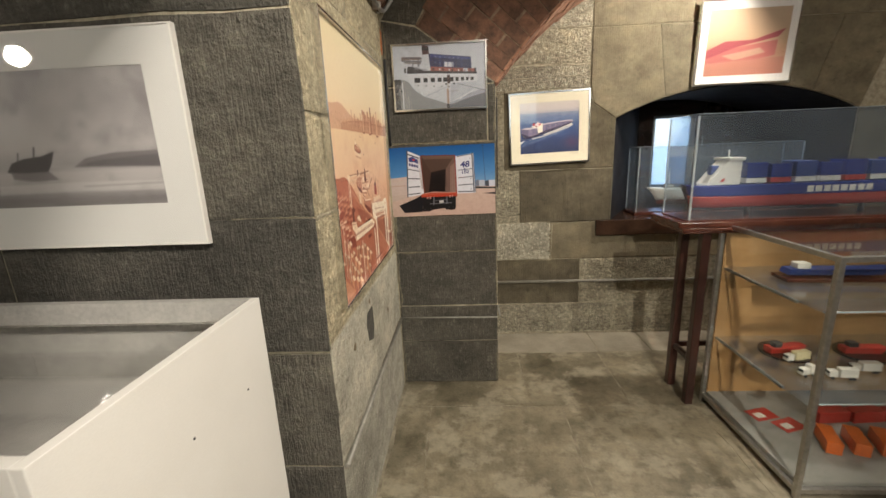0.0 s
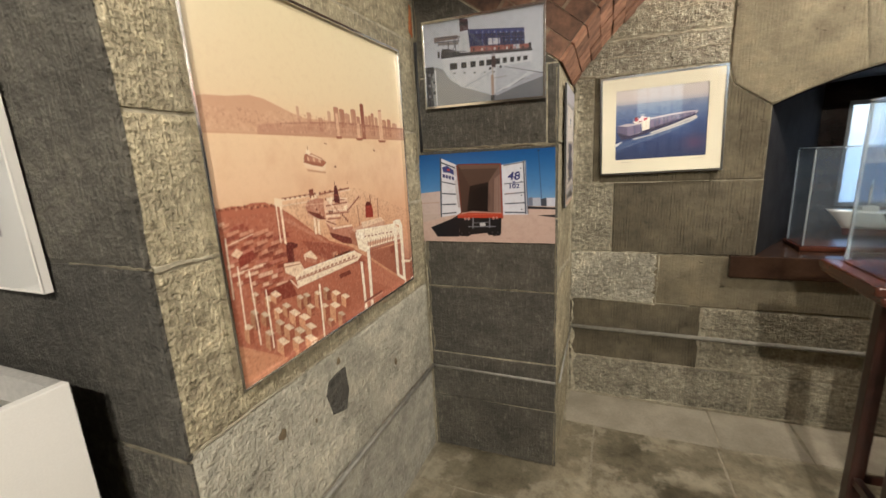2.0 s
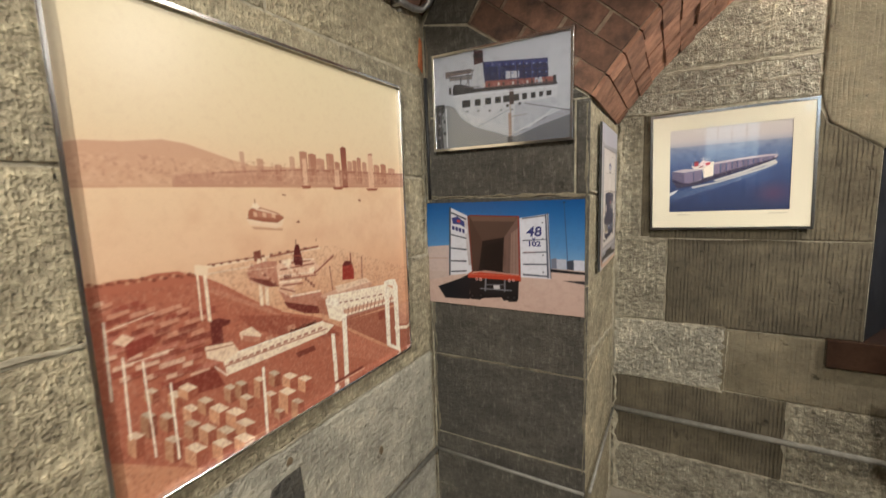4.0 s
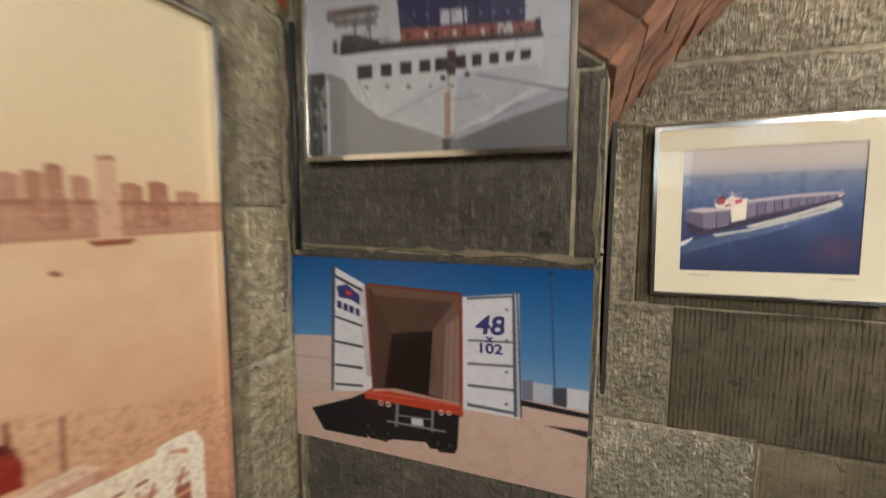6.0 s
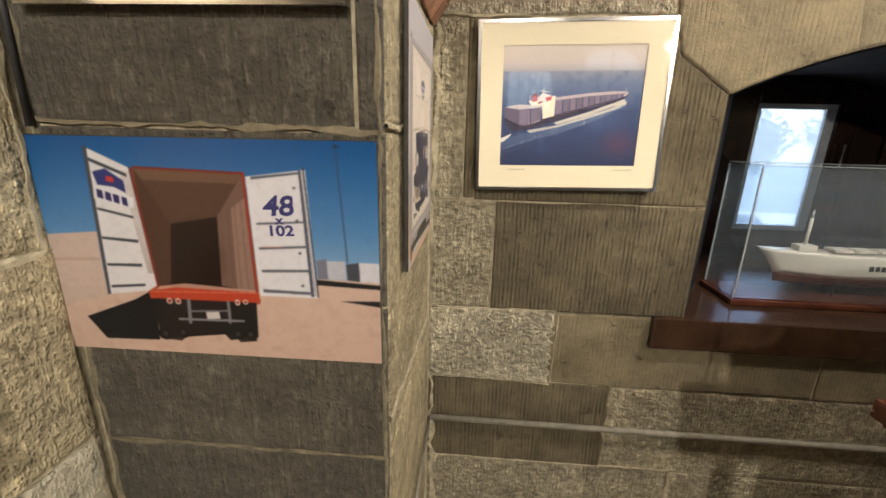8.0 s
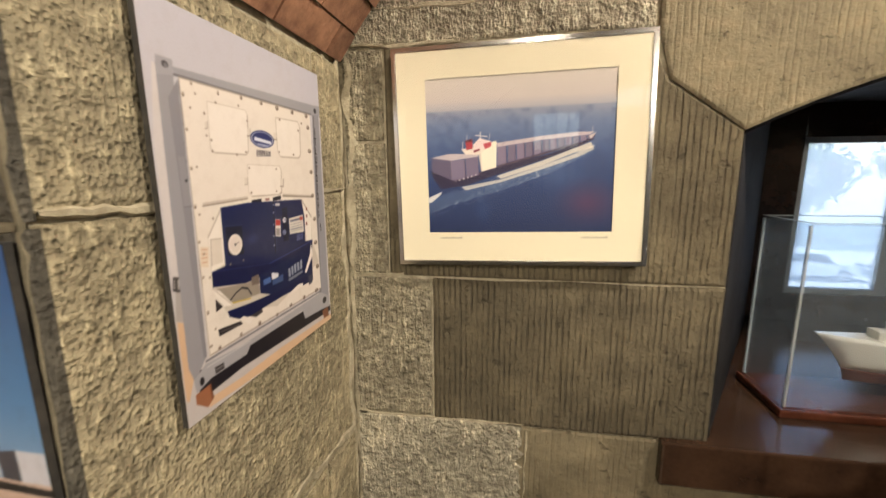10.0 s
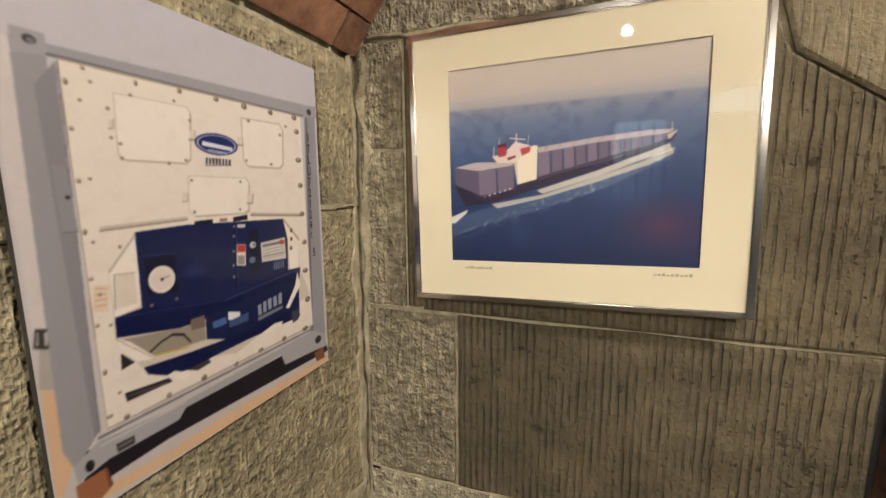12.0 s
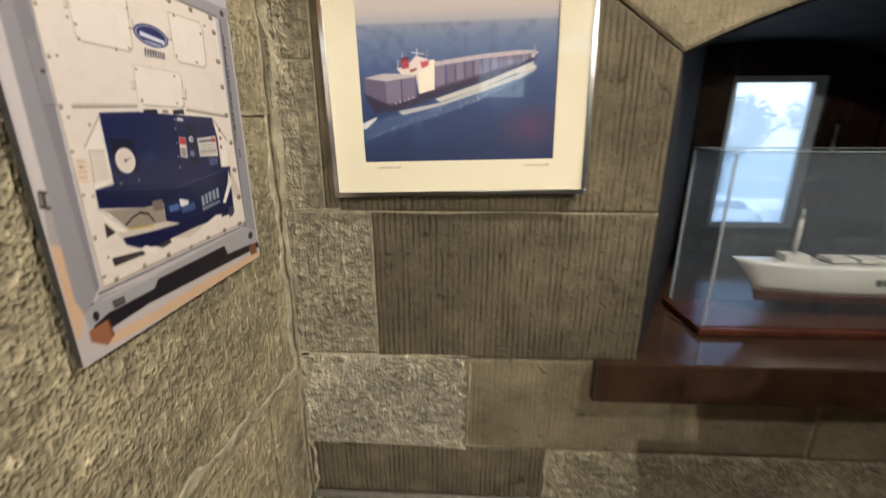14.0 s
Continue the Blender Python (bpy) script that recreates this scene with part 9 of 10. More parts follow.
BIG = framed("port_terminal_picture", pose(-0.439, 1.310, 0.996, 0, 0, 90), 0.958, 0.953, terminal_print(), (0.005, 0.005, 0.005, 0.005), 0.008, 0.025, SILVER, None, "large faded sepia print of a container port in a silver frame", INK_SATIN, False, (1.0, 1.02, 1.06))
STERN = framed("ship_stern_picture", pose(-0.388, 2.462, 1.734), 0.526, 0.355, stern_print(), (0.008, 0.008, 0.008, 0.008), 0.010, 0.020, SILVER, None, "photograph of a white ship's stern in a thin silver frame", tone=(0.82, 0.83, 0.86))
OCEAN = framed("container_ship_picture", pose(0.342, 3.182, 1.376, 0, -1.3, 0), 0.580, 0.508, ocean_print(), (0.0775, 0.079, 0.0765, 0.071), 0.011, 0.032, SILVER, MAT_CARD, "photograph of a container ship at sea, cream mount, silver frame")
PINK = framed("faded_ship_picture", pose(1.612, 3.180, 1.875, 3, 0, 0), 0.65, 0.535, pink_print(), (0.06, 0.06, 0.06, 0.06), 0.012, 0.03, SILVER, WHITE_CARD, "faded pink print of a ship with white mount above the niche", tone=(0.70, 0.64, 0.66))
MONO = framed("grey_harbour_picture", pose(-1.815, 1.160, 1.277), 1.06, 0.595, harbour_print(), (0.12, 0.124, 0.10, 0.097), 0.006, 0.020, WHITE, WHITE_CARD, "large grey harbour photograph with wide white mount and frame")
# faint pencilled captions on the cream mount
PENCIL = paint("faded_pencil", (0.42, 0.38, 0.30), 0.8)
for u, wide in ((0.105, 0.055), (0.435, 0.060)):
    bm = bmesh.new()
    for i in range(9):
        box(u + wide * i / 9, u + wide * (i + 0.72) / 9, -0.0294, -0.0291, 0.0645, 0.0675 + 0.001 * (i % 3), bm=bm)
    part("caption", bm, PENCIL, OCEAN, "faint pencilled caption")


def board(name, m, w, h, pic, label, ink):
    ob = thing(name, m, label, "poster", "pictures on the walls")
    part("board", box(0, w, 0.0008, 0.009, 0, h, 0.001), BOARD_EDGE, ob)
    pic.sheet("print", ink, ob, tone=(0.90, 0.90, 0.93))
    return ob


TRAILER = board("open_trailer_poster", pose(-0.443, 2.457, 1.130, 0, -0.4, 0), 0.622, 0.408, trailer_print(), "board-mounted colour photograph of an open container trailer", INK_GLOSS)
NAVY = paint("navy_ink", (0.03, 0.035, 0.16))
skew = Matrix(((1, 0, 0, 0), (0, 1, 0, 0), (0.05, 0, 1, 0), (0, 0, 0, 1)))
letters("48", 0.048, NAVY, TRAILER, (0.718 * 0.622, -0.0006, 0.724 * 0.406), 1.15, 0.15, skew, 0.0012)
letters("x", 0.022, NAVY, TRAILER, (0.719 * 0.622, -0.0006, 0.666 * 0.406), 1.2, 0.0, skew, 0.0006)
letters("102", 0.026, NAVY, TRAILER, (0.720 * 0.622, -0.0006, 0.618 * 0.406), 1.25, 0.0, skew, 0.0008)
REEFER = board("refrigeration_unit_poster", pose(0.207, 2.597, 1.270, 0, 0, 90), 0.430, 0.536, reefer_print(), "board-mounted photograph of a container refrigeration unit", INK_GLOSS)
BLACK_INK = paint("black_ink", (0.025, 0.025, 0.03))
for i, c in enumerate("ITLU721246"):
    letters(c, 0.021, BLACK_INK, REEFER, (0.4040 + -0.00056 * i, -0.0006, 0.4160 - 0.01889 * i), 0.6, 0, None, 0.0006)
letters("5", 0.021, BLACK_INK, REEFER, (0.4040, -0.0006, 0.2160), 0.6, 0, None, 0.0006)
PORT_INK = paint("brown_print_ink", (0.10, 0.035, 0.02))
letters("Port of Oakland", 0.0135, PORT_INK, BIG, (0.005 + 0.485 * 0.948, -0.0112, 0.005 + 0.2425 * 0.943), 1.0, 0, None, 0.0003)

# ---- window and what lies outside ----
sill = tagged(part("window_sill", box(0.998, 2.9, 3.165, 4.2, 0.822, 0.94, 0.006), SILL_WOOD), "dark varnished wooden sill board in the niche", "sill", kind="structure")
window = thing("window_1", pose(1.70, 4.16, 0.94), "dark wooden casement window with one bright light", "window")
window["kind"] = "structure"
bm = bmesh.new()
for a, b, c, d in ((-0.075, 0.10, 0, 1.0), (0.10, 0.50, 0, 0.13), (0.10, 0.50, 0.80, 1.0), (0.50, 0.60, 0, 1.0)):
    box(a, b, 0, 0.06, c, d, 0.003, bm)
part("window_frame", bm, DARK_WOOD, window)
bm = bmesh.new()
for a, b, c, d in ((0.10, 0.125, 0.13, 0.80), (0.45, 0.50, 0.13, 0.80), (0.125, 0.45, 0.13, 0.155), (0.125, 0.45, 0.775, 0.80)):
    box(a, b, 0.012, 0.045, c, d, 0.003, bm)
SASH = paint("pale_grey_sash_paint", (0.38, 0.42, 0.46))
part("sash", bm, SASH, window, "pale painted sash")
part("pane", box(0.125, 0.45, 0.026, 0.030, 0.155, 0.775), WINDOW_GLASS, window).visible_shadow = False
for i in range(5):
    part("shutter_board", box(0.605 + 0.08 * i, 0.68 + 0.08 * i, 0.0 + 0.012 * (i % 2), 0.05, 0, 1.0, 0.004), DARK_WOOD, window)
part("latch", tube([(0.55, -0.012, 0.50), (0.55, -0.03, 0.50), (0.55, -0.03, 0.60)], 0.006, 8), STEEL, window, "steel casement latch")

WATER = mottled("grey_blue_water", (0.10, 0.14, 0.16), (0.16, 0.20, 0.22), 0.12, 0.4, 0.03)
CONCRETE = mottled("pale_concrete", (0.42, 0.42, 0.41), (0.52, 0.52, 0.50), 0.85, 2, 0.003)
ASPHALT = mottled("asphalt", (0.05, 0.05, 0.05), (0.075, 0.075, 0.075), 0.85, 3, 0.003)
tagged(part("water", box(-400, 400, 4.6, 800, -4.5, -3.62), WATER), "grey-blue bay water beyond the forecourt", "water", kind="structure")
tagged(part("pavement", box(-200, 200, 4.62, 33.0, -3.6, -3.59), CONCRETE), "pale concrete forecourt beyond the window", "pavement", kind="structure")

CAR_PAINT = material("white_car_paint", 0.25, 0.0, (0.8, 0.8, 0.8), Coat_Weight=0.5)
CAR_GLASS = material("dark_car_glass", 0.05, 0.0, (0.02, 0.025, 0.03))
RUBBER = mottled("black_rubber", (0.015, 0.015, 0.015), (0.03, 0.03, 0.03), 0.85, 30, 0.001)
car = thing("parked_car", pose(14.6, 24.0, -3.59), "white saloon car parked on the pale forecourt", "car")
bm = prism([(-2.1, 0.28), (2.1, 0.28), (2.15, 0.6), (1.9, 0.82), (1.05, 0.9), (0.5, 1.38), (-0.9, 1.42), (-1.6, 0.98), (-2.1, 0.9)], 1.7, "y", 0)
bmesh.ops.bevel(bm, geom=bm.edges[:], offset=0.05, segments=2, affect="EDGES")
part("body", bm, CAR_PAINT, car)
part("side_window", prism([(0.85, 0.92), (0.42, 1.32), (-0.82, 1.35), (-1.35, 0.98)], 0.02, "y", -0.012), CAR_GLASS, car)
for x in (-1.3, 1.35):
    wheel = part("wheel", tube([(x, -0.02, 0.3), (x, 0.2, 0.3)], 0.3, 20), RUBBER, car)
    part("rim", tube([(x, -0.03, 0.3), (x, 0.0, 0.3)], 0.18, 16), STEEL, wheel)

BARK = mottled("tree_bark", (0.06, 0.045, 0.03), (0.13, 0.10, 0.07), 0.9, 8, 0.02)
LEAF = mottled("tree_leaves", (0.04, 0.08, 0.02), (0.10, 0.16, 0.05), 0.7, 3, 0.0)


def tree(x, y, tall, seed):
    rng = random.Random(seed)
    ob = thing("tree", pose(x, y, -3.62), "leafy broad tree at the edge of the forecourt", "tree", "trees outside")
    bm = tube([(0, 0, 0), (0.05, 0, tall * 0.25), (-0.05, 0.05, tall * 0.5)], 0.18)
    for k in range(6):
        a = rng.uniform(0, 6.28)
        tube([(0, 0, tall * 0.4), (math.cos(a) * tall * 0.12, math.sin(a) * tall * 0.12, tall * 0.6), (math.cos(a) * tall * 0.25, math.sin(a) * tall * 0.25, tall * 0.75)], 0.07, 6, bm)
    part("trunk", bm, BARK, ob)
    verts, faces = [], []
    for k in range(2200):
        a, b, r = rng.uniform(0, 6.28), rng.uniform(-1, 1), rng.uniform(0.35, 1) ** 0.5
        lump = 0.75 + 0.35 * noise.noise((math.cos(a) * 2 + seed, math.sin(a) * 2, b * 2))
        c = Vector((math.cos(a) * math.sqrt(1 - b * b) * tall * 0.36, math.sin(a) * math.sqrt(1 - b * b) * tall * 0.36, tall * 0.66 + b * tall * 0.32)) * 1.0
        c = Vector((c.x * r * lump, c.y * r * lump, tall * 0.66 + (c.z - tall * 0.66) * r * lump))
        q = Euler((rng.uniform(0, 6), rng.uniform(0, 6), rng.uniform(0, 6))).to_quaternion()
        s = rng.uniform(0.10, 0.22)
        n = len(verts)
        verts += [c + q @ Vector(v) * s for v in ((-1, 0, 0), (0, -0.5, 0.1), (1, 0, 0), (0, 0.5, 0.1))]
        faces.append((n, n + 1, n + 2, n + 3))
    me = bpy.data.meshes.new("crown")
    me.from_pydata(verts, [], faces)
    me.materials.append(LEAF)
    crown = new("crown", me)
    crown.parent = ob


for i, (x, y, tall) in enumerate(((15.5, 27.0, 7.5), (23.0, 29.0, 8.5), (30.0, 26.0, 8.0))):
    tree(x, y, tall, i)

# ---- conduits and pipes ----
COND_Z = 2.235


def conduit(path, radius, label, mat=ZINC, name="conduit"):
    return tagged(part(name, tube(path, radius), mat), label, "pipe")


a0 = math.acos(2.39 / R_OUT)
rise = [(CX - (R_OUT - 0.02) * math.cos(a0 + 0.02 + 0.05 * i), 2.455, CZ + (R_OUT - 0.02) * math.sin(a0 + 0.02 + 0.05 * i)) for i in range(1, 34)]
bend = [(-0.415, 0.2, COND_Z), (-0.415, 2.30, COND_Z), (-0.414, 2.37, COND_Z + 0.004), (-0.410, 2.42, COND_Z + 0.016), (-0.395, 2.445, COND_Z + 0.04)]
run = tagged(thing("conduit", pose(0, 0, 0), "galvanised steel conduit bent round the vault corner", "pipe"), "")
part("pipe", tube(bend + rise, 0.0115, 14), ZINC, run)
part("pipe", tube([(-0.437, 0.2, COND_Z + 0.03), (-0.437, 2.36, COND_Z + 0.03), (-0.432, 2.44, COND_Z + 0.05), (-0.41, 2.462, COND_Z + 0.075)] + [(x + 0.0, 2.468, z + 0.014) for x, y, z in rise], 0.008, 10), ZINC, run)
for y in (1.55, 2.27):
    clip = part("clip", box(-0.44, -0.398, y, y + 0.018, COND_Z - 0.017, COND_Z + 0.017, 0.003), ZINC, run)
    part("screw", tube([(-0.42, y + 0.009, COND_Z - 0.034), (-0.405, y + 0.009, COND_Z - 0.034)], 0.005, 8), STEEL, clip)

low = thing("low_conduit", pose(0, 0, 0), "grey painted conduit along the foot of the walls", "pipe")
part("pipe", tube([(0.205, 3.176, 0.457), (2.0, 3.176, 0.452), (3.6, 3.176, 0.452)], 0.012), PIPE, low)
part("pipe", tube([(-0.44, 2.461, 0.470), (0.186, 2.461, 0.463)], 0.006, 8), PIPE, low)
part("pipe", tube([(-0.431, 1.18, 0.472), (-0.431, 2.45, 0.470)], 0.009, 10), PIPE, low)
part("pipe", tube([(0.202, 2.48, 0.463), (0.202, 3.17, 0.457)], 0.006, 8), PIPE, low)
tagged(part("cable", tube([(-0.428, 2.462, 1.55), (-0.428, 2.462, 1.78), (-0.430, 2.463, 2.02)], 0.007, 8), DARK_METAL), "short black cable running up the corner", "cable")

# ---- display case beside the pier ----
case = thing("white_display_case", pose(-1.6, 0.43, 0), "white-painted display case with a recessed glass top", "display case")
part("side_panel", box(0.985, 1.007, 0, 0.645, 0, 1.132, 0.002), WHITE, case)
part("back_panel", box(0, 0.985, 0.62, 0.645, 0, 1.132, 0.002), GREY_DECK, case)
part("front_panel", box(0, 0.985, 0, 0.025, 0, 1.132, 0.002), WHITE, case)
part("end_panel", box(-0.022, 0.0, 0, 0.645, 0, 1.132, 0.002), WHITE, case)
part("deck", box(0, 0.985, 0.025, 0.62, 0.88, 0.90), GREY_DECK, case)
part("glass_top", box(0, 0.985, 0.025, 0.62, 1.05, 1.057), PICTURE_GLASS, case).visible_shadow = False
part("rim", box(0, 0.985, 0.606, 0.62, 1.057, 1.07), STEEL, case)
for y in (0.12, 0.30, 0.52):
    part("nail_head", tube([(1.006, y, 0.97 - 0.1 * y), (1.0085, y, 0.97 - 0.1 * y)], 0.003, 8), DARK_METAL, case)

# ---- glass showcase and its models ----
vit = thing("glass_showcase", pose(1.37, 1.525, 0), "aluminium-framed glass showcase with plywood back", "showcase")
VW, VD, VH = 1.25, 0.735, 1.075
for x in (0, VW - 0.022):
    for y in (0, VD - 0.022):
        part("post", box(x, x + 0.022, y, y + 0.022, 0.0, VH, 0.002), STEEL, vit)
for z in (0.03, VH - 0.022):
    part("rail", box(0.022, VW - 0.022, 0, 0.022, z, z + 0.022, 0.002), STEEL, vit)
    part("rail", box(0.022, VW - 0.022, VD - 0.022, VD, z, z + 0.022, 0.002), STEEL, vit)
    part("rail", box(0, 0.022, 0.022, VD - 0.022, z, z + 0.022, 0.002), STEEL, vit)
    part("rail", box(VW - 0.022, VW, 0.022, VD - 0.022, z, z + 0.022, 0.002), STEEL, vit)
part("plinth", box(0.03, VW - 0.03, 0.03, VD - 0.03, 0.0, 0.05), DARK_METAL, vit)
part("deck", box(0.022, VW - 0.022, 0.022, VD - 0.032, 0.052, 0.07), CASE_DECK, vit)
part("back", box(0.022, VW - 0.022, VD - 0.031, VD - 0.023, 0.052, VH - 0.022), PLYWOOD, vit)
for z in (0.42, 0.83):
    part("glass_shelf", box(0.024, VW - 0.024, 0.06, VD - 0.04, z, z + 0.006), ACRYLIC, vit).visible_shadow = False
    part("shelf_edge", box(0.024, VW - 0.024, 0.056, 0.0595, z, z + 0.006), ACRYLIC_EDGE, vit)
    for x in (0.03, VW - 0.05):
        part("bracket", box(x, x + 0.012, 0.2, VD - 0.035, z - 0.012, z - 0.001), STEEL, vit)
part("glass_side", box(0.008, 0.012, 0.022, VD - 0.022, 0.06, VH - 0.022), GLASS, vit).visible_shadow = False
part("glass_front", box(0.022, VW - 0.022, 0.008, 0.012, 0.06, VH - 0.022), GLASS, vit).visible_shadow = False
part("glass_top", box(0.0, VW, 0.0, VD, VH + 0.001, VH + 0.007), GLASS, vit).visible_shadow = False

RED = paint("red_paint", (0.42, 0.035, 0.025))
ORANGE = paint("orange_paint", (0.72, 0.16, 0.03))
CREAM = paint("cream_paint", (0.70, 0.62, 0.38))
BLUE = paint("blue_paint", (0.02, 0.045, 0.20))
PALE = paint("pale_enamel", (0.72, 0.70, 0.64))
HULL_RED = material("hull_red_gloss", 0.2, 0.0, (0.33, 0.04, 0.03), Coat_Weight=0.6)
HULL_BLUE = material("hull_blue_gloss", 0.22, 0.0, (0.02, 0.035, 0.20), Coat_Weight=0.6)
HULL_WHITE = material("hull_white_gloss", 0.25, 0.0, (0.74, 0.72, 0.66), Coat_Weight=0.5)
HULL_BROWN = material("hull_brown_gloss", 0.25, 0.0, (0.16, 0.05, 0.035), Coat_Weight=0.5)


def toy_truck(x, y, z, turn, length, body):
    ob = thing("toy_truck", pose(x, y, z, 0, 0, turn), "small die-cast lorry on a glass shelf", "toy truck", "toy trucks in the showcase")
    part("box_body", box(0.02, length, -0.016, 0.016, 0.012, 0.052, 0.002), body, ob)
    cab = part("cab", box(-0.022, 0.014, -0.015, 0.015, 0.010, 0.042, 0.005), PALE, ob)
    part("windscreen", box(-0.0235, -0.0215, -0.012, 0.012, 0.026, 0.038), CAR_GLASS, cab)
    for wx in (-0.008, length * 0.7, length * 0.85):
        for wy in (-0.0165, 0.0115):
            part("wheel", tube([(wx, wy, 0.008), (wx, wy + 0.005, 0.008)], 0.008, 12), RUBBER, ob)
    return ob


for x, y, turn, length, body in ((1.58, 1.93, 10, 0.10, CREAM), (1.66, 1.78, -8, 0.09, PALE), (1.80, 1.83, -4, 0.10, PALE), (1.95, 1.77, -6, 0.10, BLUE), (1.55, 1.80, 15, 0.05, PALE)):
    toy_truck(x, y, 0.426, turn, length, body)


def toy_container(x, y, z, turn, mat, length=0.15):
    ob = thing("toy_container", pose(x, y, z, 0, 0, turn), "orange model freight container on the case deck", "toy container", "toy containers in the showcase")
    part("body", box(0, length, 0, 0.06, 0, 0.06, 0.003), mat, ob)
    bm = bmesh.new()
    for i in range(9):
        box(0.008 + i * length * 0.105, 0.013 + i * length * 0.105, -0.0015, 0.0, 0.006, 0.054, bm=bm)
    part("corrugation", bm, mat, ob)
    return ob


for i in range(4):
    toy_container(1.70 + 0.115 * i, 1.70 - 0.012 * i, 0.0705, 68, ORANGE)
for i in range(3):
    toy_container(1.78 + 0.17 * i, 1.93, 0.0705, 4, RED, 0.16)
for x, y, turn in ((1.50, 1.95, 14), (1.58, 1.86, 18)):
    card = thing("red_card", pose(x, y, 0.0705, 0, 0, turn), "red leaflet lying flat on the white deck", "leaflet", "leaflets in the showcase")
    part("sheet", box(0, 0.13, 0, 0.09, 0, 0.002), RED, card)
    part("panel", box(0.02, 0.07, 0.02, 0.06, 0.002, 0.0026), PALE, card)
for x, y, turn in ((1.62, 2.02, 6), (1.98, 2.0, -5), (2.28, 1.9, 12)):
    tray = thing("model_tray", pose(x, y, 0.4265, 0, 0, turn), "dark oval stand with a red model on it", "model stand", "model stands in the showcase")
    part("stand", tube([(0, 0, 0), (0, 0, 0.012)], 0.11, 28), DARK_WOOD, tray)
    part("model", prism([(-0.09, 0.0125), (0.07, 0.0125), (0.095, 0.045), (-0.09, 0.040)], 0.05, "y", -0.025), RED, tray)
    part("cabin", box(-0.07, -0.03, -0.018, 0.018, 0.0405, 0.065, 0.003), DARK_METAL, tray)
barge = thing("wooden_boat_model", pose(1.52, 2.0, 0.836, 0, 0, -4), "dark boat model on a wooden plinth", "ship model")
part("plinth", box(0, 0.5, -0.06, 0.06, 0, 0.018, 0.003), MAHOGANY, barge)
part("hull", prism([(0.02, 0.03), (0.42, 0.03), (0.47, 0.06), (0.40, 0.056), (0.03, 0.056)], 0.07, "y", -0.035), BLUE, barge)
part("deckhouse", box(0.06, 0.12, -0.025, 0.025, 0.056, 0.085, 0.004), PALE, barge)


def hull(length, beam, z0, z1, keel, top, bow=1, rows=6, cols=28):
    """A ship's side from z0 to z1 of a hull whose keel and rail are given, bow towards +x or -x."""
    bm, grid = bmesh.new(), []
    for j in range(rows + 1):
        z = z0 + (z1 - z0) * j / rows
        k = (z - keel) / (top - keel)
        ring = []
        for i in range(2 * cols):
            s = i / (cols - 1) if i < cols else (2 * cols - 1 - i) / (cols - 1)
            fore = max(0.0, (s - 0.72) / 0.28)
            aft = max(0.0, (0.16 - s) / 0.16)
            wide = beam / 2 * (1 - fore ** 2.0 * (1.0 - 0.10 * k)) * (1 - aft ** 2 * (0.75 - 0.55 * k)) * min(1.0, 0.55 + 1.6 * k)
            x = (s - 0.5) * length + fore * 0.09 * length * k * k - aft * 0.03 * length * k
            lift = 0.035 * length * fore ** 2 * max(0.0, k - 0.6)
            ring.append(bm.verts.new((bow * x, wide if i < cols else -wide, z + lift)))
        grid.append(ring)
    n = 2 * cols
    for a, b in zip(grid, grid[1:]):
        for i in range(n):
            bm.faces.new((a[i], a[(i + 1) % n], b[(i + 1) % n], b[i])).smooth = True
    for ring in (grid[0], grid[-1]):
        for i in range(cols - 1):
            bm.faces.new((ring[i], ring[i + 1], ring[n - 2 - i], ring[n - 1 - i]))
    bmesh.ops.remove_doubles(bm, verts=bm.verts, dist=1e-5)
    bmesh.ops.recalc_face_normals(bm, faces=bm.faces)
    return bm


def acrylic_case(parent, x0, x1, y0, y1, z0, z1, t=0.006):
    """Four sides and a lid of clear sheet with bright polished edges."""
    for name, dims in (("acrylic_front", (x0, x1, y0, y0 + t, z0, z1)), ("acrylic_back", (x0, x1, y1 - t, y1, z0, z1)), ("acrylic_end", (x0, x0 + t, y0 + t, y1 - t, z0, z1)),
                       ("acrylic_end", (x1 - t, x1, y0 + t, y1 - t, z0, z1)), ("acrylic_lid", (x0, x1, y0, y1, z1, z1 + t))):
        part(name, box(*dims), ACRYLIC, parent).visible_shadow = False
    for x in (x0 - 0.0005, x1 - t + 0.0005):
        for y in (y0 - 0.0005, y1 - t + 0.0005):
            part("polished_edge", box(x, x + t, y, y + t, z0, z1 - 0.001), ACRYLIC_EDGE, parent)
    for y in (y0 - 0.001, y1 - 0.004):
        part("polished_edge", box(x0, x1, y, y + 0.005, z1 + t, z1 + t + 0.002), ACRYLIC_EDGE, parent)
    for x in (x0 - 0.001, x1 - 0.004):
        part("polished_edge", box(x, x + 0.005, y0, y1, z1 + t, z1 + t + 0.002), ACRYLIC_EDGE, parent)


# white ship in the niche
white_case = thing("white_ship_model", pose(1.345, 3.33, 0.9405), "white ship model in a clear case on a wooden base", "ship model", "ship models in cases")
part("base", box(0.0, 1.25, 0.0, 0.235, 0.0, 0.022, 0.006), MAHOGANY, white_case)
part("base_panel", box(0.02, 1.23, 0.018, 0.217, 0.022, 0.026), MAHOGANY, white_case)
acrylic_case(white_case, 0.014, 1.236, 0.014, 0.221, 0.026, 0.525)
model = part("hull", hull(0.95, 0.10, 0.115, 0.205, 0.075, 0.205, -1), HULL_WHITE, white_case)
model.location = (0.69, 0.117, -0.008)
low_hull = part("lower_hull", hull(0.95, 0.10, 0.078, 0.115, 0.075, 0.205, -1), HULL_BROWN, white_case)
low_hull.location = (0.69, 0.117, -0.008)
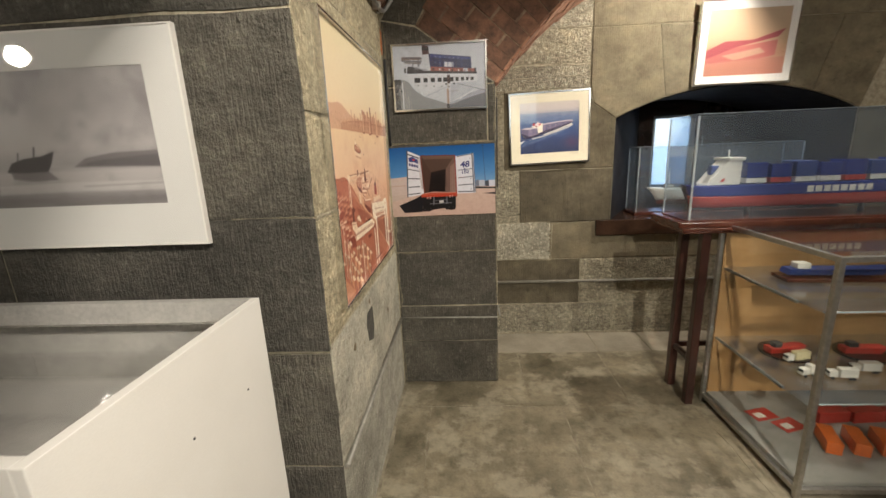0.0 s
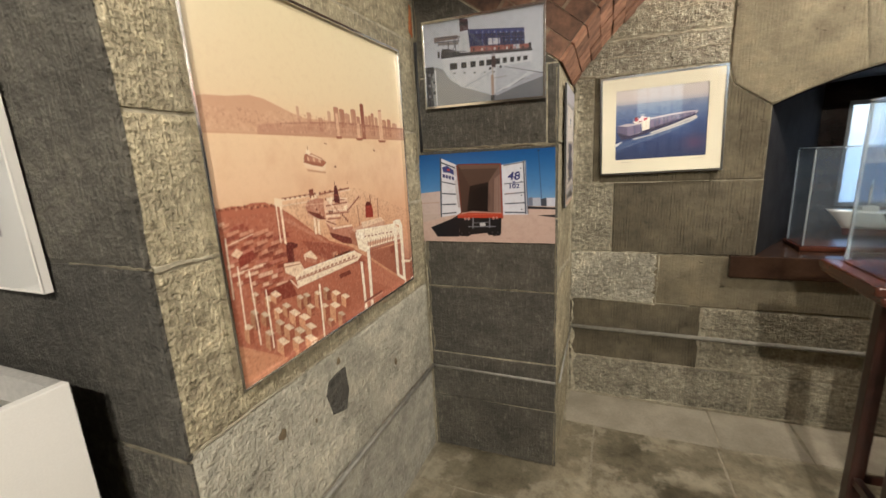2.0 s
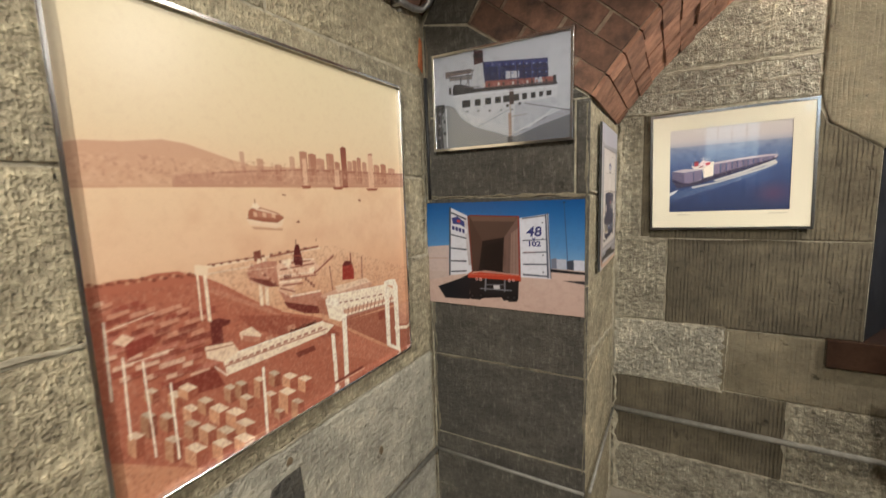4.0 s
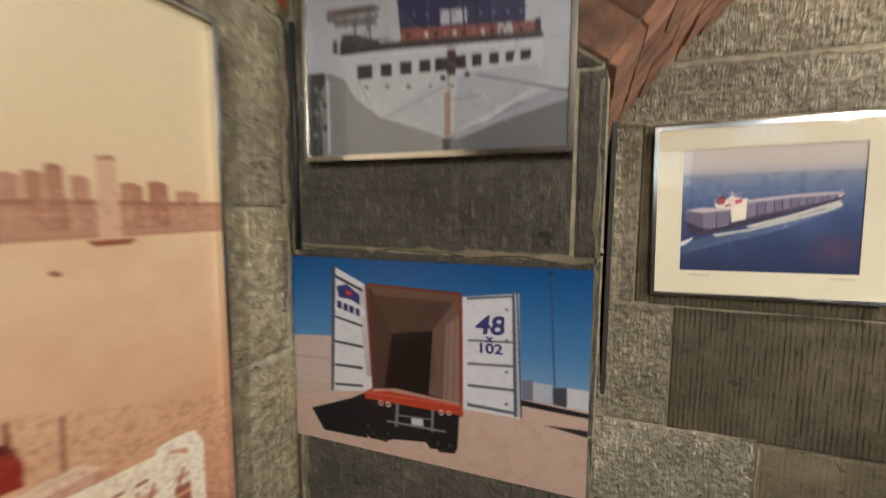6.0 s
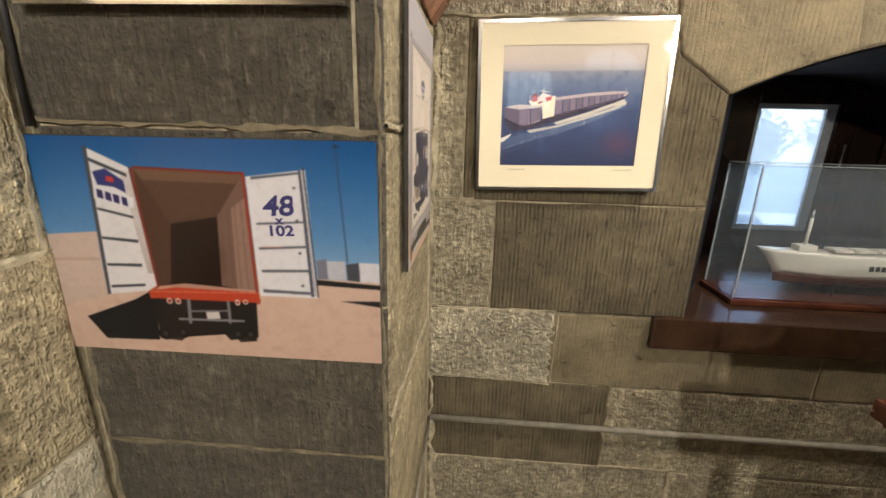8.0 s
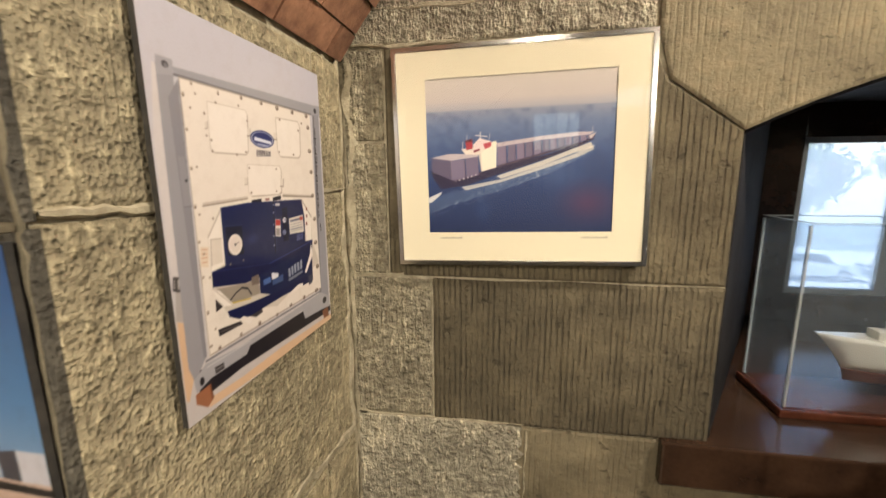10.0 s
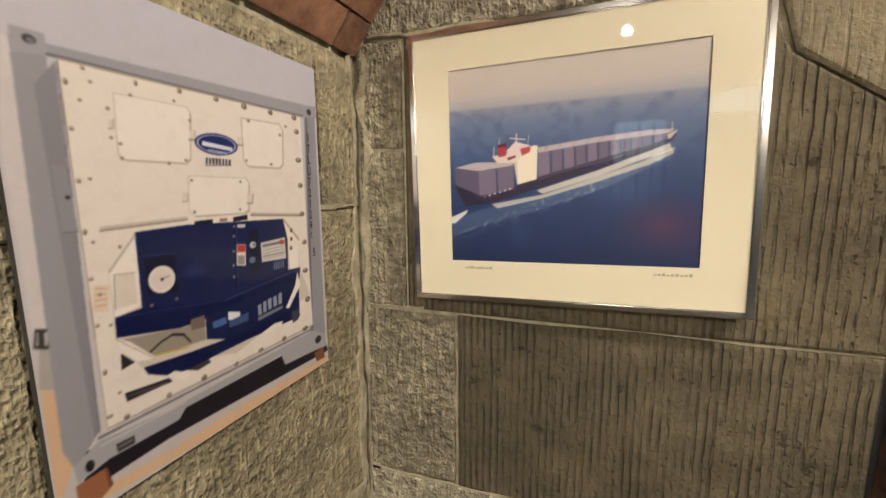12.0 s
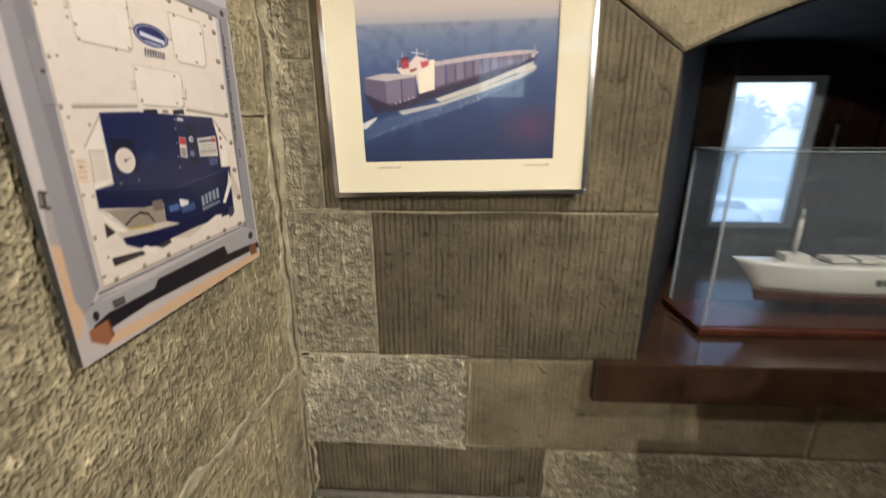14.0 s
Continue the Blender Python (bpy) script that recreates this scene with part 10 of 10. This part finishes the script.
for x in (0.45, 0.85):
    part("stand", tube([(x, 0.117, 0.026), (x, 0.117, 0.085)], 0.008, 10), DARK_METAL, white_case)
part("mast", tube([(0.305, 0.117, 0.20), (0.305, 0.117, 0.33)], 0.006, 8), PALE, white_case)
part("crow_nest", tube([(0.305, 0.117, 0.33), (0.305, 0.117, 0.36)], 0.003, 8), PALE, white_case)
part("deckhouse", box(0.27, 0.34, 0.095, 0.14, 0.20, 0.225, 0.004), PALE, white_case)
part("deckhouse", box(0.85, 1.0, 0.08, 0.155, 0.20, 0.275, 0.005), PALE, white_case)
for i in range(5):
    part("hatch", box(0.40 + 0.085 * i, 0.47 + 0.085 * i, 0.09, 0.145, 0.203, 0.214, 0.002), PALE, white_case)
bm = bmesh.new()
for i, x in enumerate((0.0, 0.022, 0.044, 0.080, 0.102, 0.122, 0.144, 0.166, 0.188, 0.208, 0.224)):
    box(0.52 + x, 0.536 + x, 0.0645, 0.0665, 0.140, 0.160, bm=bm)
part("name_bars", bm, BLACK_INK, white_case, "dark name lettering along the hull")

# table with the large blue and red ship
table = thing("model_table", pose(1.12, 2.15, 0), "tall mahogany table with slim square legs", "table")
part("tabletop", box(0, 1.5, 0, 0.37, 1.05, 1.068, 0.004), MAHOGANY, table)
part("moulding", box(0.014, 1.486, 0.014, 0.356, 1.036, 1.05, 0.005), MAHOGANY, table)
for x in (0.135, 1.34):
    for y in (0.05, 0.26):
        part("leg", box(x, x + 0.045, y, y + 0.045, 0, 1.036, 0.005), LEG_WOOD, table)
    part("stretcher", box(x + 0.01, x + 0.035, 0.095, 0.26, 0.26, 0.29, 0.003), LEG_WOOD, table)
part("stretcher", box(0.18, 1.34, 0.275, 0.295, 0.26, 0.29, 0.003), LEG_WOOD, table)

liner = thing("container_ship_model", pose(1.105, 2.155, 1.0685), "blue and red container ship model in a clear case", "ship model", "ship models in cases")
part("base", box(0, 1.5, 0, 0.352, 0, 0.030, 0.007), MAHOGANY, liner)
part("base_panel", box(0.05, 1.45, 0.03, 0.322, 0.030, 0.034), MAHOGANY, liner)
acrylic_case(liner, 0.066, 1.43, 0.045, 0.338, 0.034, 0.56, 0.008)
for name, z0, z1, mat in (("lower_hull", 0.06, 0.125, HULL_RED), ("hull", 0.125, 0.185, HULL_BLUE)):
    h_ = part(name, hull(1.25, 0.16, z0, z1, 0.05, 0.185, 1), mat, liner)
    h_.location = (0.77, 0.19, 0.02)
for x in (0.45, 1.05):
    part("stand", tube([(x, 0.19, 0.034), (x, 0.19, 0.09)], 0.012, 12), STEEL, liner)
tower = part("superstructure", prism([(0.16, 0.186), (0.33, 0.186), (0.33, 0.31), (0.26, 0.31), (0.20, 0.235)], 0.11, "y", 0.135), PALE, liner, "white bridge superstructure")
part("bridge_wing", box(0.255, 0.335, 0.115, 0.265, 0.31, 0.326, 0.003), PALE, tower)
part("radar_mast", tube([(0.29, 0.19, 0.326), (0.29, 0.19, 0.365)], 0.004, 8), PALE, tower)
part("funnel", box(0.195, 0.235, 0.17, 0.21, 0.235, 0.285, 0.006), BLUE, tower)
part("red_mark", prism([(0.225, 0.20), (0.245, 0.20), (0.25, 0.222), (0.235, 0.215)], 0.002, "y", 0.1325), RED, tower)
rng = random.Random(4)
for i in range(7):
    x = 0.36 + 0.125 * i
    stack = part("container_stack", box(x, x + 0.105, 0.135, 0.245, 0.215, 0.295 - 0.01 * (i % 2), 0.003), HULL_BLUE if i % 3 != 2 else BLUE, liner)
    part("container", box(x, x + 0.105, 0.134, 0.246, 0.188, 0.214, 0.002), (PALE, RED, PALE)[i % 3], stack)
bm = bmesh.new()
for i in range(8):
    box(0.66 + 0.042 * i, 0.692 + 0.042 * i, 0.1085, 0.1095, 0.136, 0.168, bm=bm)
part("name_bars", bm, PALE, liner, "pale line-name lettering on the hull")

for piece in liner.children:
    if piece.name.startswith(("superstructure", "container_stack", "name_bars")):
        piece.location = (0.03, 0, 0.02)

# ---- lamps that show in the glass, and the unseen added fill ----
BULB = bpy.data.materials.new("lamp_lens")
BULB.use_nodes = True
BULB.node_tree.nodes["Principled BSDF"].inputs["Emission Color"].default_value = (1.0, 0.88, 0.70, 1)
BULB.node_tree.nodes["Principled BSDF"].inputs["Emission Strength"].default_value = 12.0
for (eye, aim, watts, spread), top_z in zip(LAMPS, (2.76, 3.13, 2.33, 3.31)):
    ob = thing("spot_and_fill_fitting", look(eye, aim), "black metal ceiling spotlight, the last one an unseen added fill", "spotlight", "ceiling spotlights")
    ring = [(math.cos(math.tau * i / 20), math.sin(math.tau * i / 20)) for i in range(20)]
    bm = tube([(0, 0, 0.02), (0, 0, 0.14)], 0.07, 20)
    part("can", bm, DARK_METAL, ob)
    bm = bmesh.new()
    for k in range(20):
        j = (k + 1) % 20
        inner = [(0.062 * ring[k][0], 0.062 * ring[k][1]), (0.062 * ring[j][0], 0.062 * ring[j][1])]
        outer = [(0.07 * ring[k][0], 0.07 * ring[k][1]), (0.07 * ring[j][0], 0.07 * ring[j][1])]
        bm.faces.new([bm.verts.new((*inner[0], 0.02)), bm.verts.new((*outer[0], 0.02)), bm.verts.new((*outer[1], -0.03)), bm.verts.new((*inner[1], -0.03))])
    part("collar", bm, DARK_METAL, ob)
    part("lens", tube([(0, 0, 0.012), (0, 0, 0.018)], 0.032, 20), BULB, ob)
    back = ob.matrix_world.inverted()
    neck = ob.matrix_world @ Vector((0, 0, 0.08))
    part("stem", tube([(0, 0, 0.08), back @ Vector((neck.x, neck.y, top_z))], 0.012, 8), DARK_METAL, ob)

# ---- stones, bricks and flags, piece by piece ----


def inset_outline(points, gap):
    """The outline moved inwards by gap along its edges' normals (counter-clockwise outlines)."""
    out, n = [], len(points)
    for i in range(n):
        p, a, b = Vector(points[i]), Vector(points[i - 1]), Vector(points[(i + 1) % n])
        d0, d1 = (p - a).normalized(), (b - p).normalized()
        n0, n1 = Vector((-d0.y, d0.x)), Vector((-d1.y, d1.x))
        m = n0 + n1
        m = m / max(0.3, m.dot(n0)) if m.length > 1e-6 else n0
        out.append(p + m * gap)
    return out


def stone(parent, mat, plane, front, points, gap=0.004, chamfer=0.005, name="stone"):
    """A dressed stone: its outline on the wall, proud of the mortar, with worn edges. plane 'y' faces -y, plane 'x' faces +x."""
    rim, face = inset_outline(points, gap), inset_outline(points, gap + chamfer * random.uniform(0.8, 1.8))
    out = random.uniform(-0.002, 0.002)

    def place(q, w):
        return (q[0], front + w, q[1]) if plane == "y" else (front - w, q[0], q[1])
    n = len(points)
    verts = [place(q, 0.012) for q in rim] + [place(q, 0.003 + out) for q in rim] + [place((q[0] + random.uniform(-0.001, 0.001), q[1] + random.uniform(-0.001, 0.001)), out) for q in face]
    faces = [tuple(range(2 * n, 3 * n))]
    for k in (0, n):
        faces += [(k + i, k + (i + 1) % n, k + n + (i + 1) % n, k + n + i) for i in range(n)]
    me = bpy.data.meshes.new(name)
    me.from_pydata(verts, [], faces)
    me.materials.append(mat)
    ob = new(name, me)
    ob.parent = parent
    return ob


def wobble(u0, u1, v0, v1, amount=0.006, step=0.16):
    """A block's outline, counter-clockwise, with hand-cut edges that wander a little."""
    pts = []
    for a, b in (((u0, v0), (u1, v0)), ((u1, v0), (u1, v1)), ((u1, v1), (u0, v1)), ((u0, v1), (u0, v0))):
        n = max(1, min(6, int(math.hypot(b[0] - a[0], b[1] - a[1]) / step)))
        for i in range(n):
            k = i / n
            w = amount if i else 0.4 * amount
            pts.append((a[0] + (b[0] - a[0]) * k + random.uniform(-w, w) * 0.6, a[1] + (b[1] - a[1]) * k + random.uniform(-w, w) * 0.6))
    return pts


random.seed(11)
# north wall, from the floor up
rows = [(0.0, 0.262, (0.19, 1.17, 2.2, 3.0, 3.71), (STONE_ROUGH, STONE_ROUGH, STONE_ROUGH, STONE_ROUGH)),
        (0.262, 0.635, (0.19, 0.895, 1.9, 2.8, 3.71), (STONE, STONE_ROUGH, STONE_ROUGH, STONE_ROUGH)),
        (0.635, 0.932, (0.54, 1.62, 2.7, 3.71), (STONE_SMOOTH, STONE_SMOOTH, STONE_SMOOTH)),
        (0.932, 1.335, (0.19, 0.415, 1.112), (STONE_ROUGH, STONE))]
for z0, z1, cuts, mats in rows:
    for u0, u1, mat in zip(cuts, cuts[1:], mats):
        stone(wall_north, mat, "y", 3.19, wobble(u0, u1, z0, z1), 0.003 if mat in (STONE, STONE_SMOOTH) else 0.006)
# a pale block that the cement render laps over with a broken edge
edge_ = [(0.655 + 0.035 * noise.noise((0, 0.64 + 0.29 * i / 22, 0.3)) + 0.022 * noise.noise((3, i * 0.9, 0)), 0.637 + 0.293 * i / 22) for i in range(23)]
stone(wall_north, STONE_BLEACHED, "y", 3.186, [(0.195, 0.637)] + edge_ + [(0.50, 0.936), (0.195, 0.93)], 0.002, 0.003)
stone(wall_north, STONE_ROUGH, "y", 3.19, wobble(0.19, 0.30, 1.335, 1.68))
stone(wall_north, STONE_ROUGH, "y", 3.19, wobble(0.19, 0.30, 1.68, 1.90))
stone(wall_north, STONE, "y", 3.19, [(0.30, 1.335), (1.112, 1.335), (1.112, 1.69), (0.95, 1.80), (0.90, 1.90), (0.30, 1.90)], 0.002)
stone(wall_north, STONE_CREAM, "y", 3.19, wobble(0.19, 0.92, 1.90, 2.075, 0.012), 0.008)
stone(wall_north, STONE_CREAM, "y", 3.19, wobble(0.30, 0.92, 2.075, 2.31, 0.012), 0.008)
stone(wall_north, STONE_CREAM, "y", 3.19, wobble(0.45, 0.92, 2.31, 2.75, 0.01), 0.008)
# arch stones of the niche
for k in range(5):
    a, b = k / 5, (k + 1) / 5
    low_ = [win_arc[int(round(24 * (a + (b - a) * i / 4)))] for i in range(5)]
    tops = [(0.92, 2.30) if k == 0 else (low_[0][0] - 0.14 + 0.07 * k, 2.30), (low_[-1][0] - 0.07 + 0.07 * k if k < 4 else 2.98, 2.30)]
    pts = low_ + [tops[1], tops[0]] + ([(0.92, 1.90), (0.95, 1.80)] if k == 0 else [])
    stone(wall_north, STONE_SMOOTH, "y", 3.19, pts, 0.0015)
for x0, x1 in ((0.92, 1.6), (1.6, 2.3), (2.3, 3.0)):
    stone(wall_north, STONE_SMOOTH, "y", 3.19, wobble(x0, x1, 2.30, 2.80, 0.004), 0.0015)
stone(wall_north, STONE_SMOOTH, "y", 3.19, wobble(2.79, 3.71, 0.932, 1.69))
stone(wall_north, STONE_SMOOTH, "y", 3.19, wobble(2.98, 3.71, 1.69, 2.3))
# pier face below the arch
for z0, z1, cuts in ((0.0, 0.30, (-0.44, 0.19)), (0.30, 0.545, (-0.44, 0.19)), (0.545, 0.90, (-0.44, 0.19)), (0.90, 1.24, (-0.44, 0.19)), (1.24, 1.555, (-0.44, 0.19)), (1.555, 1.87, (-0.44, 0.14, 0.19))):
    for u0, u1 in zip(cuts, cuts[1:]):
        stone(wall_arch, STONE_DARK_SHADED, "y", 2.47, wobble(u0, u1, z0, z1), 0.004)
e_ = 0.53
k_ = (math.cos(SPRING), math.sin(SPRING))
stone(wall_arch, STONE_DARK_SHADED, "y", 2.47, [(-0.44, 1.87), (0.185, 1.87), (0.185 - e_ * k_[0], 1.87 + e_ * k_[1]), (-0.44, 2.22)], 0.004)
stone(wall_arch, STONE_DARK_SHADED, "y", 2.47, [(-0.44, 2.22), (0.185 - e_ * k_[0], 1.87 + e_ * k_[1] + 0.005), (-0.12, 2.40), (-0.02, 2.56), (-0.10, 2.65), (-0.30, 2.45)], 0.004)
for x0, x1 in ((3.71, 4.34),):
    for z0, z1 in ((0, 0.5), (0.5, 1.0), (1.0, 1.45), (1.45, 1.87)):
        stone(wall_arch, STONE_DARK_SHADED, "y", 2.47, wobble(x0, x1, z0, z1))
# return face of the pier
for z0, z1, cuts in ((0.0, 0.45, (2.474, 3.186)), (0.45, 0.90, (2.474, 3.01, 3.186)), (0.90, 1.56, (2.474, 3.186)), (1.56, 1.865, (2.474, 3.05, 3.186))):
    for u0, u1 in zip(cuts, cuts[1:]):
        stone(wall_arch, STONE_Y, "x", 0.19, wobble(u0, u1, z0, z1, 0.009), 0.007, 0.008)
# the pier that carries the large print
for z0, z1, cuts in ((0.0, 0.475, (1.174, 2.466)), (0.475, 0.92, (1.174, 2.466)), (0.92, 1.33, (1.174, 1.85, 2.466)), (1.33, 1.64, (1.174, 1.6, 2.466)), (1.64, 2.02, (1.174, 2.0, 2.466)), (2.02, 2.25, (1.174, 1.75, 2.466))):
    for u0, u1 in zip(cuts, cuts[1:]):
        stone(wall_west, STONE_PALE if z0 < 0.9 else STONE_Y, "x", -0.44, wobble(u0, u1, z0, z1, 0.007), 0.005, 0.007)
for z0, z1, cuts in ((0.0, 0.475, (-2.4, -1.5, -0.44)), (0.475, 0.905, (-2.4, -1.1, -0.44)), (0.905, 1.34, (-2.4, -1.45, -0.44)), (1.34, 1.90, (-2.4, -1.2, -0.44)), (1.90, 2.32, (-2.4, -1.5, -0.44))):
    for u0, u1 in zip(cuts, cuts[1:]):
        stone(wall_west, STONE_DARK_SHADED, "y", 1.17, wobble(u0, u1, z0, z1, 0.008), 0.004, 0.009)
# stains and a dark patch in the plaster of the pier
patch = stone(wall_west, STONE_DARK_SHADED, "x", -0.436, [(1.623, 0.794), (1.647, 0.710), (1.718, 0.687), (1.742, 0.747), (1.735, 0.842), (1.686, 0.843), (1.642, 0.835)], 0.001, 0.002, "patch")
tagged(patch, "dark mortar repair patch")
stain = stone(wall_west, RUST, "x", -0.437, [(2.43, 2.06), (2.463, 2.04), (2.464, 2.16), (2.445, 2.17)], 0.001, 0.002, "patch")
tagged(stain, "orange rust-coloured stain")
for u, v, r in ((1.427, 0.794, 0.016), (1.702, 0.876, 0.012), (2.084, 0.680, 0.014), (1.565, 0.744, 0.010)):
    spot = stone(wall_west, RUST_SPOT, "x", -0.437, [(u + r * math.cos(k * math.tau / 9) * (0.8 + 0.4 * random.random()), v + 1.2 * r * math.sin(k * math.tau / 9) * (0.8 + 0.4 * random.random())) for k in range(9)], 0.0005, 0.002, "patch")
    tagged(spot, "brown stain on the plaster")

# brick arch ring on the face, bricks on the soffit
COURSE = 0.074 / R_IN
count = int((math.pi - 2 * SPRING) / COURSE)


def ring_brick(r0, r1, a0_, a1_, y0, y1):
    """A wedge of brick between two radii and two angles."""
    pts = []
    for y in (y0, y1):
        for r, a in ((r0, a0_), (r1, a0_), (r1, a1_), (r0, a1_)):
            pts.append((CX - r * math.cos(a), y, CZ + r * math.sin(a)))
    return pts


CUBE = [(0, 1, 2, 3), (4, 7, 6, 5), (0, 4, 5, 1), (1, 5, 6, 2), (2, 6, 7, 3), (3, 7, 4, 0)]


def brick(parent, pts, mat=BRICK):
    me = bpy.data.meshes.new("brick")
    me.from_pydata(pts, [], CUBE)
    me.materials.append(mat)
    ob = new("brick", me)
    ob.parent = parent


a_end = math.pi - SPRING
ring_outline = arc(R_IN + 0.007, SPRING, a_end, 40) + arc(R_IN + 0.54, SPRING, a_end, 40)[::-1]
part("brick_bedding", prism(ring_outline, 0.714, "y", 2.4735), BRICK_JOINT, wall_arch, "dark mortar between the bricks")

random.seed(5)
for i in range(count):
    a = SPRING + i * COURSE
    g = 0.005 / R_IN
    r = R_IN + 0.004 if i % 2 else R_IN - 0.11
    while r < R_IN + 0.53:
        r1 = min(r + 0.215, R_IN + 0.53 + 0.03 * (i % 3))
        r0 = max(r, R_IN + 0.004)
        if r1 - r0 > 0.04 and a < 2.2:
            jig = random.uniform(-0.003, 0.003)
            brick(wall_arch, ring_brick(r0 + 0.004, r1 - 0.004, a + g * 0.5 + random.uniform(-1, 1) * 0.001, a + COURSE - g * 0.5, 2.467 + jig, 2.49))
        r += 0.222
    y = 2.474 - (0.11 if i % 2 else 0.0)
    while y < 3.19:
        y0, y1 = max(y, 2.474), min(y + 0.208, 3.186)
        if y1 - y0 > 0.03:
            jig = random.uniform(-0.004, 0.004)
            brick(wall_arch, ring_brick(R_IN - 0.004 + jig, R_IN + 0.03, a + g * 0.5, a + COURSE - g * 0.5, y0 + 0.004, y1 - 0.003), BRICK_ORANGE_LIT)
        y += 0.213

# flags
random.seed(3)
for y0, y1, cuts in ((-0.6, 0.15, (-0.6, 0.2, 1.0, 1.9)), (0.15, 0.85, (-0.6, -0.1, 0.7, 1.36, 2.2)), (0.85, 1.53, (-0.42, 0.25, 0.98, 1.7, 2.5)), (1.53, 2.2, (-0.43, -0.24, 0.54, 1.3, 2.1, 2.9)),
                     (2.2, 2.86, (-0.43, 0.36, 0.95, 1.6, 2.4, 3.2)), (2.86, 3.19, (0.2, 0.97, 1.36, 2.2, 3.0, 3.7))):
    for u0, u1 in zip(cuts, cuts[1:]):
        rim = inset_outline(wobble(u0, u1, y0, y1, 0.016), 0.0015)
        top = inset_outline(rim, 0.003)
        n, h_ = len(rim), random.uniform(-0.0008, 0.0008)
        me = bpy.data.meshes.new("flagstone")
        me.from_pydata([(x, y, -0.012) for x, y in rim] + [(x, y, h_) for x, y in top], [], [tuple(range(n, 2 * n))] + [(i, (i + 1) % n, n + (i + 1) % n, n + i) for i in range(n)])
        me.materials.append(FLOOR_PALE if y0 > 2.8 else FLOOR)
        slab = new("flagstone", me)
        slab.parent = floor

# lime mortar smeared over corners and joints
random.seed(21)


def smear(parent, plane, front, u0, v0, u1, v1, wide, step=0.016, mat=MORTAR):
    """A ragged ribbon of mortar along a joint."""
    n = max(3, int(math.hypot(u1 - u0, v1 - v0) / step))
    d = Vector((u1 - u0, v1 - v0)).normalized()
    side = Vector((-d.y, d.x))
    left, right = [], []
    for i in range(n + 1):
        q = Vector((u0, v0)).lerp(Vector((u1, v1)), i / n)
        w0, w1 = [max(0.08, 0.35 + 0.9 * noise.noise((q.x * 14 + k, q.y * 14, front * 3)) + 0.35 * noise.noise((q.x * 60 - k, q.y * 60, k)) + random.uniform(-0.12, 0.12)) for k in (0, 5)]
        left.append(q + side * wide * 0.6 * w0)
        right.append(q - side * wide * 0.6 * w1)

    def place(q, w):
        return (q[0], front + w, q[1]) if plane == "y" else (front - w, q[0], q[1])
    verts, faces = [], []
    for a_, b_ in zip(left, right):
        k = len(verts)
        verts += [place(a_, 0.0035), place(a_.lerp(b_, 0.25), -0.0014), place(a_.lerp(b_, 0.75), -0.0014), place(b_, 0.0035)]
        if k:
            faces += [(k - 4 + j, k - 3 + j, k + 1 + j, k + j) for j in range(3)]
    me = bpy.data.meshes.new("mortar_joint")
    me.from_pydata(verts, [], faces)
    me.materials.append(mat)
    ob = new("mortar_joint", me)
    ob.parent = parent


for run_ in ((0.205, 0.0, 0.205, 1.90, 0.052), (0.20, 0.932, 0.66, 0.937, 0.018), (0.20, 0.642, 0.66, 0.632, 0.020), (0.662, 0.64, 0.668, 0.92, 0.016), (0.415, 0.94, 0.415, 1.33, 0.010), (0.20, 1.337, 0.34, 1.337, 0.018), (0.895, 0.28, 0.895, 0.62, 0.024), (0.20, 0.262, 1.17, 0.268, 0.012),):
    smear(wall_north, "y", 3.19, *run_)
for run_ in ((1.17, 0.02, 1.175, 0.26, 0.026), (0.20, 0.012, 1.6, 0.014, 0.020), (0.30, 2.07, 0.92, 2.06, 0.030), (0.55, 2.31, 0.92, 2.31, 0.034), (0.25, 1.985, 0.92, 1.99, 0.020), (0.22, 1.905, 0.62, 1.90, 0.016),):
    smear(wall_north, "y", 3.19, *run_)
for run_ in ((3.170, 0.0, 3.170, 1.88, 0.050), (2.48, 0.99, 3.18, 0.90, 0.050), (2.48, 1.565, 3.18, 1.565, 0.022),):
    smear(wall_arch, "x", 0.19, *run_)
for run_ in ((-0.428, 0.0, -0.428, 2.2, 0.026), (-0.43, 1.562, 0.18, 1.556, 0.026), (-0.43, 0.90, 0.18, 0.905, 0.018), (0.178, 0.0, 0.178, 1.85, 0.016),):
    smear(wall_arch, "y", 2.47, *run_, mat=EARTH_MORTAR)
for run_ in ((2.448, 0.0, 2.448, 2.02, 0.040), (1.20, 0.925, 2.36, 0.925, 0.022), (2.26, 1.33, 2.46, 1.33, 0.040), (1.18, 1.335, 1.32, 1.335, 0.020),):
    smear(wall_west, "x", -0.44, *run_)
for run_ in ((-0.69, 1.345, -0.45, 1.340, 0.018), (-0.66, 0.905, -0.45, 0.908, 0.010),):
    smear(wall_west, "y", 1.17, *run_, mat=EARTH_MORTAR)
